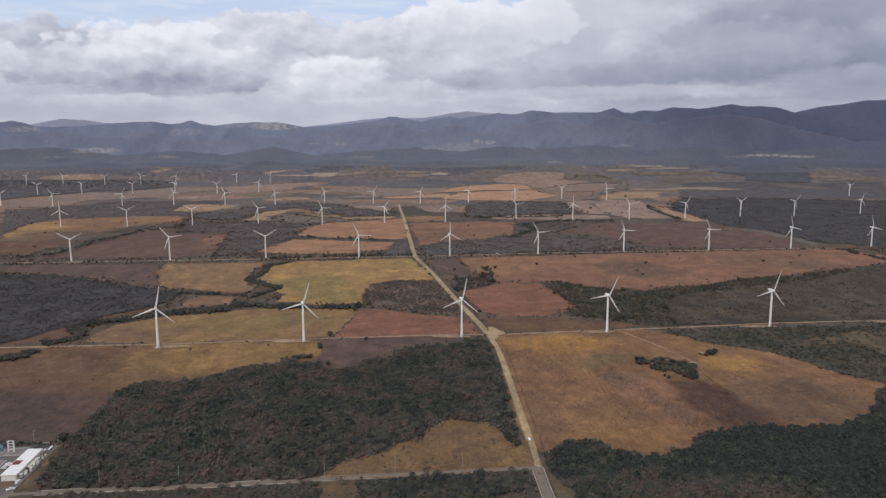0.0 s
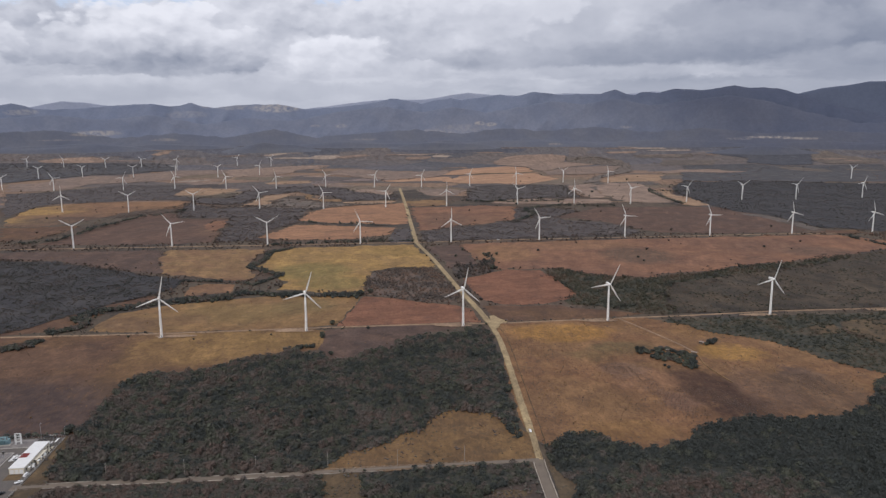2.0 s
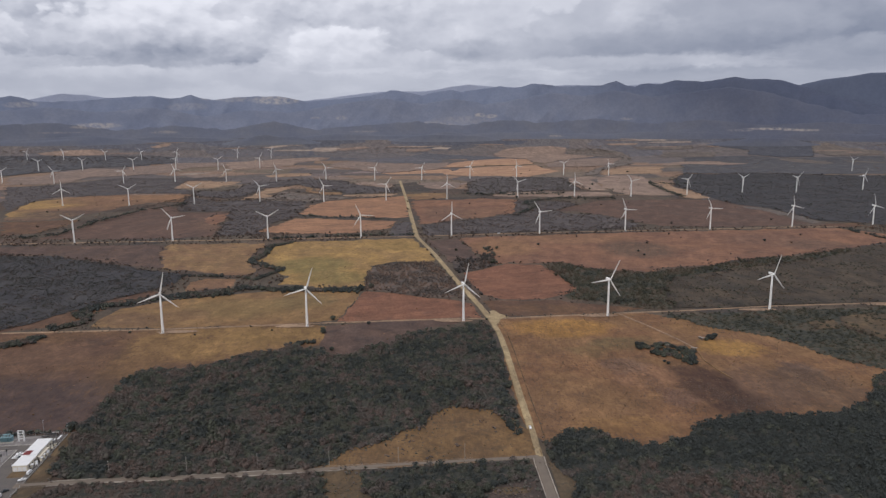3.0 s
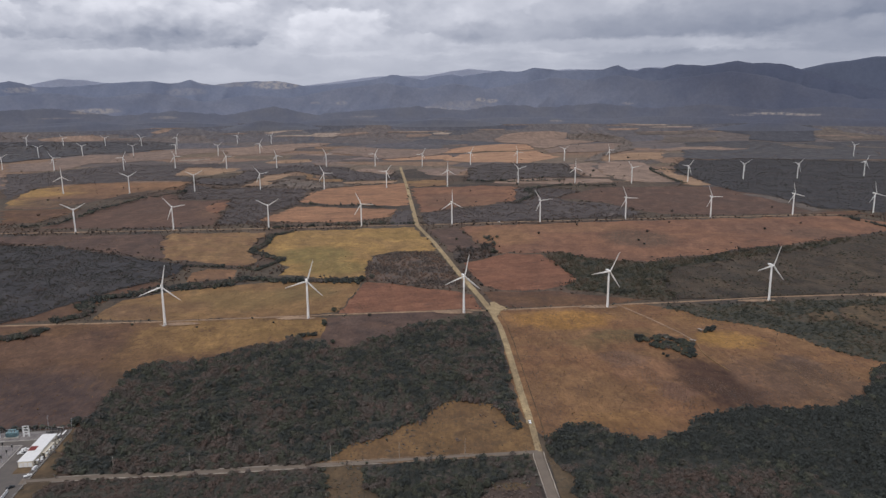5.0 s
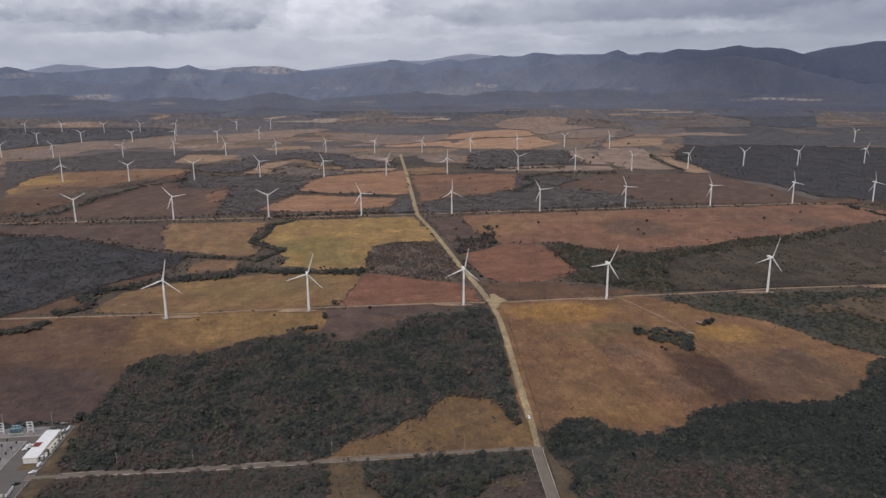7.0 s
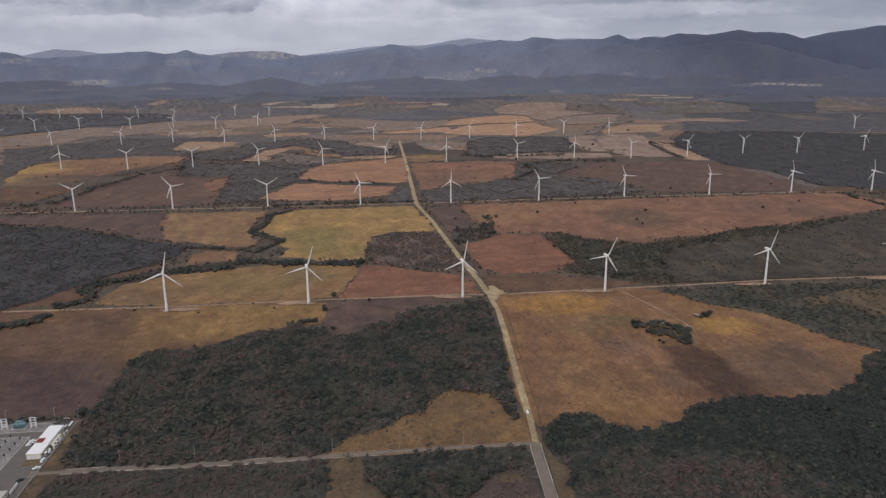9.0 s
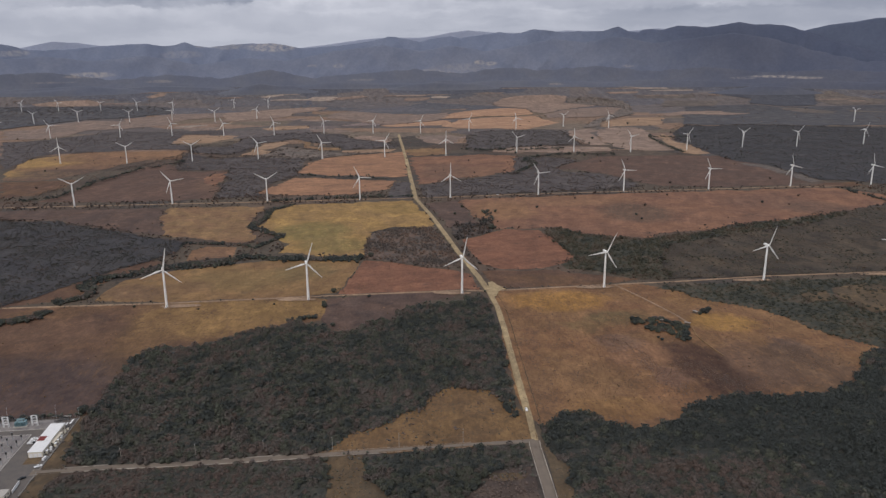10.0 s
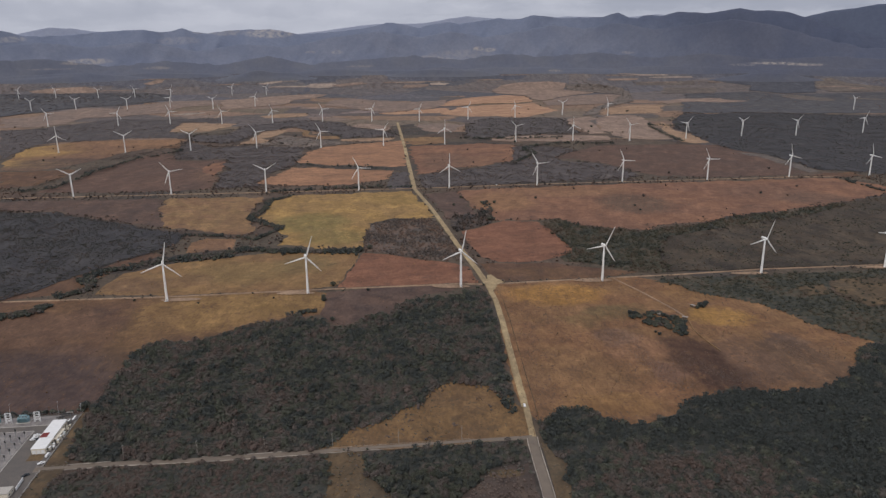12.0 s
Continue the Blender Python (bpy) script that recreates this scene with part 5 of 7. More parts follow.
NEAR_FORMS = [crown_form(0, 66, 100 + i, 0.62, True, 2, 0.74) for i in range(10)]
MID_FORMS = [crown_form(0, 36, 200 + i, 0.7, True, 1, 0.76) for i in range(8)]
FAR_FORMS = [crown_form(0, 6, 300 + i, 0.6, False, 4) for i in range(6)]
TUFT_FORMS = [crown_form(1, 5, 450 + i, 0.7, False) for i in range(6)]
BUSH_FORMS = [crown_form(2, 8, 400 + i, 0.8, False) for i in range(6)]


def canopy_sheet(poly, cell, high, seed):
    """The closed lower canopy of a wood: a rough leafy surface that comes down to the ground at its edge."""
    rng = np.random.default_rng(seed)
    xs, ys = [p[0] for p in poly], [p[1] for p in poly]
    gx, gy = np.meshgrid(np.arange(min(xs), max(xs) + cell, cell), np.arange(min(ys), max(ys) + cell, cell))
    gx = gx + rng.uniform(-0.4, 0.4, gx.shape) * cell
    gy = gy + rng.uniform(-0.4, 0.4, gy.shape) * cell
    wob = np.array([noise.noise((x / 14, y / 14, seed)) for x, y in zip(gx.ravel(), gy.ravel())]).reshape(gx.shape) * cell
    ok = inside((gx + wob).ravel(), (gy + wob).ravel(), poly).reshape(gx.shape)
    for hole in HOLES:
        ok &= ~inside((gx + 2 * wob).ravel(), (gy + 2 * wob).ravel(), hole).reshape(gx.shape)
    inner = ok.copy()
    for dy, dx in ((0, 1), (0, -1), (1, 0), (-1, 0)):
        inner &= np.roll(ok, (dy, dx), (0, 1))
    z = np.where(inner, high * rng.uniform(0.18, 1.0, gx.shape), 0.05)
    flat = np.array([tuple(lay(x, y, h)) for x, y, h in zip(gx.ravel(), gy.ravel(), z.ravel())])
    n = gx.shape[1]
    r, c = np.nonzero(ok[:-1, :-1] & ok[1:, :-1] & ok[:-1, 1:] & ok[1:, 1:])
    a = r * n + c
    tris = np.concatenate([np.stack([a, a + 1, a + n + 1], 1), np.stack([a, a + n + 1, a + n], 1)])
    used, back = np.unique(tris, return_inverse=True)
    return flat[used], back.reshape(-1, 3), rng.normal(0.5, 0.32, len(used))


# greener (-) and drier (+) stretches of the woods: x, y, radius, share
ZONES = [(-101, 630, 45, -0.12), (-247, 634, 40, 0.3), (-121, 555, 35, 0.05), (218, 404, 60, 0.45), (149, 418, 45, 0.45), (266, 397, 50, 0.0), (100, 400, 40, 0.4), (182, 426, 40, 0.3), (220, 518, 60, -0.35), (96, 502, 30, -0.25), (-277, 732, 50, 0.15), (-53, 678, 60, 0.05), (50, 398, 26, 0.7), (18, 385, 30, 0.5), (10, 440, 50, -0.25), (253, 422, 40, 0.0), (204, 451, 40, 0.15), (120, 470, 45, 0.15), (-144, 417, 60, 0.25), (-217, 412, 60, 0.3), (304, 481, 80, -0.5), (-204, 667, 30, 0.25), (-13, 724, 40, 0.05)]


def stand(name, spots, forms, size, tall, label, tint=(0.5, 0.3), seed=1, category="trees", under=None, leaves=None):
    """Many trees or shrubs as one body: spots of x, y."""
    rng = np.random.default_rng(seed)
    if len(spots) == 0:
        return None
    spots = np.asarray(spots)
    which = rng.integers(0, len(forms), len(spots))
    allv, allt, tints, n = [], [], [], 0
    if under is not None:
        v, t, w = canopy_sheet(under[0], under[1], under[2], seed + 900)
        allv, allt, tints, n = [v], [t], [w - 0.62 + tint[0]], len(v)
    for k, (v, t) in enumerate(forms):
        mine = spots[which == k]
        if not len(mine):
            continue
        m = len(mine)
        a = rng.uniform(0, 2 * np.pi, m)
        s = rng.uniform(size[0], size[1], m) * rng.uniform(0.85, 1.15, m)
        s = s * (1 + 0.22 * np.array([noise.noise((p[0] / 17, p[1] / 17, 6.6)) for p in mine]))
        h = s * rng.uniform(tall[0], tall[1], m) * (1 + 0.45 * np.array([noise.noise((p[0] / 31, p[1] / 31, 1.9)) for p in mine]))
        c, d = np.cos(a)[:, None], np.sin(a)[:, None]
        x = (v[None, :, 0] * c - v[None, :, 1] * d) * s[:, None]
        y = (v[None, :, 0] * d + v[None, :, 1] * c) * s[:, None]
        z = v[None, :, 2] * h[:, None]
        base = np.array([tuple(lay(p[0], p[1])) for p in mine])
        body = np.stack([x + base[:, 0:1], y + base[:, 1:2], z + base[:, 2:3]], 2)
        allv.append(body.reshape(-1, 3))
        allt.append((t[None] + (np.arange(m) * len(v))[:, None, None]).reshape(-1, 3) + n)
        dry = np.array([sum(much * math.exp(-((p[0] - zx) ** 2 + (p[1] - zy) ** 2) / (r * r)) for zx, zy, r, much in ZONES) for p in mine])
        tints.append(np.repeat(rng.normal(tint[0], tint[1], m) + dry, len(v)))
        n += m * len(v)
    me = arrays_mesh(name, np.concatenate(allv), np.concatenate(allt), leaves or LEAVES, np.concatenate(tints))
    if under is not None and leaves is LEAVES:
        # the lower canopy takes the darkened leaves, so gaps read as shaded
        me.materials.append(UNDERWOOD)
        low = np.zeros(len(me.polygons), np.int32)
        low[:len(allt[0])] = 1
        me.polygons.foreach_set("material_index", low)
    return tagged(new(name, me), label, category, kind="stuff")


def along(pts, gap, wide, seed):
    rng = np.random.default_rng(seed)
    out = []
    for (x1, y1), (x2, y2) in zip(pts, pts[1:]):
        length = math.hypot(x2 - x1, y2 - y1)
        nx, ny = -(y2 - y1) / length, (x2 - x1) / length
        for k in range(int(length * max(1.0, wide / gap) / gap)):
            s = rng.uniform(0, 1)
            swell = wide * (0.55 + 0.6 * noise.noise(((x1 + (x2 - x1) * s) / 35, (y1 + (y2 - y1) * s) / 35, seed)))
            w = rng.normal(0, 0.5) * max(swell, wide * 0.2)
            out.append((x1 + (x2 - x1) * s + nx * w, y1 + (y2 - y1) * s + ny * w))
    return out


def spread(poly, gap, seed, thin=0.0, grain=40.0):
    """Spots over a polygon, about gap apart; thin drops spots where the growth opens up."""
    rng = np.random.default_rng(seed)
    xs, ys = [p[0] for p in poly], [p[1] for p in poly]
    gx, gy = np.meshgrid(np.arange(min(xs) - 6, max(xs) + 6, gap), np.arange(min(ys) - 6, max(ys) + 6, gap))
    px = (gx + rng.uniform(-0.48, 0.48, gx.shape) * gap).ravel()
    py = (gy + rng.uniform(-0.48, 0.48, gx.shape) * gap).ravel()
    wob = np.array([noise.noise((x / 14, y / 14, seed)) for x, y in zip(px, py)]) * gap * 0.9
    keep = inside(px + wob, py + wob * 0.7, poly)
    for other in HOLES:
        keep &= ~inside(px + 2 * wob, py + wob, other) | (rng.uniform(0, 1, len(px)) < 0.55)
    keep &= np.abs(px) < 0.64 * py + 45
    px, py = px[keep], py[keep]
    if thin > 0:
        dense = np.array([noise.noise((x / grain, y / grain, seed + 0.5)) for x, y in zip(px, py)])
        keep = rng.uniform(-0.45, 0.45, len(px)) < dense + 0.45 - thin
        px, py = px[keep], py[keep]
    return list(zip(px, py))


HOLES = []
HOLES.append([(468, 814), (515, 831), (547, 816), (499, 740), (469, 732), (456, 751), (454, 781)])
field("field", HOLES[-1], WEED, "olive open scrub clearing", 5.0, 7.0, "clearing", False)
HOLES.append([(423, 797), (452, 803), (442, 771), (415, 768)])
field("field", HOLES[-1], WEED, "small olive clearing", 5.0, 7.0, "clearing", False)
WOOD_A = [(-267, 446), (-272, 462), (-276, 482), (-281, 510), (-283, 540), (-288, 561), (-286, 585), (-292, 610), (-293, 630), (-286, 644), (-271, 656), (-248, 651), (-225, 665), (-208, 685), (-194, 697), (-177, 700), (-164, 718), (-151, 713), (-132, 704), (-109, 683), (-91, 689), (-76, 716), (-55, 724), (-49, 737), (-42, 755), (-26, 763), (6, 773), (23, 780), (38, 792), (51, 791), (56, 716), (57, 637), (57, 572), (58, 530), (48, 544), (35, 554), (6, 561), (-8, 545), (-14, 524), (-38, 508), (-45, 494), (-69, 483), (-79, 467), (-89, 455), (-136, 452), (-177, 447), (-225, 443)]
OPEN.append(WOOD_A)
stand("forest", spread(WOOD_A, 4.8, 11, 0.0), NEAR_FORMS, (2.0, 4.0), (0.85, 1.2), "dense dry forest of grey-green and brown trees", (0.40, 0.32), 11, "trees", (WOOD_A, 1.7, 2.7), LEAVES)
stand("scrub", along([(-86, 458), (-79, 470), (-69, 485), (-46, 498), (-38, 512), (-14, 530), (-7, 550), (6, 563), (34, 555), (48, 545), (56, 528)], 2.4, 9.0, 215), BUSH_FORMS, (0.6, 1.7), (0.8, 1.3), "grey-brown shrubs where the forest thins out", (0.5, 0.35), 215, "shrubs", None, LEAVES)
stand("scrub", spread([(-63, 488), (-44, 500), (-30, 498), (-18, 490), (-20, 468), (-39, 473), (-56, 474)], 4.2, 216, 0.45, 10.0), BUSH_FORMS, (0.5, 1.3), (0.5, 0.9), "low grey dry shrubs in the grass clearing", (0.55, 0.35), 216, "shrubs", None, LEAVES)
WOOD_A2 = [(46, 547), (55, 536), (59, 504), (51, 507)]
OPEN.append(WOOD_A2)
stand("forest", spread(WOOD_A2, 4.1, 12, 0), NEAR_FORMS, (1.5, 2.6), (1.0, 1.4), "dense dry forest of grey-green and brown trees", (0.3, 0.3), 12, "trees", (WOOD_A2, 2.4, 2.4), LEAVES)
WOOD_B = [(-264, 426), (-246, 435), (-223, 437), (-174, 440), (-130, 445), (-92, 449), (-80, 446), (-75, 420), (-76, 379), (-258, 365), (-261, 399)]
OPEN.append(WOOD_B)
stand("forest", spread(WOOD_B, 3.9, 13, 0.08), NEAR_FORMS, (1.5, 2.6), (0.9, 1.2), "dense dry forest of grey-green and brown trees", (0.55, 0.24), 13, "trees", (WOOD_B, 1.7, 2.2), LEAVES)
LOW_SCRUB = [(62, 438), (46, 434), (32, 430), (26, 416), (14, 398), (-10, 376), (61, 376)]
field("scrub_ground", LOW_SCRUB, MAUVE_FLOOR, "mauve-brown leafless scrub ground beside the asphalt road", 5.0, 5.0, "scrub")
field("grass_verge", [(30, 428), (46, 431), (58, 429), (56, 424), (42, 420), (30, 421)], WEED, "ochre grass patch in the low scrub", 3.0, 3.0, "grass", False)
stand("scrub", spread(LOW_SCRUB, 1.9, 214, 0.2, 9.0), TUFT_FORMS, (0.6, 1.7), (0.7, 1.1), "low mauve-brown leafless shrubs beside the asphalt road", (0.85, 0.25), 214, "shrubs", None, LEAVES)
THICKET = [(-57, 447), (-34, 455), (21, 462), (59, 466), (62, 443), (47, 436), (31, 431), (24, 414), (10, 396), (-12, 377), (-24, 377), (-32, 400), (-52, 424)]
spots = spread(THICKET, 4.3, 14, 0)
NEAR_TREES = sorted(spots, key=lambda p: p[1])[:150]
stand("forest", [p for p in spots if p not in set(NEAR_TREES)], NEAR_FORMS, (1.6, 2.8), (0.9, 1.2), "dense dry forest of grey-green and brown trees", (0.36, 0.24), 14, "trees", (THICKET, 2.0, 2.2), LEAVES)
OPEN.append(THICKET)
WOOD_C = [(74, 473), (73, 488), (85, 501), (93, 510), (111, 515), (123, 507), (132, 493), (144, 489), (161, 490), (181, 502), (197, 521), (219, 533), (249, 540), (279, 536), (304, 539), (332, 549), (356, 566), (382, 603), (396, 622), (412, 629), (481, 614), (308, 374), (84, 377), (85, 404), (82, 416), (87, 430), (80, 448), (75, 458)]
OPEN.append(WOOD_C)
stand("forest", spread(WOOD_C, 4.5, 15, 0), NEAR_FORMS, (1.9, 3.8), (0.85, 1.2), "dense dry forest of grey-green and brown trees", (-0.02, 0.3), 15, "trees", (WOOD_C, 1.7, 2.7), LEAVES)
WOOD_D = [(254, 825), (276, 811), (298, 778), (324, 763), (348, 746), (366, 718), (377, 683), (394, 662), (416, 636), (486, 620), (664, 868), (552, 861), (398, 845), (283, 832)]
OPEN.append(WOOD_D)
stand("forest", spread(WOOD_D, 5.4, 16, 0.1), MID_FORMS, (1.5, 2.9), (0.5, 0.8), "patchy grey-green thicket on the plain", (0.32, 0.16), 16, "trees", (WOOD_D, 2.5, 1.3), OLIVE_LEAVES)
SCRUB_E = [(285, 858), (309, 964), (343, 1035), (389, 1060), (465, 1099), (556, 1140), (630, 1177), (706, 1230), (806, 1282), (937, 1276), (668, 893), (565, 884), (409, 868)]
field("scrub_ground", SCRUB_E, OLIVE_SCRUB, "olive-brown low scrub land along the track", 6.0, 7.0, "scrub")
stand("scrub", spread(SCRUB_E, 5.0, 117, 0.3, 50.0), BUSH_FORMS, (1.0, 2.3), (0.4, 0.7), "low olive-brown shrubs over the scrub land", (0.5, 0.35), 117, "shrubs", None, OLIVE_LEAVES)
WOOD_E = [(162, 1118), (189, 1136), (224, 1083), (270, 1061), (311, 1053), (344, 1075), (410, 1090), (437, 1115), (471, 1132), (528, 1157), (589, 1171), (641, 1198), (709, 1235), (697, 1209), (620, 1157), (547, 1121), (458, 1081), (384, 1043), (339, 1023), (309, 964), (289, 886), (290, 856), (249, 857), (201, 894), (162, 907), (161, 928), (181, 946), (184, 974), (175, 1016), (169, 1078)]
OPEN.append(WOOD_E)
stand("forest", spread(WOOD_E, 7.2, 17, 0), MID_FORMS, (2.1, 3.9), (0.8, 1.1), "patchy grey-green thicket on the plain", (0.45, 0.16), 17, "trees", (WOOD_E, 2.6, 2.4), OLIVE_LEAVES)
WOOD_F = [(-116, 1071), (-111, 1109), (-77, 1141), (-22, 1148), (-8, 1126), (13, 1030), (23, 948), (19, 919), (-19, 921), (-73, 951), (-110, 968)]
OPEN.append(WOOD_F)
stand("forest", spread(WOOD_F, 5.4, 18, 0.05), MID_FORMS, (1.6, 2.8), (0.9, 1.2), "dense dry forest of grey-green and brown trees", (0.6, 0.25), 18, "trees", (WOOD_F, 3.0, 1.2), PLAIN_LEAVES)
WOOD_G = [(12, 1147), (44, 1189), (59, 1168), (74, 1218), (85, 1192), (85, 1117), (58, 1090), (25, 1063), (16, 1095)]
OPEN.append(WOOD_G)
stand("forest", spread(WOOD_G, 6.0, 19, 0.1), MID_FORMS, (2.0, 3.4), (1.0, 1.3), "patchy grey-green thicket on the plain", (0.4, 0.3), 19, "trees", (WOOD_G, 3.0, 1.5), GREY_LEAVES)
WOOD_H = [(-904, 1203), (-770, 1222), (-670, 1218), (-540, 1146), (-432, 1082), (-390, 1062), (-386, 1026), (-403, 962), (-438, 919), (-465, 867), (-482, 809), (-503, 778), (-566, 732)]
OPEN.append(WOOD_H)
field("scrub_ground", WOOD_H, SLATE_FLOOR, "ground sheet toned like the thicket standing on it", 7.0, 8.0, "scrub", False)
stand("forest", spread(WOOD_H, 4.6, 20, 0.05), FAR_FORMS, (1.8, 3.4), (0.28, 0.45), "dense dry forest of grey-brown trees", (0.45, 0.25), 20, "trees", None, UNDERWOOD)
WOOD_HEDGE = [(-768, 2044), (-743, 2112), (-714, 1944), (-771, 1850), (-777, 1697), (-802, 1608), (-802, 1483), (-818, 1426), (-847, 1416), (-840, 1582), (-825, 1684), (-824, 1872)]
OPEN.append(WOOD_HEDGE)
stand("forest", spread(WOOD_HEDGE, 7.0, 121, 0.42), FAR_FORMS, (2.0, 4.2), (0.3, 0.5), "dark hedge of shrubs between two fields", (0.4, 0.28), 121, "trees", None, PLAIN_LEAVES)
WOOD_I = [(-751, 2137), (-624, 1991), (-556, 2030), (-450, 2057), (-372, 2030), (-364, 1817), (-346, 1737), (-348, 1665), (-381, 1552), (-372, 1439), (-458, 1420), (-472, 1517), (-493, 1643), (-533, 1791), (-631, 1779), (-656, 1781), (-706, 1914)]
OPEN.append(WOOD_I)
field("scrub_ground", WOOD_I, THICKET_FLOOR, "ground sheet toned like the thicket standing on it", 7.0, 12.0, "scrub", False)
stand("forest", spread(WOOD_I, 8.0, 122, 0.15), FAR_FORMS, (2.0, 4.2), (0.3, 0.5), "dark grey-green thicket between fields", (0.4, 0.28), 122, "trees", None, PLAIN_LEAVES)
WOOD_L = [(100, 2475), (149, 2650), (234, 2681), (384, 2708), (451, 2605), (438, 2415), (441, 2235), (316, 2217), (209, 2184), (120, 2126), (72, 2207)]
OPEN.append(WOOD_L)
field("scrub_ground", WOOD_L, THICKET_FLOOR, "ground sheet toned like the thicket standing on it", 7.0, 12.0, "scrub", False)
stand("forest", spread(WOOD_L, 10.0, 123, 0.10), FAR_FORMS, (2.0, 4.2), (0.3, 0.5), "dark olive wood behind the third row", (0.4, 0.28), 123, "trees", None, OLIVE_LEAVES)
WOOD_J = [(-47, 1535), (8, 1580), (93, 1633), (172, 1716), (201, 1938), (238, 1989), (337, 1929), (358, 1877), (283, 1778), (300, 1709), (373, 1672), (414, 1594), (429, 1510), (381, 1487), (258, 1462), (139, 1437), (12, 1414), (-35, 1400)]
OPEN.append(WOOD_J)
field("scrub_ground", WOOD_J, THICKET_FLOOR, "ground sheet toned like the thicket standing on it", 7.0, 12.0, "scrub", False)
stand("forest", spread(WOOD_J, 8.0, 124, 0.10), FAR_FORMS, (2.0, 4.2), (0.3, 0.5), "dark thicket along the turbine track", (0.4, 0.28), 124, "trees", None, PLAIN_LEAVES)
WOOD_K = [(816, 2537), (950, 2825), (1020, 2775), (1205, 2801), (1424, 2717), (1669, 2633), (961, 1482), (878, 1547), (833, 1557), (828, 1678), (820, 1782), (763, 1852), (754, 1966), (760, 2094), (766, 2211), (760, 2327)]
OPEN.append(WOOD_K)
field("scrub_ground", WOOD_K, SLATE_FLOOR, "ground sheet toned like the thicket standing on it", 7.0, 12.0, "scrub", False)
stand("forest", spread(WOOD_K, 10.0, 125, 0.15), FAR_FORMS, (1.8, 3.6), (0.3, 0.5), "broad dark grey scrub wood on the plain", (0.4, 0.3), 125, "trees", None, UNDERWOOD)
WOOD_M = [(-491, 2095), (-490, 2248), (-368, 2148), (-283, 2081), (-129, 2095), (-254, 2044), (-327, 1993), (-370, 1975), (-556, 2030)]
OPEN.append(WOOD_M)
field("scrub_ground", WOOD_M, PALE_FLOOR, "ground sheet toned like the thicket standing on it", 7.0, 12.0, "scrub", False)
stand("forest", spread(WOOD_M, 11.0, 126, 0.15), FAR_FORMS, (2.0, 4.2), (0.3, 0.5), "grey-green thicket behind the orange field", (0.4, 0.28), 126, "trees", None, PALE_LEAVES)
WOOD_N = [(-669, 2261), (-675, 2487), (-533, 2651), (-363, 2618), (-303, 2457), (-159, 2308), (-135, 2196), (-286, 2167), (-312, 2235), (-420, 2357), (-495, 2456), (-524, 2411), (-578, 2325), (-581, 2125), (-623, 2069), (-751, 2137), (-769, 2268)]
OPEN.append(WOOD_N)
field("scrub_ground", WOOD_N, THICKET_FLOOR, "ground sheet toned like the thicket standing on it", 7.0, 12.0, "scrub", False)
stand("forest", spread(WOOD_N, 12.0, 127, 0.20), FAR_FORMS, (2.0, 4.2), (0.3, 0.5), "grey-green thicket by the third row", (0.4, 0.28), 127, "trees", None, GREY_LEAVES)
WOOD_P = [(-1479, 2437), (-1376, 2493), (-1327, 2590), (-1244, 2769), (-1022, 2750), (-837, 2774), (-792, 2635), (-927, 2628), (-890, 2363), (-815, 2328), (-776, 2202), (-945, 2201), (-1122, 2126), (-1167, 2071), (-1105, 1798)]
OPEN.append(WOOD_P)
field("scrub_ground", WOOD_P, THICKET_FLOOR, "ground sheet toned like the thicket standing on it", 7.0, 12.0, "scrub", False)
stand("forest", spread(WOOD_P, 12.0, 128, 0.25), FAR_FORMS, (2.0, 4.2), (0.3, 0.5), "dark thicket beside the tan stubble strip", (0.4, 0.28), 128, "trees", None, PLAIN_LEAVES)
WOOD_R = [(-2980, 4390), (-2385, 4264), (-1990, 4259), (-1699, 4267), (-1496, 4067), (-1353, 3670), (-1464, 3396), (-1614, 3325), (-1662, 3168), (-1747, 2896), (-2060, 2880)]
OPEN.append(WOOD_R)
field("scrub_ground", WOOD_R, DUSK_SCRUB, "ground sheet toned like the thicket standing on it", 7.0, 12.0, "scrub", False)
stand("forest", spread(WOOD_R, 24.0, 129, 0.30), FAR_FORMS, (3.0, 6.5), (0.3, 0.55), "slate-dark scrub wood on the far plain", (0.4, 0.28), 129, "trees", None, GREY_LEAVES)
WOOD_S = [(1859, 4989), (2927, 6794), (3454, 6806), (1958, 3800), (1772, 3743), (1693, 4006), (1885, 4428)]
OPEN.append(WOOD_S)
field("scrub_ground", WOOD_S, DARK_WOOD, "dark slate wood below the hills", 8.0, 34.0, "woods", False)
WOOD_T = [(795, 4646), (993, 4736), (1076, 4331), (1001, 3840), (890, 3357), (690, 3040), (587, 2772), (537, 2735), (644, 3045), (801, 3366), (938, 3768), (829, 3944), (725, 4135)]
OPEN.append(WOOD_T)
field("scrub_ground", WOOD_T, PALE_FLOOR, "ground sheet toned like the thicket standing on it", 7.0, 12.0, "scrub", False)
stand("forest", spread(WOOD_T, 18.0, 131, 0.20), FAR_FORMS, (3.0, 6.5), (0.3, 0.55), "dark hedge wood on the far plain", (0.4, 0.28), 131, "trees", None, PLAIN_LEAVES)
WOOD_I2 = [(-105, 1395), (-108, 1481), (-102, 1577), (-70, 1591), (-56, 1405)]
OPEN.append(WOOD_I2)
field("scrub_ground", WOOD_I2, THICKET_FLOOR, "ground sheet toned like the thicket standing on it", 7.0, 12.0, "scrub", False)
stand("forest", spread(WOOD_I2, 15.0, 22, 0.3), FAR_FORMS, (2.2, 4.4), (0.45, 0.7), "patchy grey-green thicket on the plain", (0.45, 0.28), 22, "trees", None, PLAIN_LEAVES)
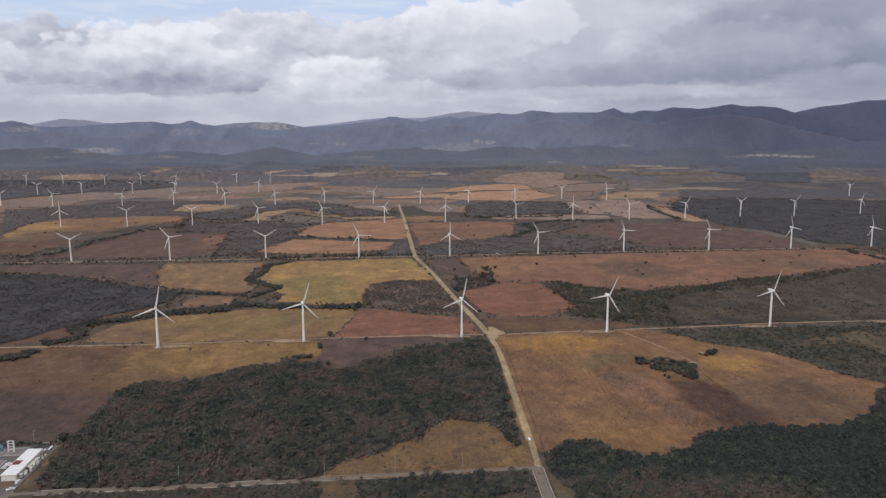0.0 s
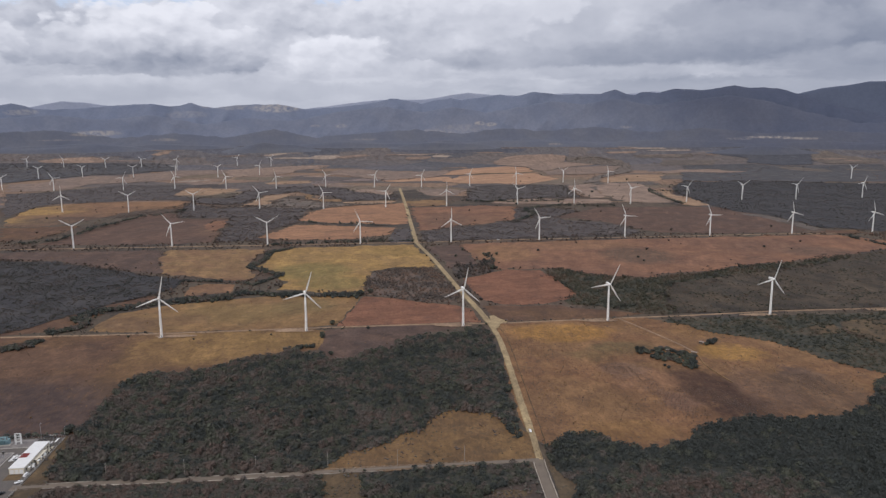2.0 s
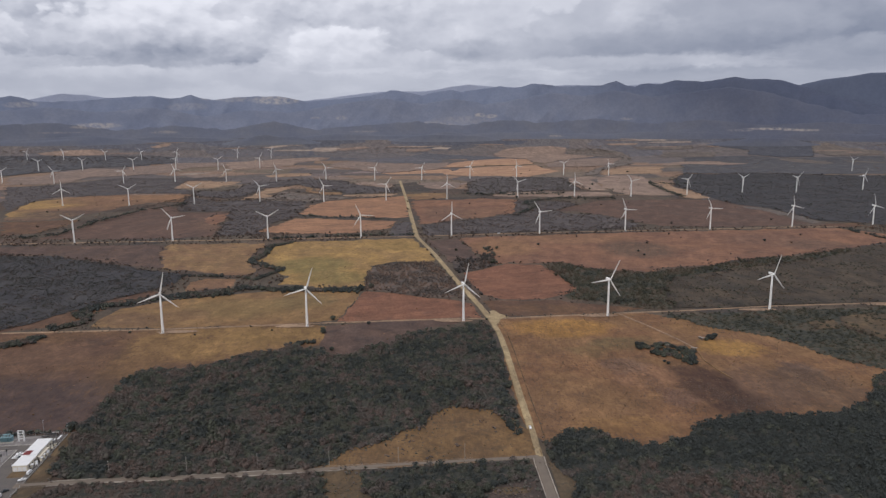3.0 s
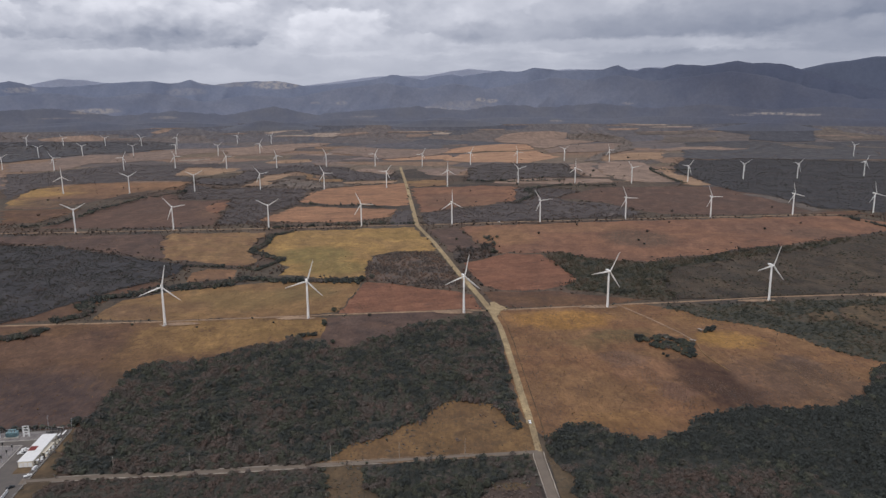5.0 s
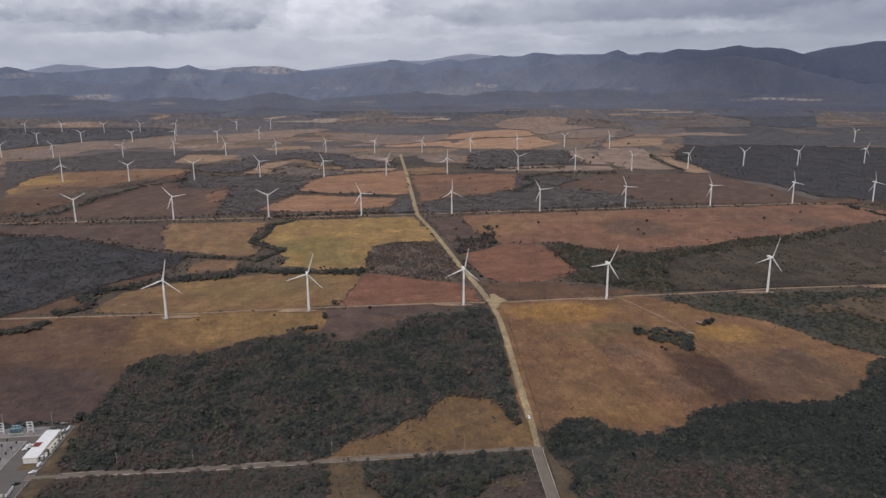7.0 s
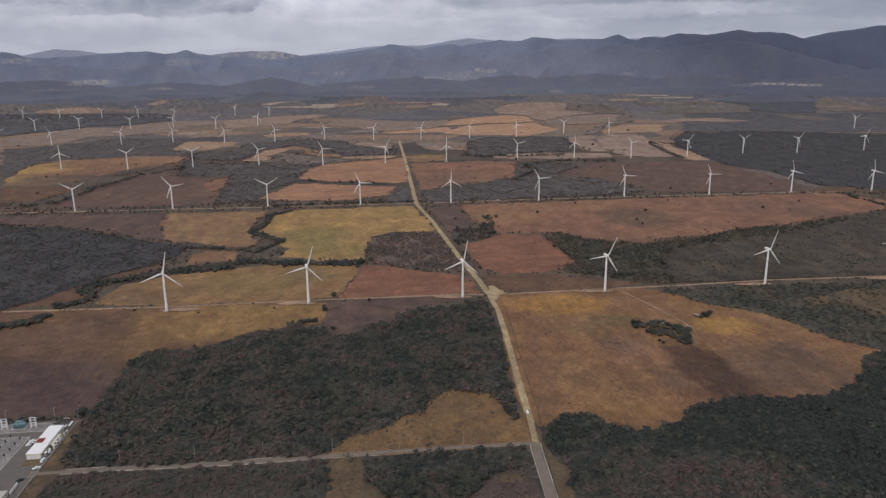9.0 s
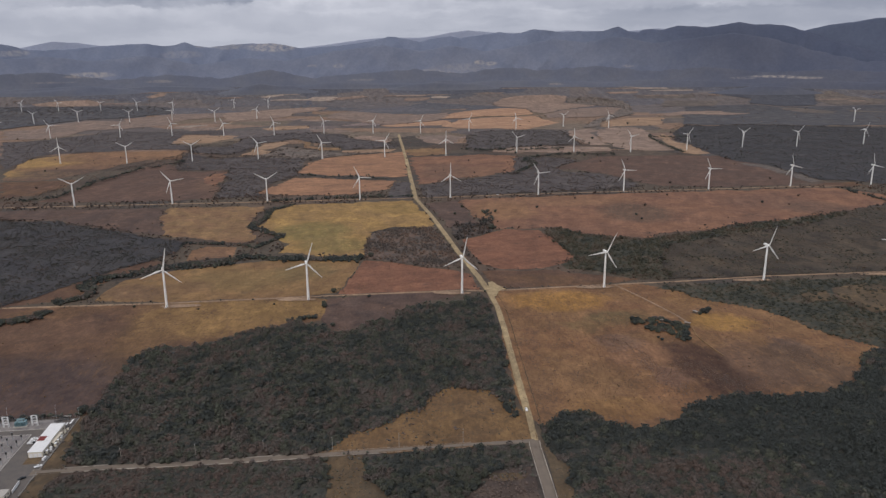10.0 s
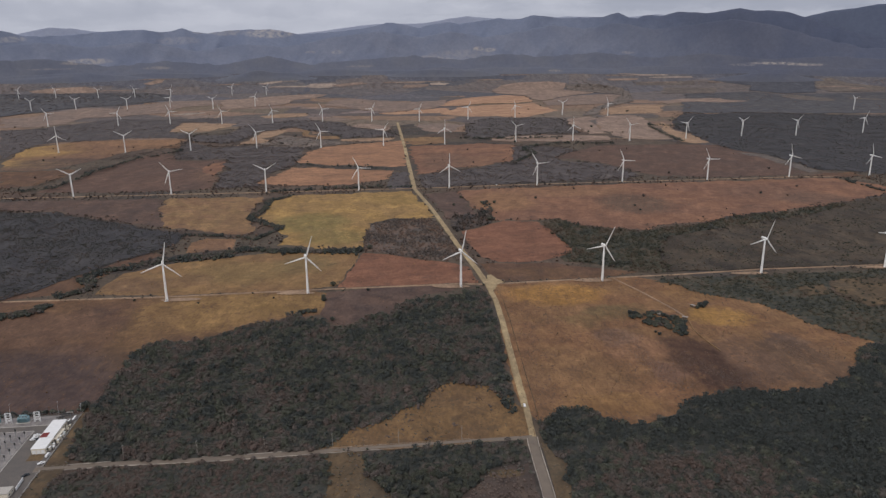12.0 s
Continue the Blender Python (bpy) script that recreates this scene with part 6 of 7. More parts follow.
stand("hedge", along([(-448, 787), (-430, 797), (-417, 812), (-441, 847), (-435, 879), (-395, 904), (-367, 928), (-296, 943), (-275, 982), (-223, 962), (-113, 958)], 3.4, 17, 31), MID_FORMS, (1.7, 3.6), (0.8, 1.2), "dark uneven hedge of shrubs and small trees", (0.25, 0.28), 31, "hedge")
stand("hedge", along([(-275, 1028), (-251, 1093), (-317, 1161), (-307, 1215), (-314, 1296), (-283, 1339)], 3.6, 13, 32), MID_FORMS, (1.7, 3.6), (0.8, 1.2), "dark uneven hedge of shrubs and small trees", (0.25, 0.28), 32, "hedge")
stand("hedge", along([(-481, 721), (-446, 733), (-443, 761)], 3.0, 16, 33), MID_FORMS, (1.7, 3.6), (0.8, 1.2), "dark uneven hedge of shrubs and small trees", (0.25, 0.28), 33, "hedge")
stand("hedge", along([(-391, 1039), (-390, 1061), (-299, 1043), (-275, 1028)], 4.5, 8, 34), MID_FORMS, (1.7, 3.6), (0.8, 1.2), "dark uneven hedge of shrubs and small trees", (0.25, 0.28), 34, "hedge")
stand("hedge", along([(-334, 1376), (-250, 1397), (-162, 1412), (-55, 1413)], 5, 10, 35), MID_FORMS, (1.7, 3.6), (0.8, 1.2), "dark uneven hedge of shrubs and small trees", (0.25, 0.28), 35, "hedge")
stand("hedge", along([(849, 2389), (693, 2401), (680, 2201), (680, 2018)], 7, 14, 36), FAR_FORMS, (3, 5.5), (0.8, 1.2), "dark uneven hedge of shrubs and small trees", (0.25, 0.28), 36, "hedge")
stand("hedge", along([(-332, 1682), (-240, 1642), (-108, 1619)], 6, 7, 37), FAR_FORMS, (3, 5.5), (0.8, 1.2), "dark uneven hedge of shrubs and small trees", (0.25, 0.28), 37, "hedge")
stand("hedge", along([(-839, 1392), (-776, 1421), (-778, 1621), (-756, 1789), (-689, 1922)], 7, 14, 38), FAR_FORMS, (3, 5.5), (0.8, 1.2), "dark uneven hedge of shrubs and small trees", (0.25, 0.28), 38, "hedge")
stand("hedge", along([(826, 1444), (839, 1336), (878, 1278)], 6, 12, 39), MID_FORMS, (1.7, 3.6), (0.8, 1.2), "dark uneven hedge of shrubs and small trees", (0.25, 0.28), 39, "hedge")
stand("hedge", along([(77, 1269), (86, 1219), (74, 1173), (86, 1138)], 6, 14, 40), MID_FORMS, (1.7, 3.6), (0.8, 1.2), "dark uneven hedge of shrubs and small trees", (0.25, 0.28), 40, "hedge")
stand("hedge", along([(160, 1656), (239, 1813), (223, 1924), (343, 2001), (483, 1992)], 8, 25, 42), FAR_FORMS, (3, 5.5), (0.8, 1.2), "dark uneven hedge of shrubs and small trees", (0.25, 0.28), 42, "hedge")
stand("hedge", along([(62, 2127), (193, 2090), (365, 2134)], 8, 22, 43), FAR_FORMS, (3, 5.5), (0.8, 1.2), "dark uneven hedge of shrubs and small trees", (0.25, 0.28), 43, "hedge")
stand("hedge", along([(250, 1046), (169, 920)], 6, 6, 44), MID_FORMS, (1.7, 3.6), (0.8, 1.2), "dark uneven hedge of shrubs and small trees", (0.25, 0.28), 44, "hedge")
stand("hedge", along([(-165, 722), (-151, 729), (-135, 732)], 2.6, 7.0, 49), MID_FORMS, (1.6, 2.8), (0.9, 1.2), "short row of trees beside the soil plot", (0.25, 0.25), 49, "hedge")
GROVE = [(216.7, 712.5), (226.9, 720.8), (240.3, 715.3), (250.7, 704.9), (252.4, 685.5), (248.1, 661.2), (241.6, 646.9), (236.8, 655.6), (231.9, 664.6), (222.3, 675.4), (210.8, 685.0)]
GROVE_EDGE = [(199.4, 714.7), (208.5, 719.6), (214.4, 712.6), (209.9, 702.7), (197.0, 703.1)]



# ---- wild scrub between the fields ----
OPEN.append([(-400, 370), (-255, 370), (-283, 525), (-400, 540)])  # the substation yard


def wild(name, low, high, gap, forms, size, tall, label, seed, tint=(0.55, 0.3), thin=0.5):
    rng = np.random.default_rng(seed)
    half = high * 0.66 + 120
    gx, gy = np.meshgrid(np.arange(-half, half, gap), np.arange(low, high, gap))
    px = (gx + rng.uniform(-0.5, 0.5, gx.shape) * gap).ravel()
    py = (gy + rng.uniform(-0.5, 0.5, gx.shape) * gap).ravel()
    keep = np.abs(px) < py * 0.66 + 90
    for poly in OPEN:
        keep &= ~inside(px, py, poly)
    for pts, width in LANES:
        for (x1, y1), (x2, y2) in zip(pts, pts[1:]):
            ux, uy = x2 - x1, y2 - y1
            s = np.clip(((px - x1) * ux + (py - y1) * uy) / (ux * ux + uy * uy), 0, 1)
            keep &= np.hypot(px - x1 - s * ux, py - y1 - s * uy) > width / 2 + size[1] * 0.7
    px, py = px[keep], py[keep]
    dense = np.array([noise.noise((x / (gap * 6), y / (gap * 6), seed)) for x, y in zip(px, py)])
    keep = rng.uniform(-0.5, 0.5, len(px)) < dense + 0.5 - thin
    stand(name, list(zip(px[keep], py[keep])), forms, size, tall, label, tint, seed, "shrubs", None, PALE_LEAVES if low > 1400 else GREY_LEAVES if low > 850 else LEAVES)


wild("scrub", 385, 900, 6.0, BUSH_FORMS, (0.8, 1.8), (0.7, 1.1), "low dry shrubs and grass tufts", 61, (0.7, 0.25), 0.45)
wild("scrub", 900, 1500, 8.0, BUSH_FORMS, (1.2, 2.8), (0.7, 1.1), "low dry shrubs between fields", 62, (0.8, 0.3), 0.4)
wild("scrub", 1500, 2700, 15.0, FAR_FORMS, (1.6, 3.6), (0.4, 0.6), "grey-green scrub thicket on the plain", 63, (0.65, 0.25), 0.5)
wild("scrub", 2700, 5200, 44.0, FAR_FORMS, (3.0, 7.0), (0.25, 0.4), "grey-green scrub far out on the plain", 64, (0.72, 0.2), 0.6)


scattered, edging = [], []
for k, poly in enumerate(OPEN):
    if 1380 < max(p[1] for p in poly) and min(p[1] for p in poly) < 3300 and k < FIELD_COUNT:
        scattered += spread(poly, 60.0, 600 + k, 0.86, 60.0)
        for (x1, y1), (x2, y2) in zip(poly, poly[1:] + poly[:1]):
            if noise.noise((x1 / 90, y1 / 90, 7.7)) > -0.1:
                edging += [p for p in along([(x1, y1), (x2, y2)], 8.0, 5.0, 700 + k) if noise.noise((p[0] / 60, p[1] / 60, 2.9)) > 0.28]
stand("scattered_tree", scattered, MID_FORMS, (1.4, 3.4), (0.8, 1.1), "small dark trees scattered over the far fields", (0.5, 0.3), 67, "trees", None, GREY_LEAVES)

stand("hedge", edging, BUSH_FORMS, (1.2, 2.6), (0.8, 1.1), "low uneven hedges round the far fields", (0.3, 0.3), 68, "hedge", None, PLAIN_LEAVES)

skirts = []
for k, poly in enumerate((WOOD_E, WOOD_H, WOOD_I, WOOD_J, WOOD_K, WOOD_L, WOOD_M, WOOD_N)):
    skirts += [p for p in along(poly + poly[:1], 11.0, 34.0, 800 + k) if abs(p[0]) < 0.64 * p[1] + 45 and noise.noise((p[0] / 45, p[1] / 45, 3.3)) > -0.08]
stand("forest_edge", skirts, FAR_FORMS, (1.6, 3.6), (0.7, 1.0), "loose shrubs and trees round the edges of the woods", (0.35, 0.3), 69, "trees", None, GREY_LEAVES)


def fringe():
    """Tufts and low shrubs that break up the edges of the nearer fields."""
    rng = np.random.default_rng(91)
    spots = []
    for poly in EDGED:
        for (x1, y1), (x2, y2) in zip(poly, poly[1:] + poly[:1]):
            n = int(math.hypot(x2 - x1, y2 - y1) / 2.6)
            for s in rng.uniform(0, 1, n):
                x, y = x1 + (x2 - x1) * s, y1 + (y2 - y1) * s
                if noise.noise((x / 22, y / 22, 4.4)) > (0.05 if y < 850 else 0.28) and y > 395 and abs(x - 60) > 9:
                    spots.append((x + rng.normal(0, 2.6), y + rng.normal(0, 2.6)))
    stand("edge_shrub", spots, TUFT_FORMS, (0.5, 1.5), (0.5, 1.0), "low shrubs and tufts along the field edges", (0.6, 0.3), 92, "shrubs")


fringe()


def tufts(poly, gap, size, seed, thin, label, tint, leaves=None):
    stand("grass_tuft", spread(poly, gap, seed, thin, 30.0), TUFT_FORMS, size, (0.5, 0.9), label, tint, seed, "grass", None, leaves)


tufts(OPEN[0], 6.5, (0.3, 0.8), 71, 0.6, "small dark tufts scattered over the golden pasture", (0.65, 0.25))
tufts(OPEN[0], 4.0, (0.3, 0.75), 73, 0.5, "golden dry grass clumps over the pasture", (0.45, 0.35), DRY_GRASS)
stand("grass_tuft", along([(172, 666), (190, 599), (206, 544)], 1.3, 26, 76) + along([(215, 611), (243, 575), (278, 542)], 1.4, 34, 77) + along([(325, 641), (332, 614), (336, 590)], 1.7, 30, 78), TUFT_FORMS, (0.25, 0.6), (0.4, 0.7), "dark brown tufts in slanting streaks over the pasture", (0.8, 0.3), 76, "grass", None, PALE_LEAVES)
tufts(OPEN[1], 4.6, (0.3, 0.8), 74, 0.5, "brown dry grass clumps over the pasture", (0.25, 0.3), DRY_GRASS)
tufts(CLEARING, 3.4, (0.3, 0.8), 75, 0.45, "ochre grass clumps over the clearing", (0.35, 0.35), DRY_GRASS)
for k in range(2, 9):
    tufts(OPEN[k], 8.5, (0.4, 1.0), 180 + k, 0.6, "dry grass clumps over a field", (0.25, 0.35), DRY_GRASS)
GRASS_GAP = [(-82, 452), (-56, 452), (-50, 424), (-30, 400), (-24, 388), (-76, 388), (-76, 420)]
tufts(GRASS_GAP, 2.0, (0.3, 0.8), 85, 0.45, "ochre grass clumps between the thickets", (0.2, 0.35), DRY_GRASS)
tufts(GRASS_GAP, 3.0, (0.4, 1.3), 86, 0.5, "dark dry tufts between the thickets", (0.5, 0.35), LEAVES)
tufts(CLEARING, 5.0, (0.4, 1.0), 72, 0.55, "dry tufts scattered over the clearing", (0.6, 0.3))


clumps = [(x + dx, y + dy) for k, (x, y) in enumerate([(-17.6, 519.8), (-28.8, 502.9), (-28.9, 479.0), (-38.6, 501.2), (-23.0, 496.4), (10.5, 489.6), (39.9, 518.7), (55.8, 518.4), (-63.6, 506.3), (-39.7, 475.0), (-11.0, 470.4), (28.5, 528.9), (-52.9, 523.4)])
          for dx, dy in [(6.5 * noise.noise((k * 3.1, j * 2.3, 1.0)), 9.0 * noise.noise((k * 1.7, j * 2.9, 5.0))) for j in range(7)]]
stand("shrub", clumps, TUFT_FORMS, (0.7, 1.7), (0.5, 0.9), "leafless grey shrubs in loose clumps over the clearing", (0.55, 0.35), 79, "shrubs", None, PLAIN_LEAVES)


# ---- single trees ----
def split_tree(seed):
    """Crown and trunk meshes of one tree of unit size."""
    v, t = crown_form(0, 260, seed, 0.66, False, 12, 0.84)
    crown = arrays_mesh("crown", v, t, LEAVES, np.full(len(v), 0.08 * (seed - 500)))
    bm = bmesh.new()
    turned(bm, [(0.085, -0.03), (0.06, 0.15), (0.05, 0.45), (0.035, 0.7)], 7)
    for k in range(4):
        limb = pose(0, 0, 0.38 + 0.05 * k, 42, 0, 90 * k + 20)
        turned(bm, [(0.03, 0), (0.02, 0.3), (0.008, 0.6)], 5, limb)
    return crown, mesh_of(bm, "trunk", BARK, True)


TREES = [split_tree(500 + i) for i in range(9)]


def tree(x, y, radius, tall, kind, label, group):
    root = new("tree")
    root.location, root.scale = lay(x, y), (radius, radius, radius * tall)
    root.rotation_euler = (0, 0, (x * 1.7 + y * 0.9) % 6.28)
    tagged(root, label, "tree", group)
    crown, trunk = TREES[kind % len(TREES)]
    for name, me in (("trunk", trunk), ("crown", crown)):
        new(name, me).parent = root


LONE = [(284, 736, 3.4), (292, 742, 3.0), (287, 734, 2.6), (279, 731, 2.2), (202, 717, 2.6), (206, 713, 3.0), (209, 709, 2.4), (211, 706, 1.8), (215, 666, 1.5), (217, 660, 1.7), (-113, 962, 4.5), (-100, 974, 4.0), (744, 2887, 4.0), (502, 2390, 4.0), (328, 2010, 3.7), (397, 1981, 3.7), (435, 1991, 3.1), (603, 1323, 2.5), (341, 1228, 2.2), (342, 1195, 1.9), (176, 1297, 2.5), (97, 1263, 2.8), (83, 1264, 3.1), (80, 1134, 5.0)]
LONE += [(-133, 766, 3.0), (-130, 819, 3.2), (-115, 707, 2.5), (-151, 714, 3.0), (-991, 1790, 2.5), (-135, 776, 2.6), (-350, 772, 1.6), (-274, 762, 1.1), (-192, 776, 1.3), (-86, 800, 2.0), (213, 2044, 3.7), (362, 2021, 3.7), (343, 2102, 3.1), (307, 2206, 3.7), (465, 2257, 3.1), (24, 1246, 2.5), (38, 1308, 2.5), (-280, 519, 3.0), (-288, 522, 4.0), (52, 518, 2.5)]
for i, (x, y, r) in enumerate(LONE):
    tree(x, y, r, 1.1, i % 4, "solitary dark green tree standing in an open field", "solitary field trees")
for i, (x, y) in enumerate(spread(GROVE, 5.0, 81, 0.05) + spread(GROVE_EDGE, 4.6, 82, 0.1)):
    if math.hypot(x - 232, y - 704) > 5.5:  # the shed stands in a gap
        tree(x, y, 1.9 + 1.7 * ((i * 7) % 5) / 5, 0.8, 3 + i % 4, "dense dark green tree of a small pasture grove", "grove in the golden pasture")
for i, (x, y) in enumerate(NEAR_TREES):
    tree(x, y, 1.7 + 1.3 * ((i * 7) % 9) / 9, 1.25, i * 4 + i // 7, "grey-green dry forest tree beside the service road", "trees beside the service road")


# ---- poles along the service road ----
def power_pole(x, y):
    root = new("power_pole")
    root.location = (x, y, 0)
    tagged(root, "slim grey concrete power pole with a crossarm", "pole", "poles along the service road")
    part("shaft", turned(bmesh.new(), [(0.17, -0.3), (0.15, 0.2), (0.09, 12.0)], 10), POLE, root, "", True)
    part("crossarm", box(bmesh.new(), 0, 0, 11.3, 0.14, 2.2, 0.16, None, 0.02), STEEL, root, "galvanised steel crossarm")
    for k in (-0.95, 0.0, 0.95):
        z = 11.46 if k else 12.0
        part("insulator", turned(bmesh.new(), [(0.05, z), (0.09, z + 0.06), (0.05, z + 0.12), (0.09, z + 0.18), (0.04, z + 0.26)], 8, Matrix.Translation((0, k, 0))),
             PORCELAIN, root, "brown porcelain insulator")
    part("brace", box(bmesh.new(), 0, 0.4, 10.75, 0.05, 0.05, 0.8, pose(0, 0, 0, 0)), STEEL, root)


for x, y in ((-225.7, 447.6), (-175, 452), (-128, 456.5), (-79.6, 460.6), (-32, 464.8), (14.5, 469.5)):
    power_pole(x, y)


# ---- vehicles ----
def shed(x, y, turn_to):
    root = new("shed")
    root.location, root.rotation_euler = (x, y, 0.1), (0, 0, radians(turn_to))
    tagged(root, "small open shed with a pale sheet roof", "shed", "pasture sheds")
    for sx in (-1.6, 1.6):
        for sy in (-2.6, 2.6):
            part("post", box(bmesh.new(), sx, sy, -0.1, 0.14, 0.14, 2.3), BARK, root)
    slope = bmesh.new()
    for k in range(8):
        box(slope, 0, -2.8 + 0.8 * k, 2.2, 4.2, 0.72, 0.07, pose(0, 0, 0, 0, 6))
    part("roof", slope, POLE, root, "pale ribbed sheet roof")
    part("back_wall", box(bmesh.new(), -1.6, 0, 0, 0.1, 5.2, 2.1), BARK, root, "weathered board wall")


shed(233, 711, 80)
shed(256, 702, 60)
shed(276, 736, 30)


def vehicle(x, y, turn_to, kind, mat, label, group=""):
    """A road car, pickup or van: body shell, cabin glass, wheels with rims, lights."""
    root = new({"car": "car", "pickup": "pickup_truck", "van": "van"}[kind])
    root.location, root.rotation_euler = (x, y, GROUND_AT.get((x, y), 0.15)), (0, 0, radians(turn_to))
    tagged(root, label, kind if kind != "pickup" else "pickup truck", group)
    long = {"car": 4.3, "pickup": 5.2, "van": 5.4}[kind]
    shell = bmesh.new()
    outline = {"car": [(-2.1, 0.35), (2.1, 0.35), (2.12, 0.75), (1.9, 0.92), (0.95, 1.0), (0.35, 1.45), (-1.1, 1.47), (-1.75, 1.0), (-2.12, 0.95)],
               "pickup": [(-2.6, 0.45), (2.6, 0.45), (2.6, 0.95), (2.4, 1.1), (1.3, 1.15), (0.75, 1.75), (-0.45, 1.77), (-0.6, 1.12), (-2.6, 1.12)],
               "van": [(-2.7, 0.4), (2.7, 0.4), (2.7, 1.0), (2.1, 1.25), (1.5, 2.05), (-2.6, 2.15), (-2.7, 1.2)]}[kind]
    sides = []
    for s in (-1, 1):
        sides.append([shell.verts.new((px, s * (0.88 - 0.16 * max(0, pz - 1.0)), pz)) for px, pz in outline])
    shell.faces.new(sides[0])
    shell.faces.new(sides[1][::-1])
    for i in range(len(outline)):
        j = (i + 1) % len(outline)
        shell.faces.new((sides[0][j], sides[0][i], sides[1][i], sides[1][j]))
    bmesh.ops.recalc_face_normals(shell, faces=shell.faces[:])
    bmesh.ops.bevel(shell, geom=shell.edges[:], offset=0.06, segments=1, affect="EDGES")
    body = part("body", shell, mat, root)
    top = {"car": (0.62, 1.22, 0.9), "pickup": (1.02, 1.47, 0.95), "van": (1.8, 1.65, 0.9)}[kind]
    part("windscreen", box(bmesh.new(), 0, 0, -0.25, 0.03, 1.3, 0.5, pose(top[0] + 0.05, 0, top[1] + 0.02, 0, -48)), GLASS, root, "dark glass windscreen")
    for s in (-1, 1):
        part("side_window", box(bmesh.new(), top[0] - 1.05, s * (0.87 - 0.16 * max(0, top[1] - 1.0)), top[1] - 0.2, 1.2, 0.03, 0.34), GLASS, root, "dark glass side window")
        part("headlight", box(bmesh.new(), long / 2 - 0.12, s * 0.62, 0.68, 0.12, 0.3, 0.16), STEEL, root, "clear headlight")
        part("tail_light", box(bmesh.new(), -long / 2 + 0.08, s * 0.66, 0.75, 0.08, 0.2, 0.2), MAROON, root, "red tail light")
        for wx in (-0.3 * long, 0.31 * long):
            wheel = part("wheel", turned(bmesh.new(), [(0.22, -0.1), (0.34, -0.09), (0.34, 0.09), (0.22, 0.1)], 14, pose(wx, s * 0.8, 0.34, 90)), BLACK, root)
            part("rim", turned(bmesh.new(), [(0.2, -0.115), (0.2, 0.115)], 12, pose(wx, s * 0.8, 0.34, 90)), STEEL, wheel, "grey wheel rim")
    return root


GROUND_AT = {(66.4, 518.0): 0.5, (113.0, 1423.0): 0.45}
vehicle(66.4, 518.0, 92, "pickup", CARPAINT, "white pickup truck driving along the pale dirt road")
vehicle(113.0, 1423.0, 5, "pickup", CARPAINT, "white pickup truck on the dirt track of the second row")


# ---- substation ----
LOT = pose(-292, 480, 0, 0, 0, 6.0)  # the yard's own axes: y runs along the fence


def lot(x, y):
    p = LOT @ Vector((x, y, 0))
    return p.x, p.y


def lot_root(name, x, y, turn_to, label, category, group=""):
    root = new(name)
    root.matrix_world = LOT @ pose(x, y, 0.16, 0, 0, turn_to)
    return tagged(root, label, category, group)


def lot_sheet(name, corners, mat, label, lift):
    bm = bmesh.new()
    bm.faces.new([bm.verts.new((*lot(*c), lift)) for c in corners])
    made = bmesh.ops.extrude_face_region(bm, geom=bm.faces[:])
    bmesh.ops.translate(bm, vec=(0, 0, -0.3), verts=[v for v in made["geom"] if isinstance(v, bmesh.types.BMVert)])
    bmesh.ops.recalc_face_normals(bm, faces=bm.faces[:])
    return tagged(part(name, bm, mat), label, "yard", kind="structure")


lot_sheet("pavement", [(-75, -95), (8.3, -95), (8.3, 33.5), (-75, 33.5)], YARD_ASPHALT, "dark grey paved substation yard", 0.10)
lot_sheet("gravel_yard", [(-72, -60), (-18, -60), (-18, 9.5), (-72, 9.5)], YARD, "pale gravel bed under the switchgear", 0.16)
lot_sheet("gravel_yard", [(-72, 18), (-8, 18), (-8, 32), (-72, 32)], YARD, "pale gravel bed behind the road", 0.16)
for low, high in (((-18.4, -60), (-17.9, 9.5)), ((-72, 9.5), (-17.9, 10)), ((-72, 17.5), (-8, 18)), ((-8.4, 18), (-7.9, 32))):
    lot_sheet("kerb", [low, (high[0], low[1]), high, (low[0], high[1])], CONCRETE, "pale concrete kerb", 0.32)


def boundary_wall():
    wall = lot_root("boundary_wall", 8.7, -2.6, 0, "low pale concrete wall along the yard edge", "wall")
    for k in range(16):
        y = -92 + 8.1 * k
        if not -48.5 < y < -38:
            part("panel", box(bmesh.new(), 0, y, -0.1, 0.4, 8.0, 0.75, None, 0.03), POLE, wall)
            part("coping", box(bmesh.new(), 0, y, 0.65, 0.5, 8.0, 0.1, None, 0.02), POLE, wall, "weathered grey coping")


boundary_wall()


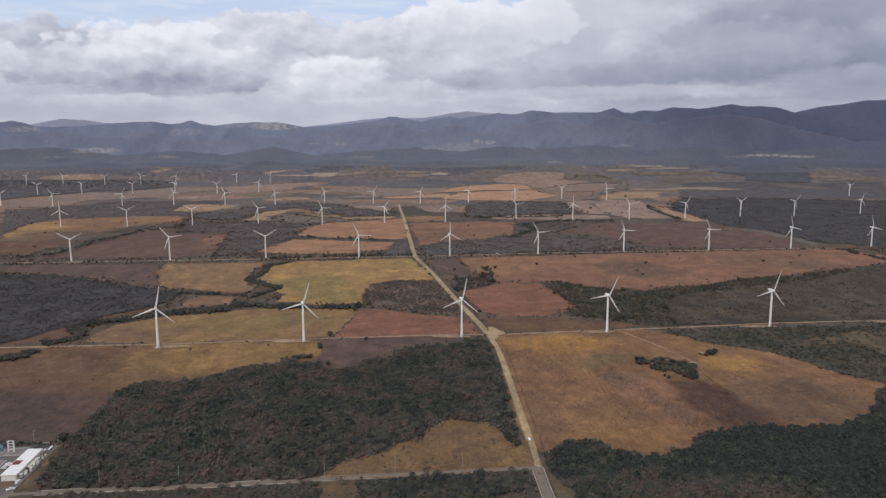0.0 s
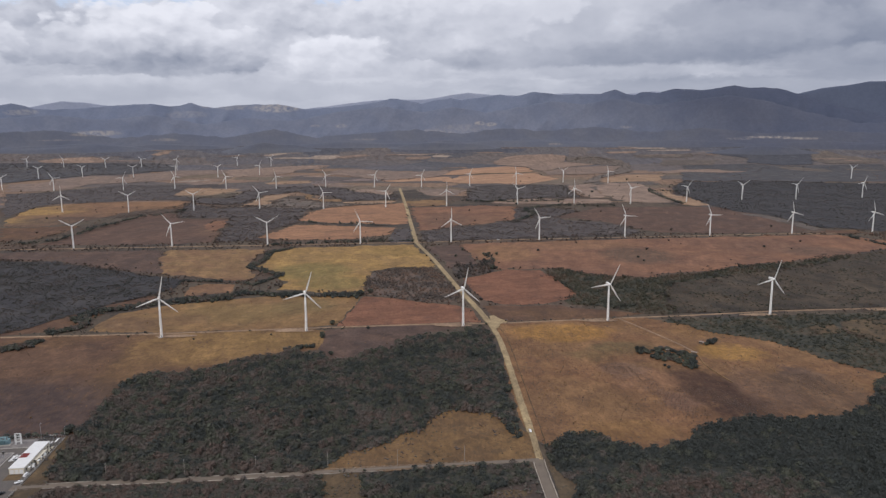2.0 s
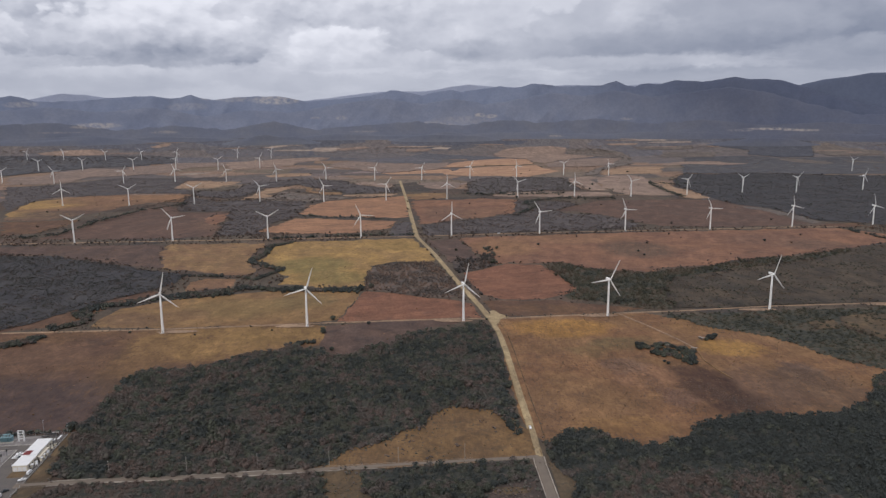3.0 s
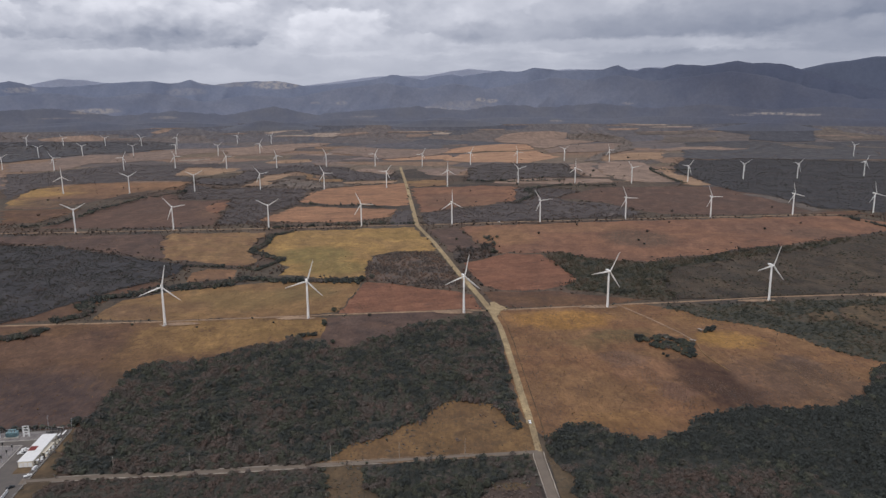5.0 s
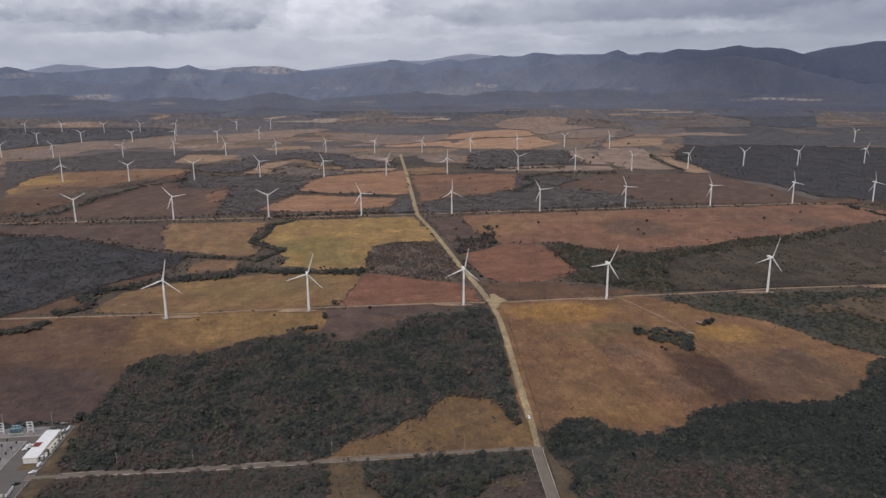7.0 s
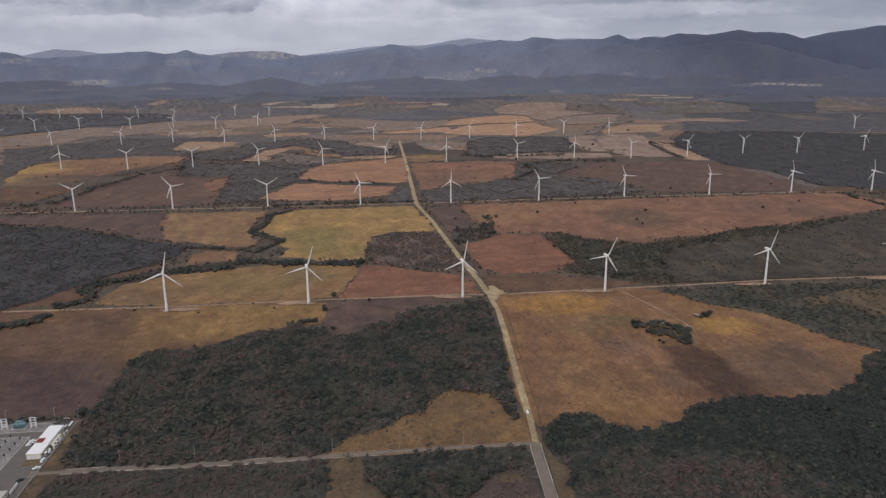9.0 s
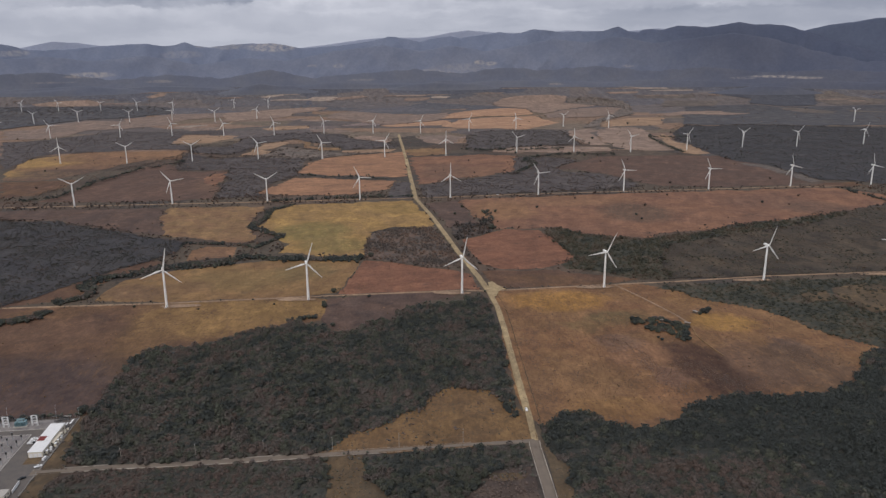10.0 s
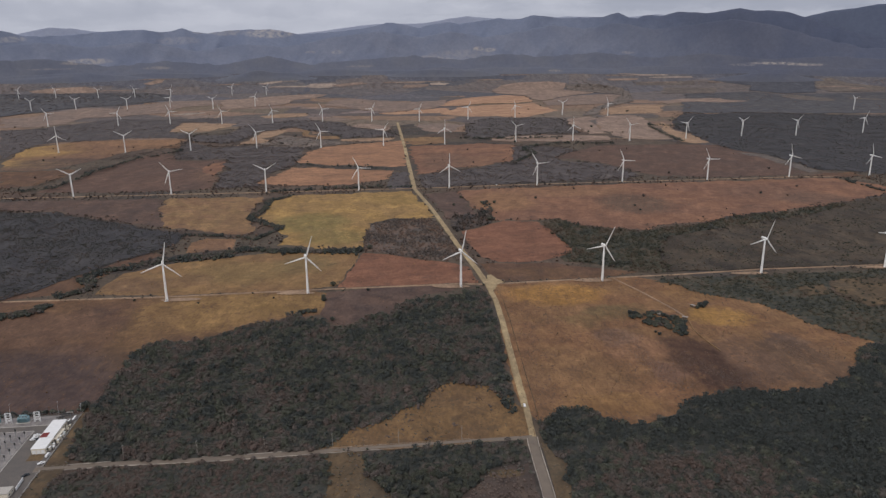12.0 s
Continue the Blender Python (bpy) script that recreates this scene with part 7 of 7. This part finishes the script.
def control_building():
    root = lot_root("control_building", -1.0, -4.0, 0, "long cream building with white sheet roof and maroon patch", "building")
    wide, long, tall = 9.6, 40.5, 4.2
    walls = bmesh.new()
    box(walls, 0, 0, 0, wide, long, tall)
    wall = part("wall", walls, CREAM, root)
    for y0, length, high in ((-13.0, 14.9, 0.0), (7.5, 26.0, 0.5)):
        roof = bmesh.new()
        n = int(length / 1.1)
        for i in range(n):
            y = y0 - length / 2 + (i + 0.5) * length / n
            box(roof, 0, y, tall + 0.02 + high, wide + 0.8, length / n - 0.16, 0.22)
        box(roof, 0, y0, tall + 0.01, wide + 0.7, length, 0.12 + high)
        part("roof", roof, ROOF, root, "white ribbed sheet roof")
    part("roof_patch", box(bmesh.new(), -2.3, -2.2, tall + 0.75, 5.0, 6.6, 0.12, None, 0.03), MAROON, root, "maroon roof panel")
    for k in range(3):
        shutter = part("shutter_door", box(bmesh.new(), -3.0 + 3.0 * k, -long / 2 - 0.04, 0.05, 2.5, 0.1, 3.0, None, 0.02), ROOF, root, "white roller shutter")
        part("handle", box(bmesh.new(), -3.0 + 3.0 * k, -long / 2 - 0.12, 0.9, 0.3, 0.06, 0.06), STEEL, shutter)
    for k in range(9):
        window = part("window", box(bmesh.new(), wide / 2 + 0.03, -17.0 + 4.2 * k, 1.3, 0.08, 1.8, 1.3, None, 0.02), CONCRETE, root, "window with a pale frame")
        part("pane", box(bmesh.new(), wide / 2 + 0.07, -17.0 + 4.2 * k, 1.4, 0.06, 1.55, 1.1), GLASS, window, "dark glass pane")
    part("porch_roof", box(bmesh.new(), wide / 2 + 1.3, 2.0, 2.9, 2.6, 16.0, 0.2, None, 0.04), CREAM, root, "cream flat porch roof")
    for k in range(5):
        part("porch_post", box(bmesh.new(), wide / 2 + 2.4, -5.4 + 3.7 * k, 0, 0.25, 0.25, 2.9), CREAM, root)
    return root


control_building()


def air_unit(x, y, z):
    root = lot_root("air_conditioner", x, y, 0, "cream air conditioning unit beside the building", "air conditioner", "air conditioners by the wall")
    part("cabinet", box(bmesh.new(), 0, 0, z, 1.5, 1.8, 1.4, None, 0.06), CREAM, root)
    part("fan_ring", turned(bmesh.new(), [(0.5, z + 1.4), (0.5, z + 1.55), (0.42, z + 1.55), (0.42, z + 1.42)], 14), STEEL, root, "grey fan ring")
    part("grille", box(bmesh.new(), 0.77, 0, z + 0.3, 0.05, 1.4, 0.8), BLACK, root, "dark intake grille")


for k in range(5):
    air_unit(5.2 if k % 2 else 6.6, 4.2 + 2.6 * k, 0)


def tank(x, y):
    root = lot_root("water_tank", x, y, 0, "small pale water tank on a concrete plinth", "tank")
    part("plinth", box(bmesh.new(), 0, 0, 0, 2.2, 2.2, 0.5, None, 0.05), CONCRETE, root)
    part("vessel", turned(bmesh.new(), [(0.9, 0.5), (0.95, 0.7), (0.95, 2.1), (0.7, 2.5), (0.3, 2.6)], 16), ROOF, root, "", True)


tank(6.6, 1.6)
tank(6.9, -17.5)


def cabinet_unit(x, y, wide, long, tall):
    root = lot_root("equipment_cabinet", x, y, 0, "cream metal equipment cabinet beside the building", "cabinet", "cabinets by the wall")
    part("plinth", box(bmesh.new(), 0, 0, 0, wide + 0.3, long + 0.3, 0.25, None, 0.03), CONCRETE, root)
    part("body", box(bmesh.new(), 0, 0, 0.25, wide, long, tall, None, 0.05), CREAM, root)
    part("lid", box(bmesh.new(), 0, 0, 0.25 + tall, wide + 0.2, long + 0.2, 0.12, None, 0.03), ROOF, root, "white sheet lid")
    part("door", box(bmesh.new(), wide / 2 + 0.02, 0, 0.4, 0.06, long * 0.8, tall * 0.8), CONCRETE, root, "grey steel door")


for row in ((7.0, -9.5, 1.6, 2.4, 2.2), (5.4, -14.0, 1.8, 1.8, 1.6), (7.2, -5.2, 1.2, 1.6, 2.6), (5.0, -19.6, 1.6, 2.6, 2.4), (7.4, -1.4, 1.0, 1.2, 1.8), (2.0, 18.6, 1.6, 2.0, 1.9)):
    cabinet_unit(*row)


def transformer(x, y):
    root = lot_root("transformer", x, y, 90, "large blue-green oil transformer with radiators and bushings", "transformer", "transformers in the yard")
    part("plinth", box(bmesh.new(), 0, 0, 0, 6.6, 10.4, 0.5, None, 0.05), CONCRETE, root)
    part("tank", box(bmesh.new(), 0, 0, 0.5, 3.2, 8.0, 3.6, None, 0.12), TEAL, root)
    for s in (-1, 1):
        for k in range(4):
            fins = bmesh.new()
            for j in range(5):
                box(fins, s * 2.3, -3.2 + 1.9 * k + 0.28 * j, 0.9, 1.2, 0.12, 2.9)
            part("radiator", fins, TEAL, root, "blue-green cooling fins")
    part("conservator", turned(bmesh.new(), [(0.3, -3.0), (0.6, -2.9), (0.6, 2.9), (0.3, 3.0)], 14, pose(0.3, 0, 5.3, 90)), TEAL, root, "blue-green oil conservator", True)
    for k in range(2):
        part("bracket", box(bmesh.new(), 0.3, -2 + 4 * k, 4.0, 0.25, 0.25, 1.0), TEAL, root)
    for k in range(3):
        z = 4.1
        part("bushing", turned(bmesh.new(), [(0.22, z), (0.3, z + 0.2), (0.16, z + 0.4), (0.26, z + 0.7), (0.14, z + 0.9), (0.2, z + 1.3), (0.06, z + 1.9)], 10,
                               Matrix.Translation((-1.0, -2.4 + 2.4 * k, 0))), PORCELAIN, root, "brown porcelain bushing")


transformer(-32.0, 25.4)
transformer(-53.5, 25.4)


def lattice_gantry(x, y, turn_to=0):
    root = lot_root("lattice_gantry", x, y, turn_to, "white painted lattice gantry beside the transformer", "gantry", "lattice gantries")
    for s in (-1, 1):
        column = bmesh.new()
        for dx in (-0.35, 0.35):
            for dy in (-0.35, 0.35):
                box(column, dx, s * 1.9 + dy, 0, 0.2, 0.2, 8.6)
        for k in range(7):
            for dx in (-0.35, 0.35):
                box(column, dx, s * 1.9, 0.6 + 1.2 * k, 0.12, 0.7, 0.12)
            for dy in (-0.35, 0.35):
                box(column, 0, s * 1.9 + dy, 1.1 + 1.2 * k, 0.7, 0.12, 0.12)
        part("column", column, ROOF, root, "white lattice column")
    for k in range(4):
        part("rung", box(bmesh.new(), 0, 0, 1.9 + 2.1 * k, 0.5, 3.4, 0.4, None, 0.03), ROOF, root, "white cross beam")


for gx in (-21.5, -42.7, -64.0):
    lattice_gantry(gx, 24.5, 90)


def switch_post(x, y, tall):
    root = lot_root("switchgear_post", x, y, 0, "slim grey switchgear post topped by a dark insulator", "switchgear", "switchgear posts on the gravel")
    part("footing", box(bmesh.new(), 0, 0, 0, 0.9, 0.9, 0.35, None, 0.05), CONCRETE, root)
    part("support", box(bmesh.new(), 0, 0, 0.35, 0.42, 0.42, tall), STEEL, root)
    z = 0.35 + tall
    part("insulator", turned(bmesh.new(), [(0.4, z), (0.6, z + 0.2), (0.36, z + 0.5), (0.6, z + 0.8), (0.36, z + 1.1), (0.6, z + 1.4), (0.25, z + 2.0)], 10),
         BLACK, root, "dark ribbed insulator")
    part("terminal", box(bmesh.new(), 0, 0, z + 1.98, 1.2, 0.2, 0.16), STEEL, root, "aluminium terminal bar")


for row in range(5):
    for k in range(5):
        switch_post(-20.5 - 7.0 * row, -32 + 8.0 * k + 1.5 * (row % 2), 3.4 + 1.4 * (row % 2))


def canopy(x, y, wide, long, label, tint):
    root = lot_root("carport", x, y, 0, label, "carport")
    part("roof", box(bmesh.new(), 0, 0, 2.6, wide, long, 0.16, None, 0.03), tint, root)
    for sx in (-1, 1):
        for k in range(3):
            part("post", box(bmesh.new(), sx * (wide / 2 - 0.3), (k - 1) * (long / 2 - 0.4), 0, 0.15, 0.15, 2.6), STEEL, root)


canopy(6.6, 22.4, 1.2, 7.0, "narrow white shelter roof by the yard fence", ROOF)
canopy(4.2, 18.9, 1.0, 4.0, "narrow white shelter roof by the building", ROOF)
canopy(-4.4, 24.4, 6.0, 2.2, "dark carport roof behind the building", BLACK)
canopy(-2.4, 29.6, 7.5, 2.2, "dark carport roof at the yard's far end", BLACK)
canopy(0.0, 31.9, 5.0, 0.9, "pale narrow carport roof at the yard's far end", CONCRETE)


def gate_house():
    root = lot_root("gate_house", -2.9, -73.0, 0, "small cream gate house with a flat roof and parapet", "building")
    part("wall", box(bmesh.new(), 0, 0, 0, 9.0, 8.0, 3.4), CREAM, root)
    part("roof", box(bmesh.new(), 0, 0, 3.4, 9.6, 8.6, 0.25, None, 0.04), CONCRETE, root, "grey flat roof")
    for k in range(2):
        window = part("window", box(bmesh.new(), 4.54, -2 + 4 * k, 1.0, 0.08, 1.5, 1.3, None, 0.02), ROOF, root)
        part("pane", box(bmesh.new(), 4.58, -2 + 4 * k, 1.1, 0.06, 1.3, 1.1), GLASS, window, "dark glass pane")
    part("door", box(bmesh.new(), 0, 4.04, 0.02, 1.0, 0.1, 2.1), STEEL, root, "grey steel door")
    wall = lot_root("gate_wall", 2.4, -62.6, 3, "low white boundary wall at the gate", "wall")
    part("panel", box(bmesh.new(), 0, 0, 0, 0.4, 12.0, 2.2, None, 0.04), ROOF, wall)


gate_house()


def fence(points):
    root = new("yard_fence")
    tagged(root, "grey wire mesh fence round the substation yard", "fence")
    for (x1, y1), (x2, y2) in zip(points, points[1:]):
        a, b = lot(x1, y1), lot(x2, y2)
        length = math.hypot(b[0] - a[0], b[1] - a[1])
        facing = math.degrees(math.atan2(b[1] - a[1], b[0] - a[0]))
        rail = bmesh.new()
        for z in (0.3, 1.2, 2.1):
            box(rail, length / 2, 0, z, length, 0.05, 0.05, pose(*a, 0.1, 0, 0, facing))
        part("rail", rail, STEEL, root)
        n = int(length / 4)
        for k in range(n + 1):
            post = box(bmesh.new(), length * k / n, 0, -0.2, 0.09, 0.09, 2.6, pose(*a, 0.1, 0, 0, facing))
            part("post", post, STEEL, root)


stand("hedge", along([lot(-80, 36.8), lot(-30, 36.3), lot(9, 36.8)], 2.0, 4.0, 97), BUSH_FORMS, (1.0, 2.0), (0.9, 1.4), "dark shrubs along the back fence of the yard", (0.2, 0.25), 97, "hedge")
lot_sheet("pavement", [(-6.4, -33.0), (4.2, -33.0), (4.2, -24.5), (-6.4, -24.5)], WEED, "brown earth apron before the roller shutters", 0.14)
fence([(-74, 34.0), (9.3, 34.0), (9.3, -40)])
fence([(9.3, -48), (9.3, -92)])


def lamp_mast(x, y, tall):
    root = lot_root("lamp_mast", x, y, 0, "thin grey lamp mast by the yard fence", "lamp mast", "lamp masts")
    part("mast", turned(bmesh.new(), [(0.14, -0.2), (0.12, 1.0), (0.06, tall)], 8), STEEL, root, "", True)
    part("lamp_head", box(bmesh.new(), 0.5, 0, tall - 0.1, 1.1, 0.3, 0.14, None, 0.03), STEEL, root)


for x, y, tall in ((8.0, 33.0, 9.0), (-9.0, 33.0, 12.0), (-45, 33.0, 12.0)):
    lamp_mast(x, y, tall)
for x, y, facing, kind, mat, label in ((-13.0, -1.0, 5, "car", CARPAINT, "white car parked beside the control building"),
                                       (-13.2, -4.0, 8, "car", CARPAINT, "white car parked in the yard row"),
                                       (-12.8, 2.2, 2, "pickup", CARPAINT, "white pickup parked in the yard row"),
                                       (-10.2, -3.6, 4, "car", GLASS, "black car parked in the yard row"),
                                       (6.6, -27.5, 84, "van", CARPAINT, "white van parked by the building corner"),
                                       (6.2, -37.6, 30, "pickup", CARPAINT, "white pickup parked near the gate"),
                                       (1.6, -52.0, 40, "pickup", GLASS, "dark pickup parked at the gate")):
    px, py = lot(x, y)
    GROUND_AT[(px, py)] = 0.12
    vehicle(px, py, facing + 6.0, kind, mat, label)
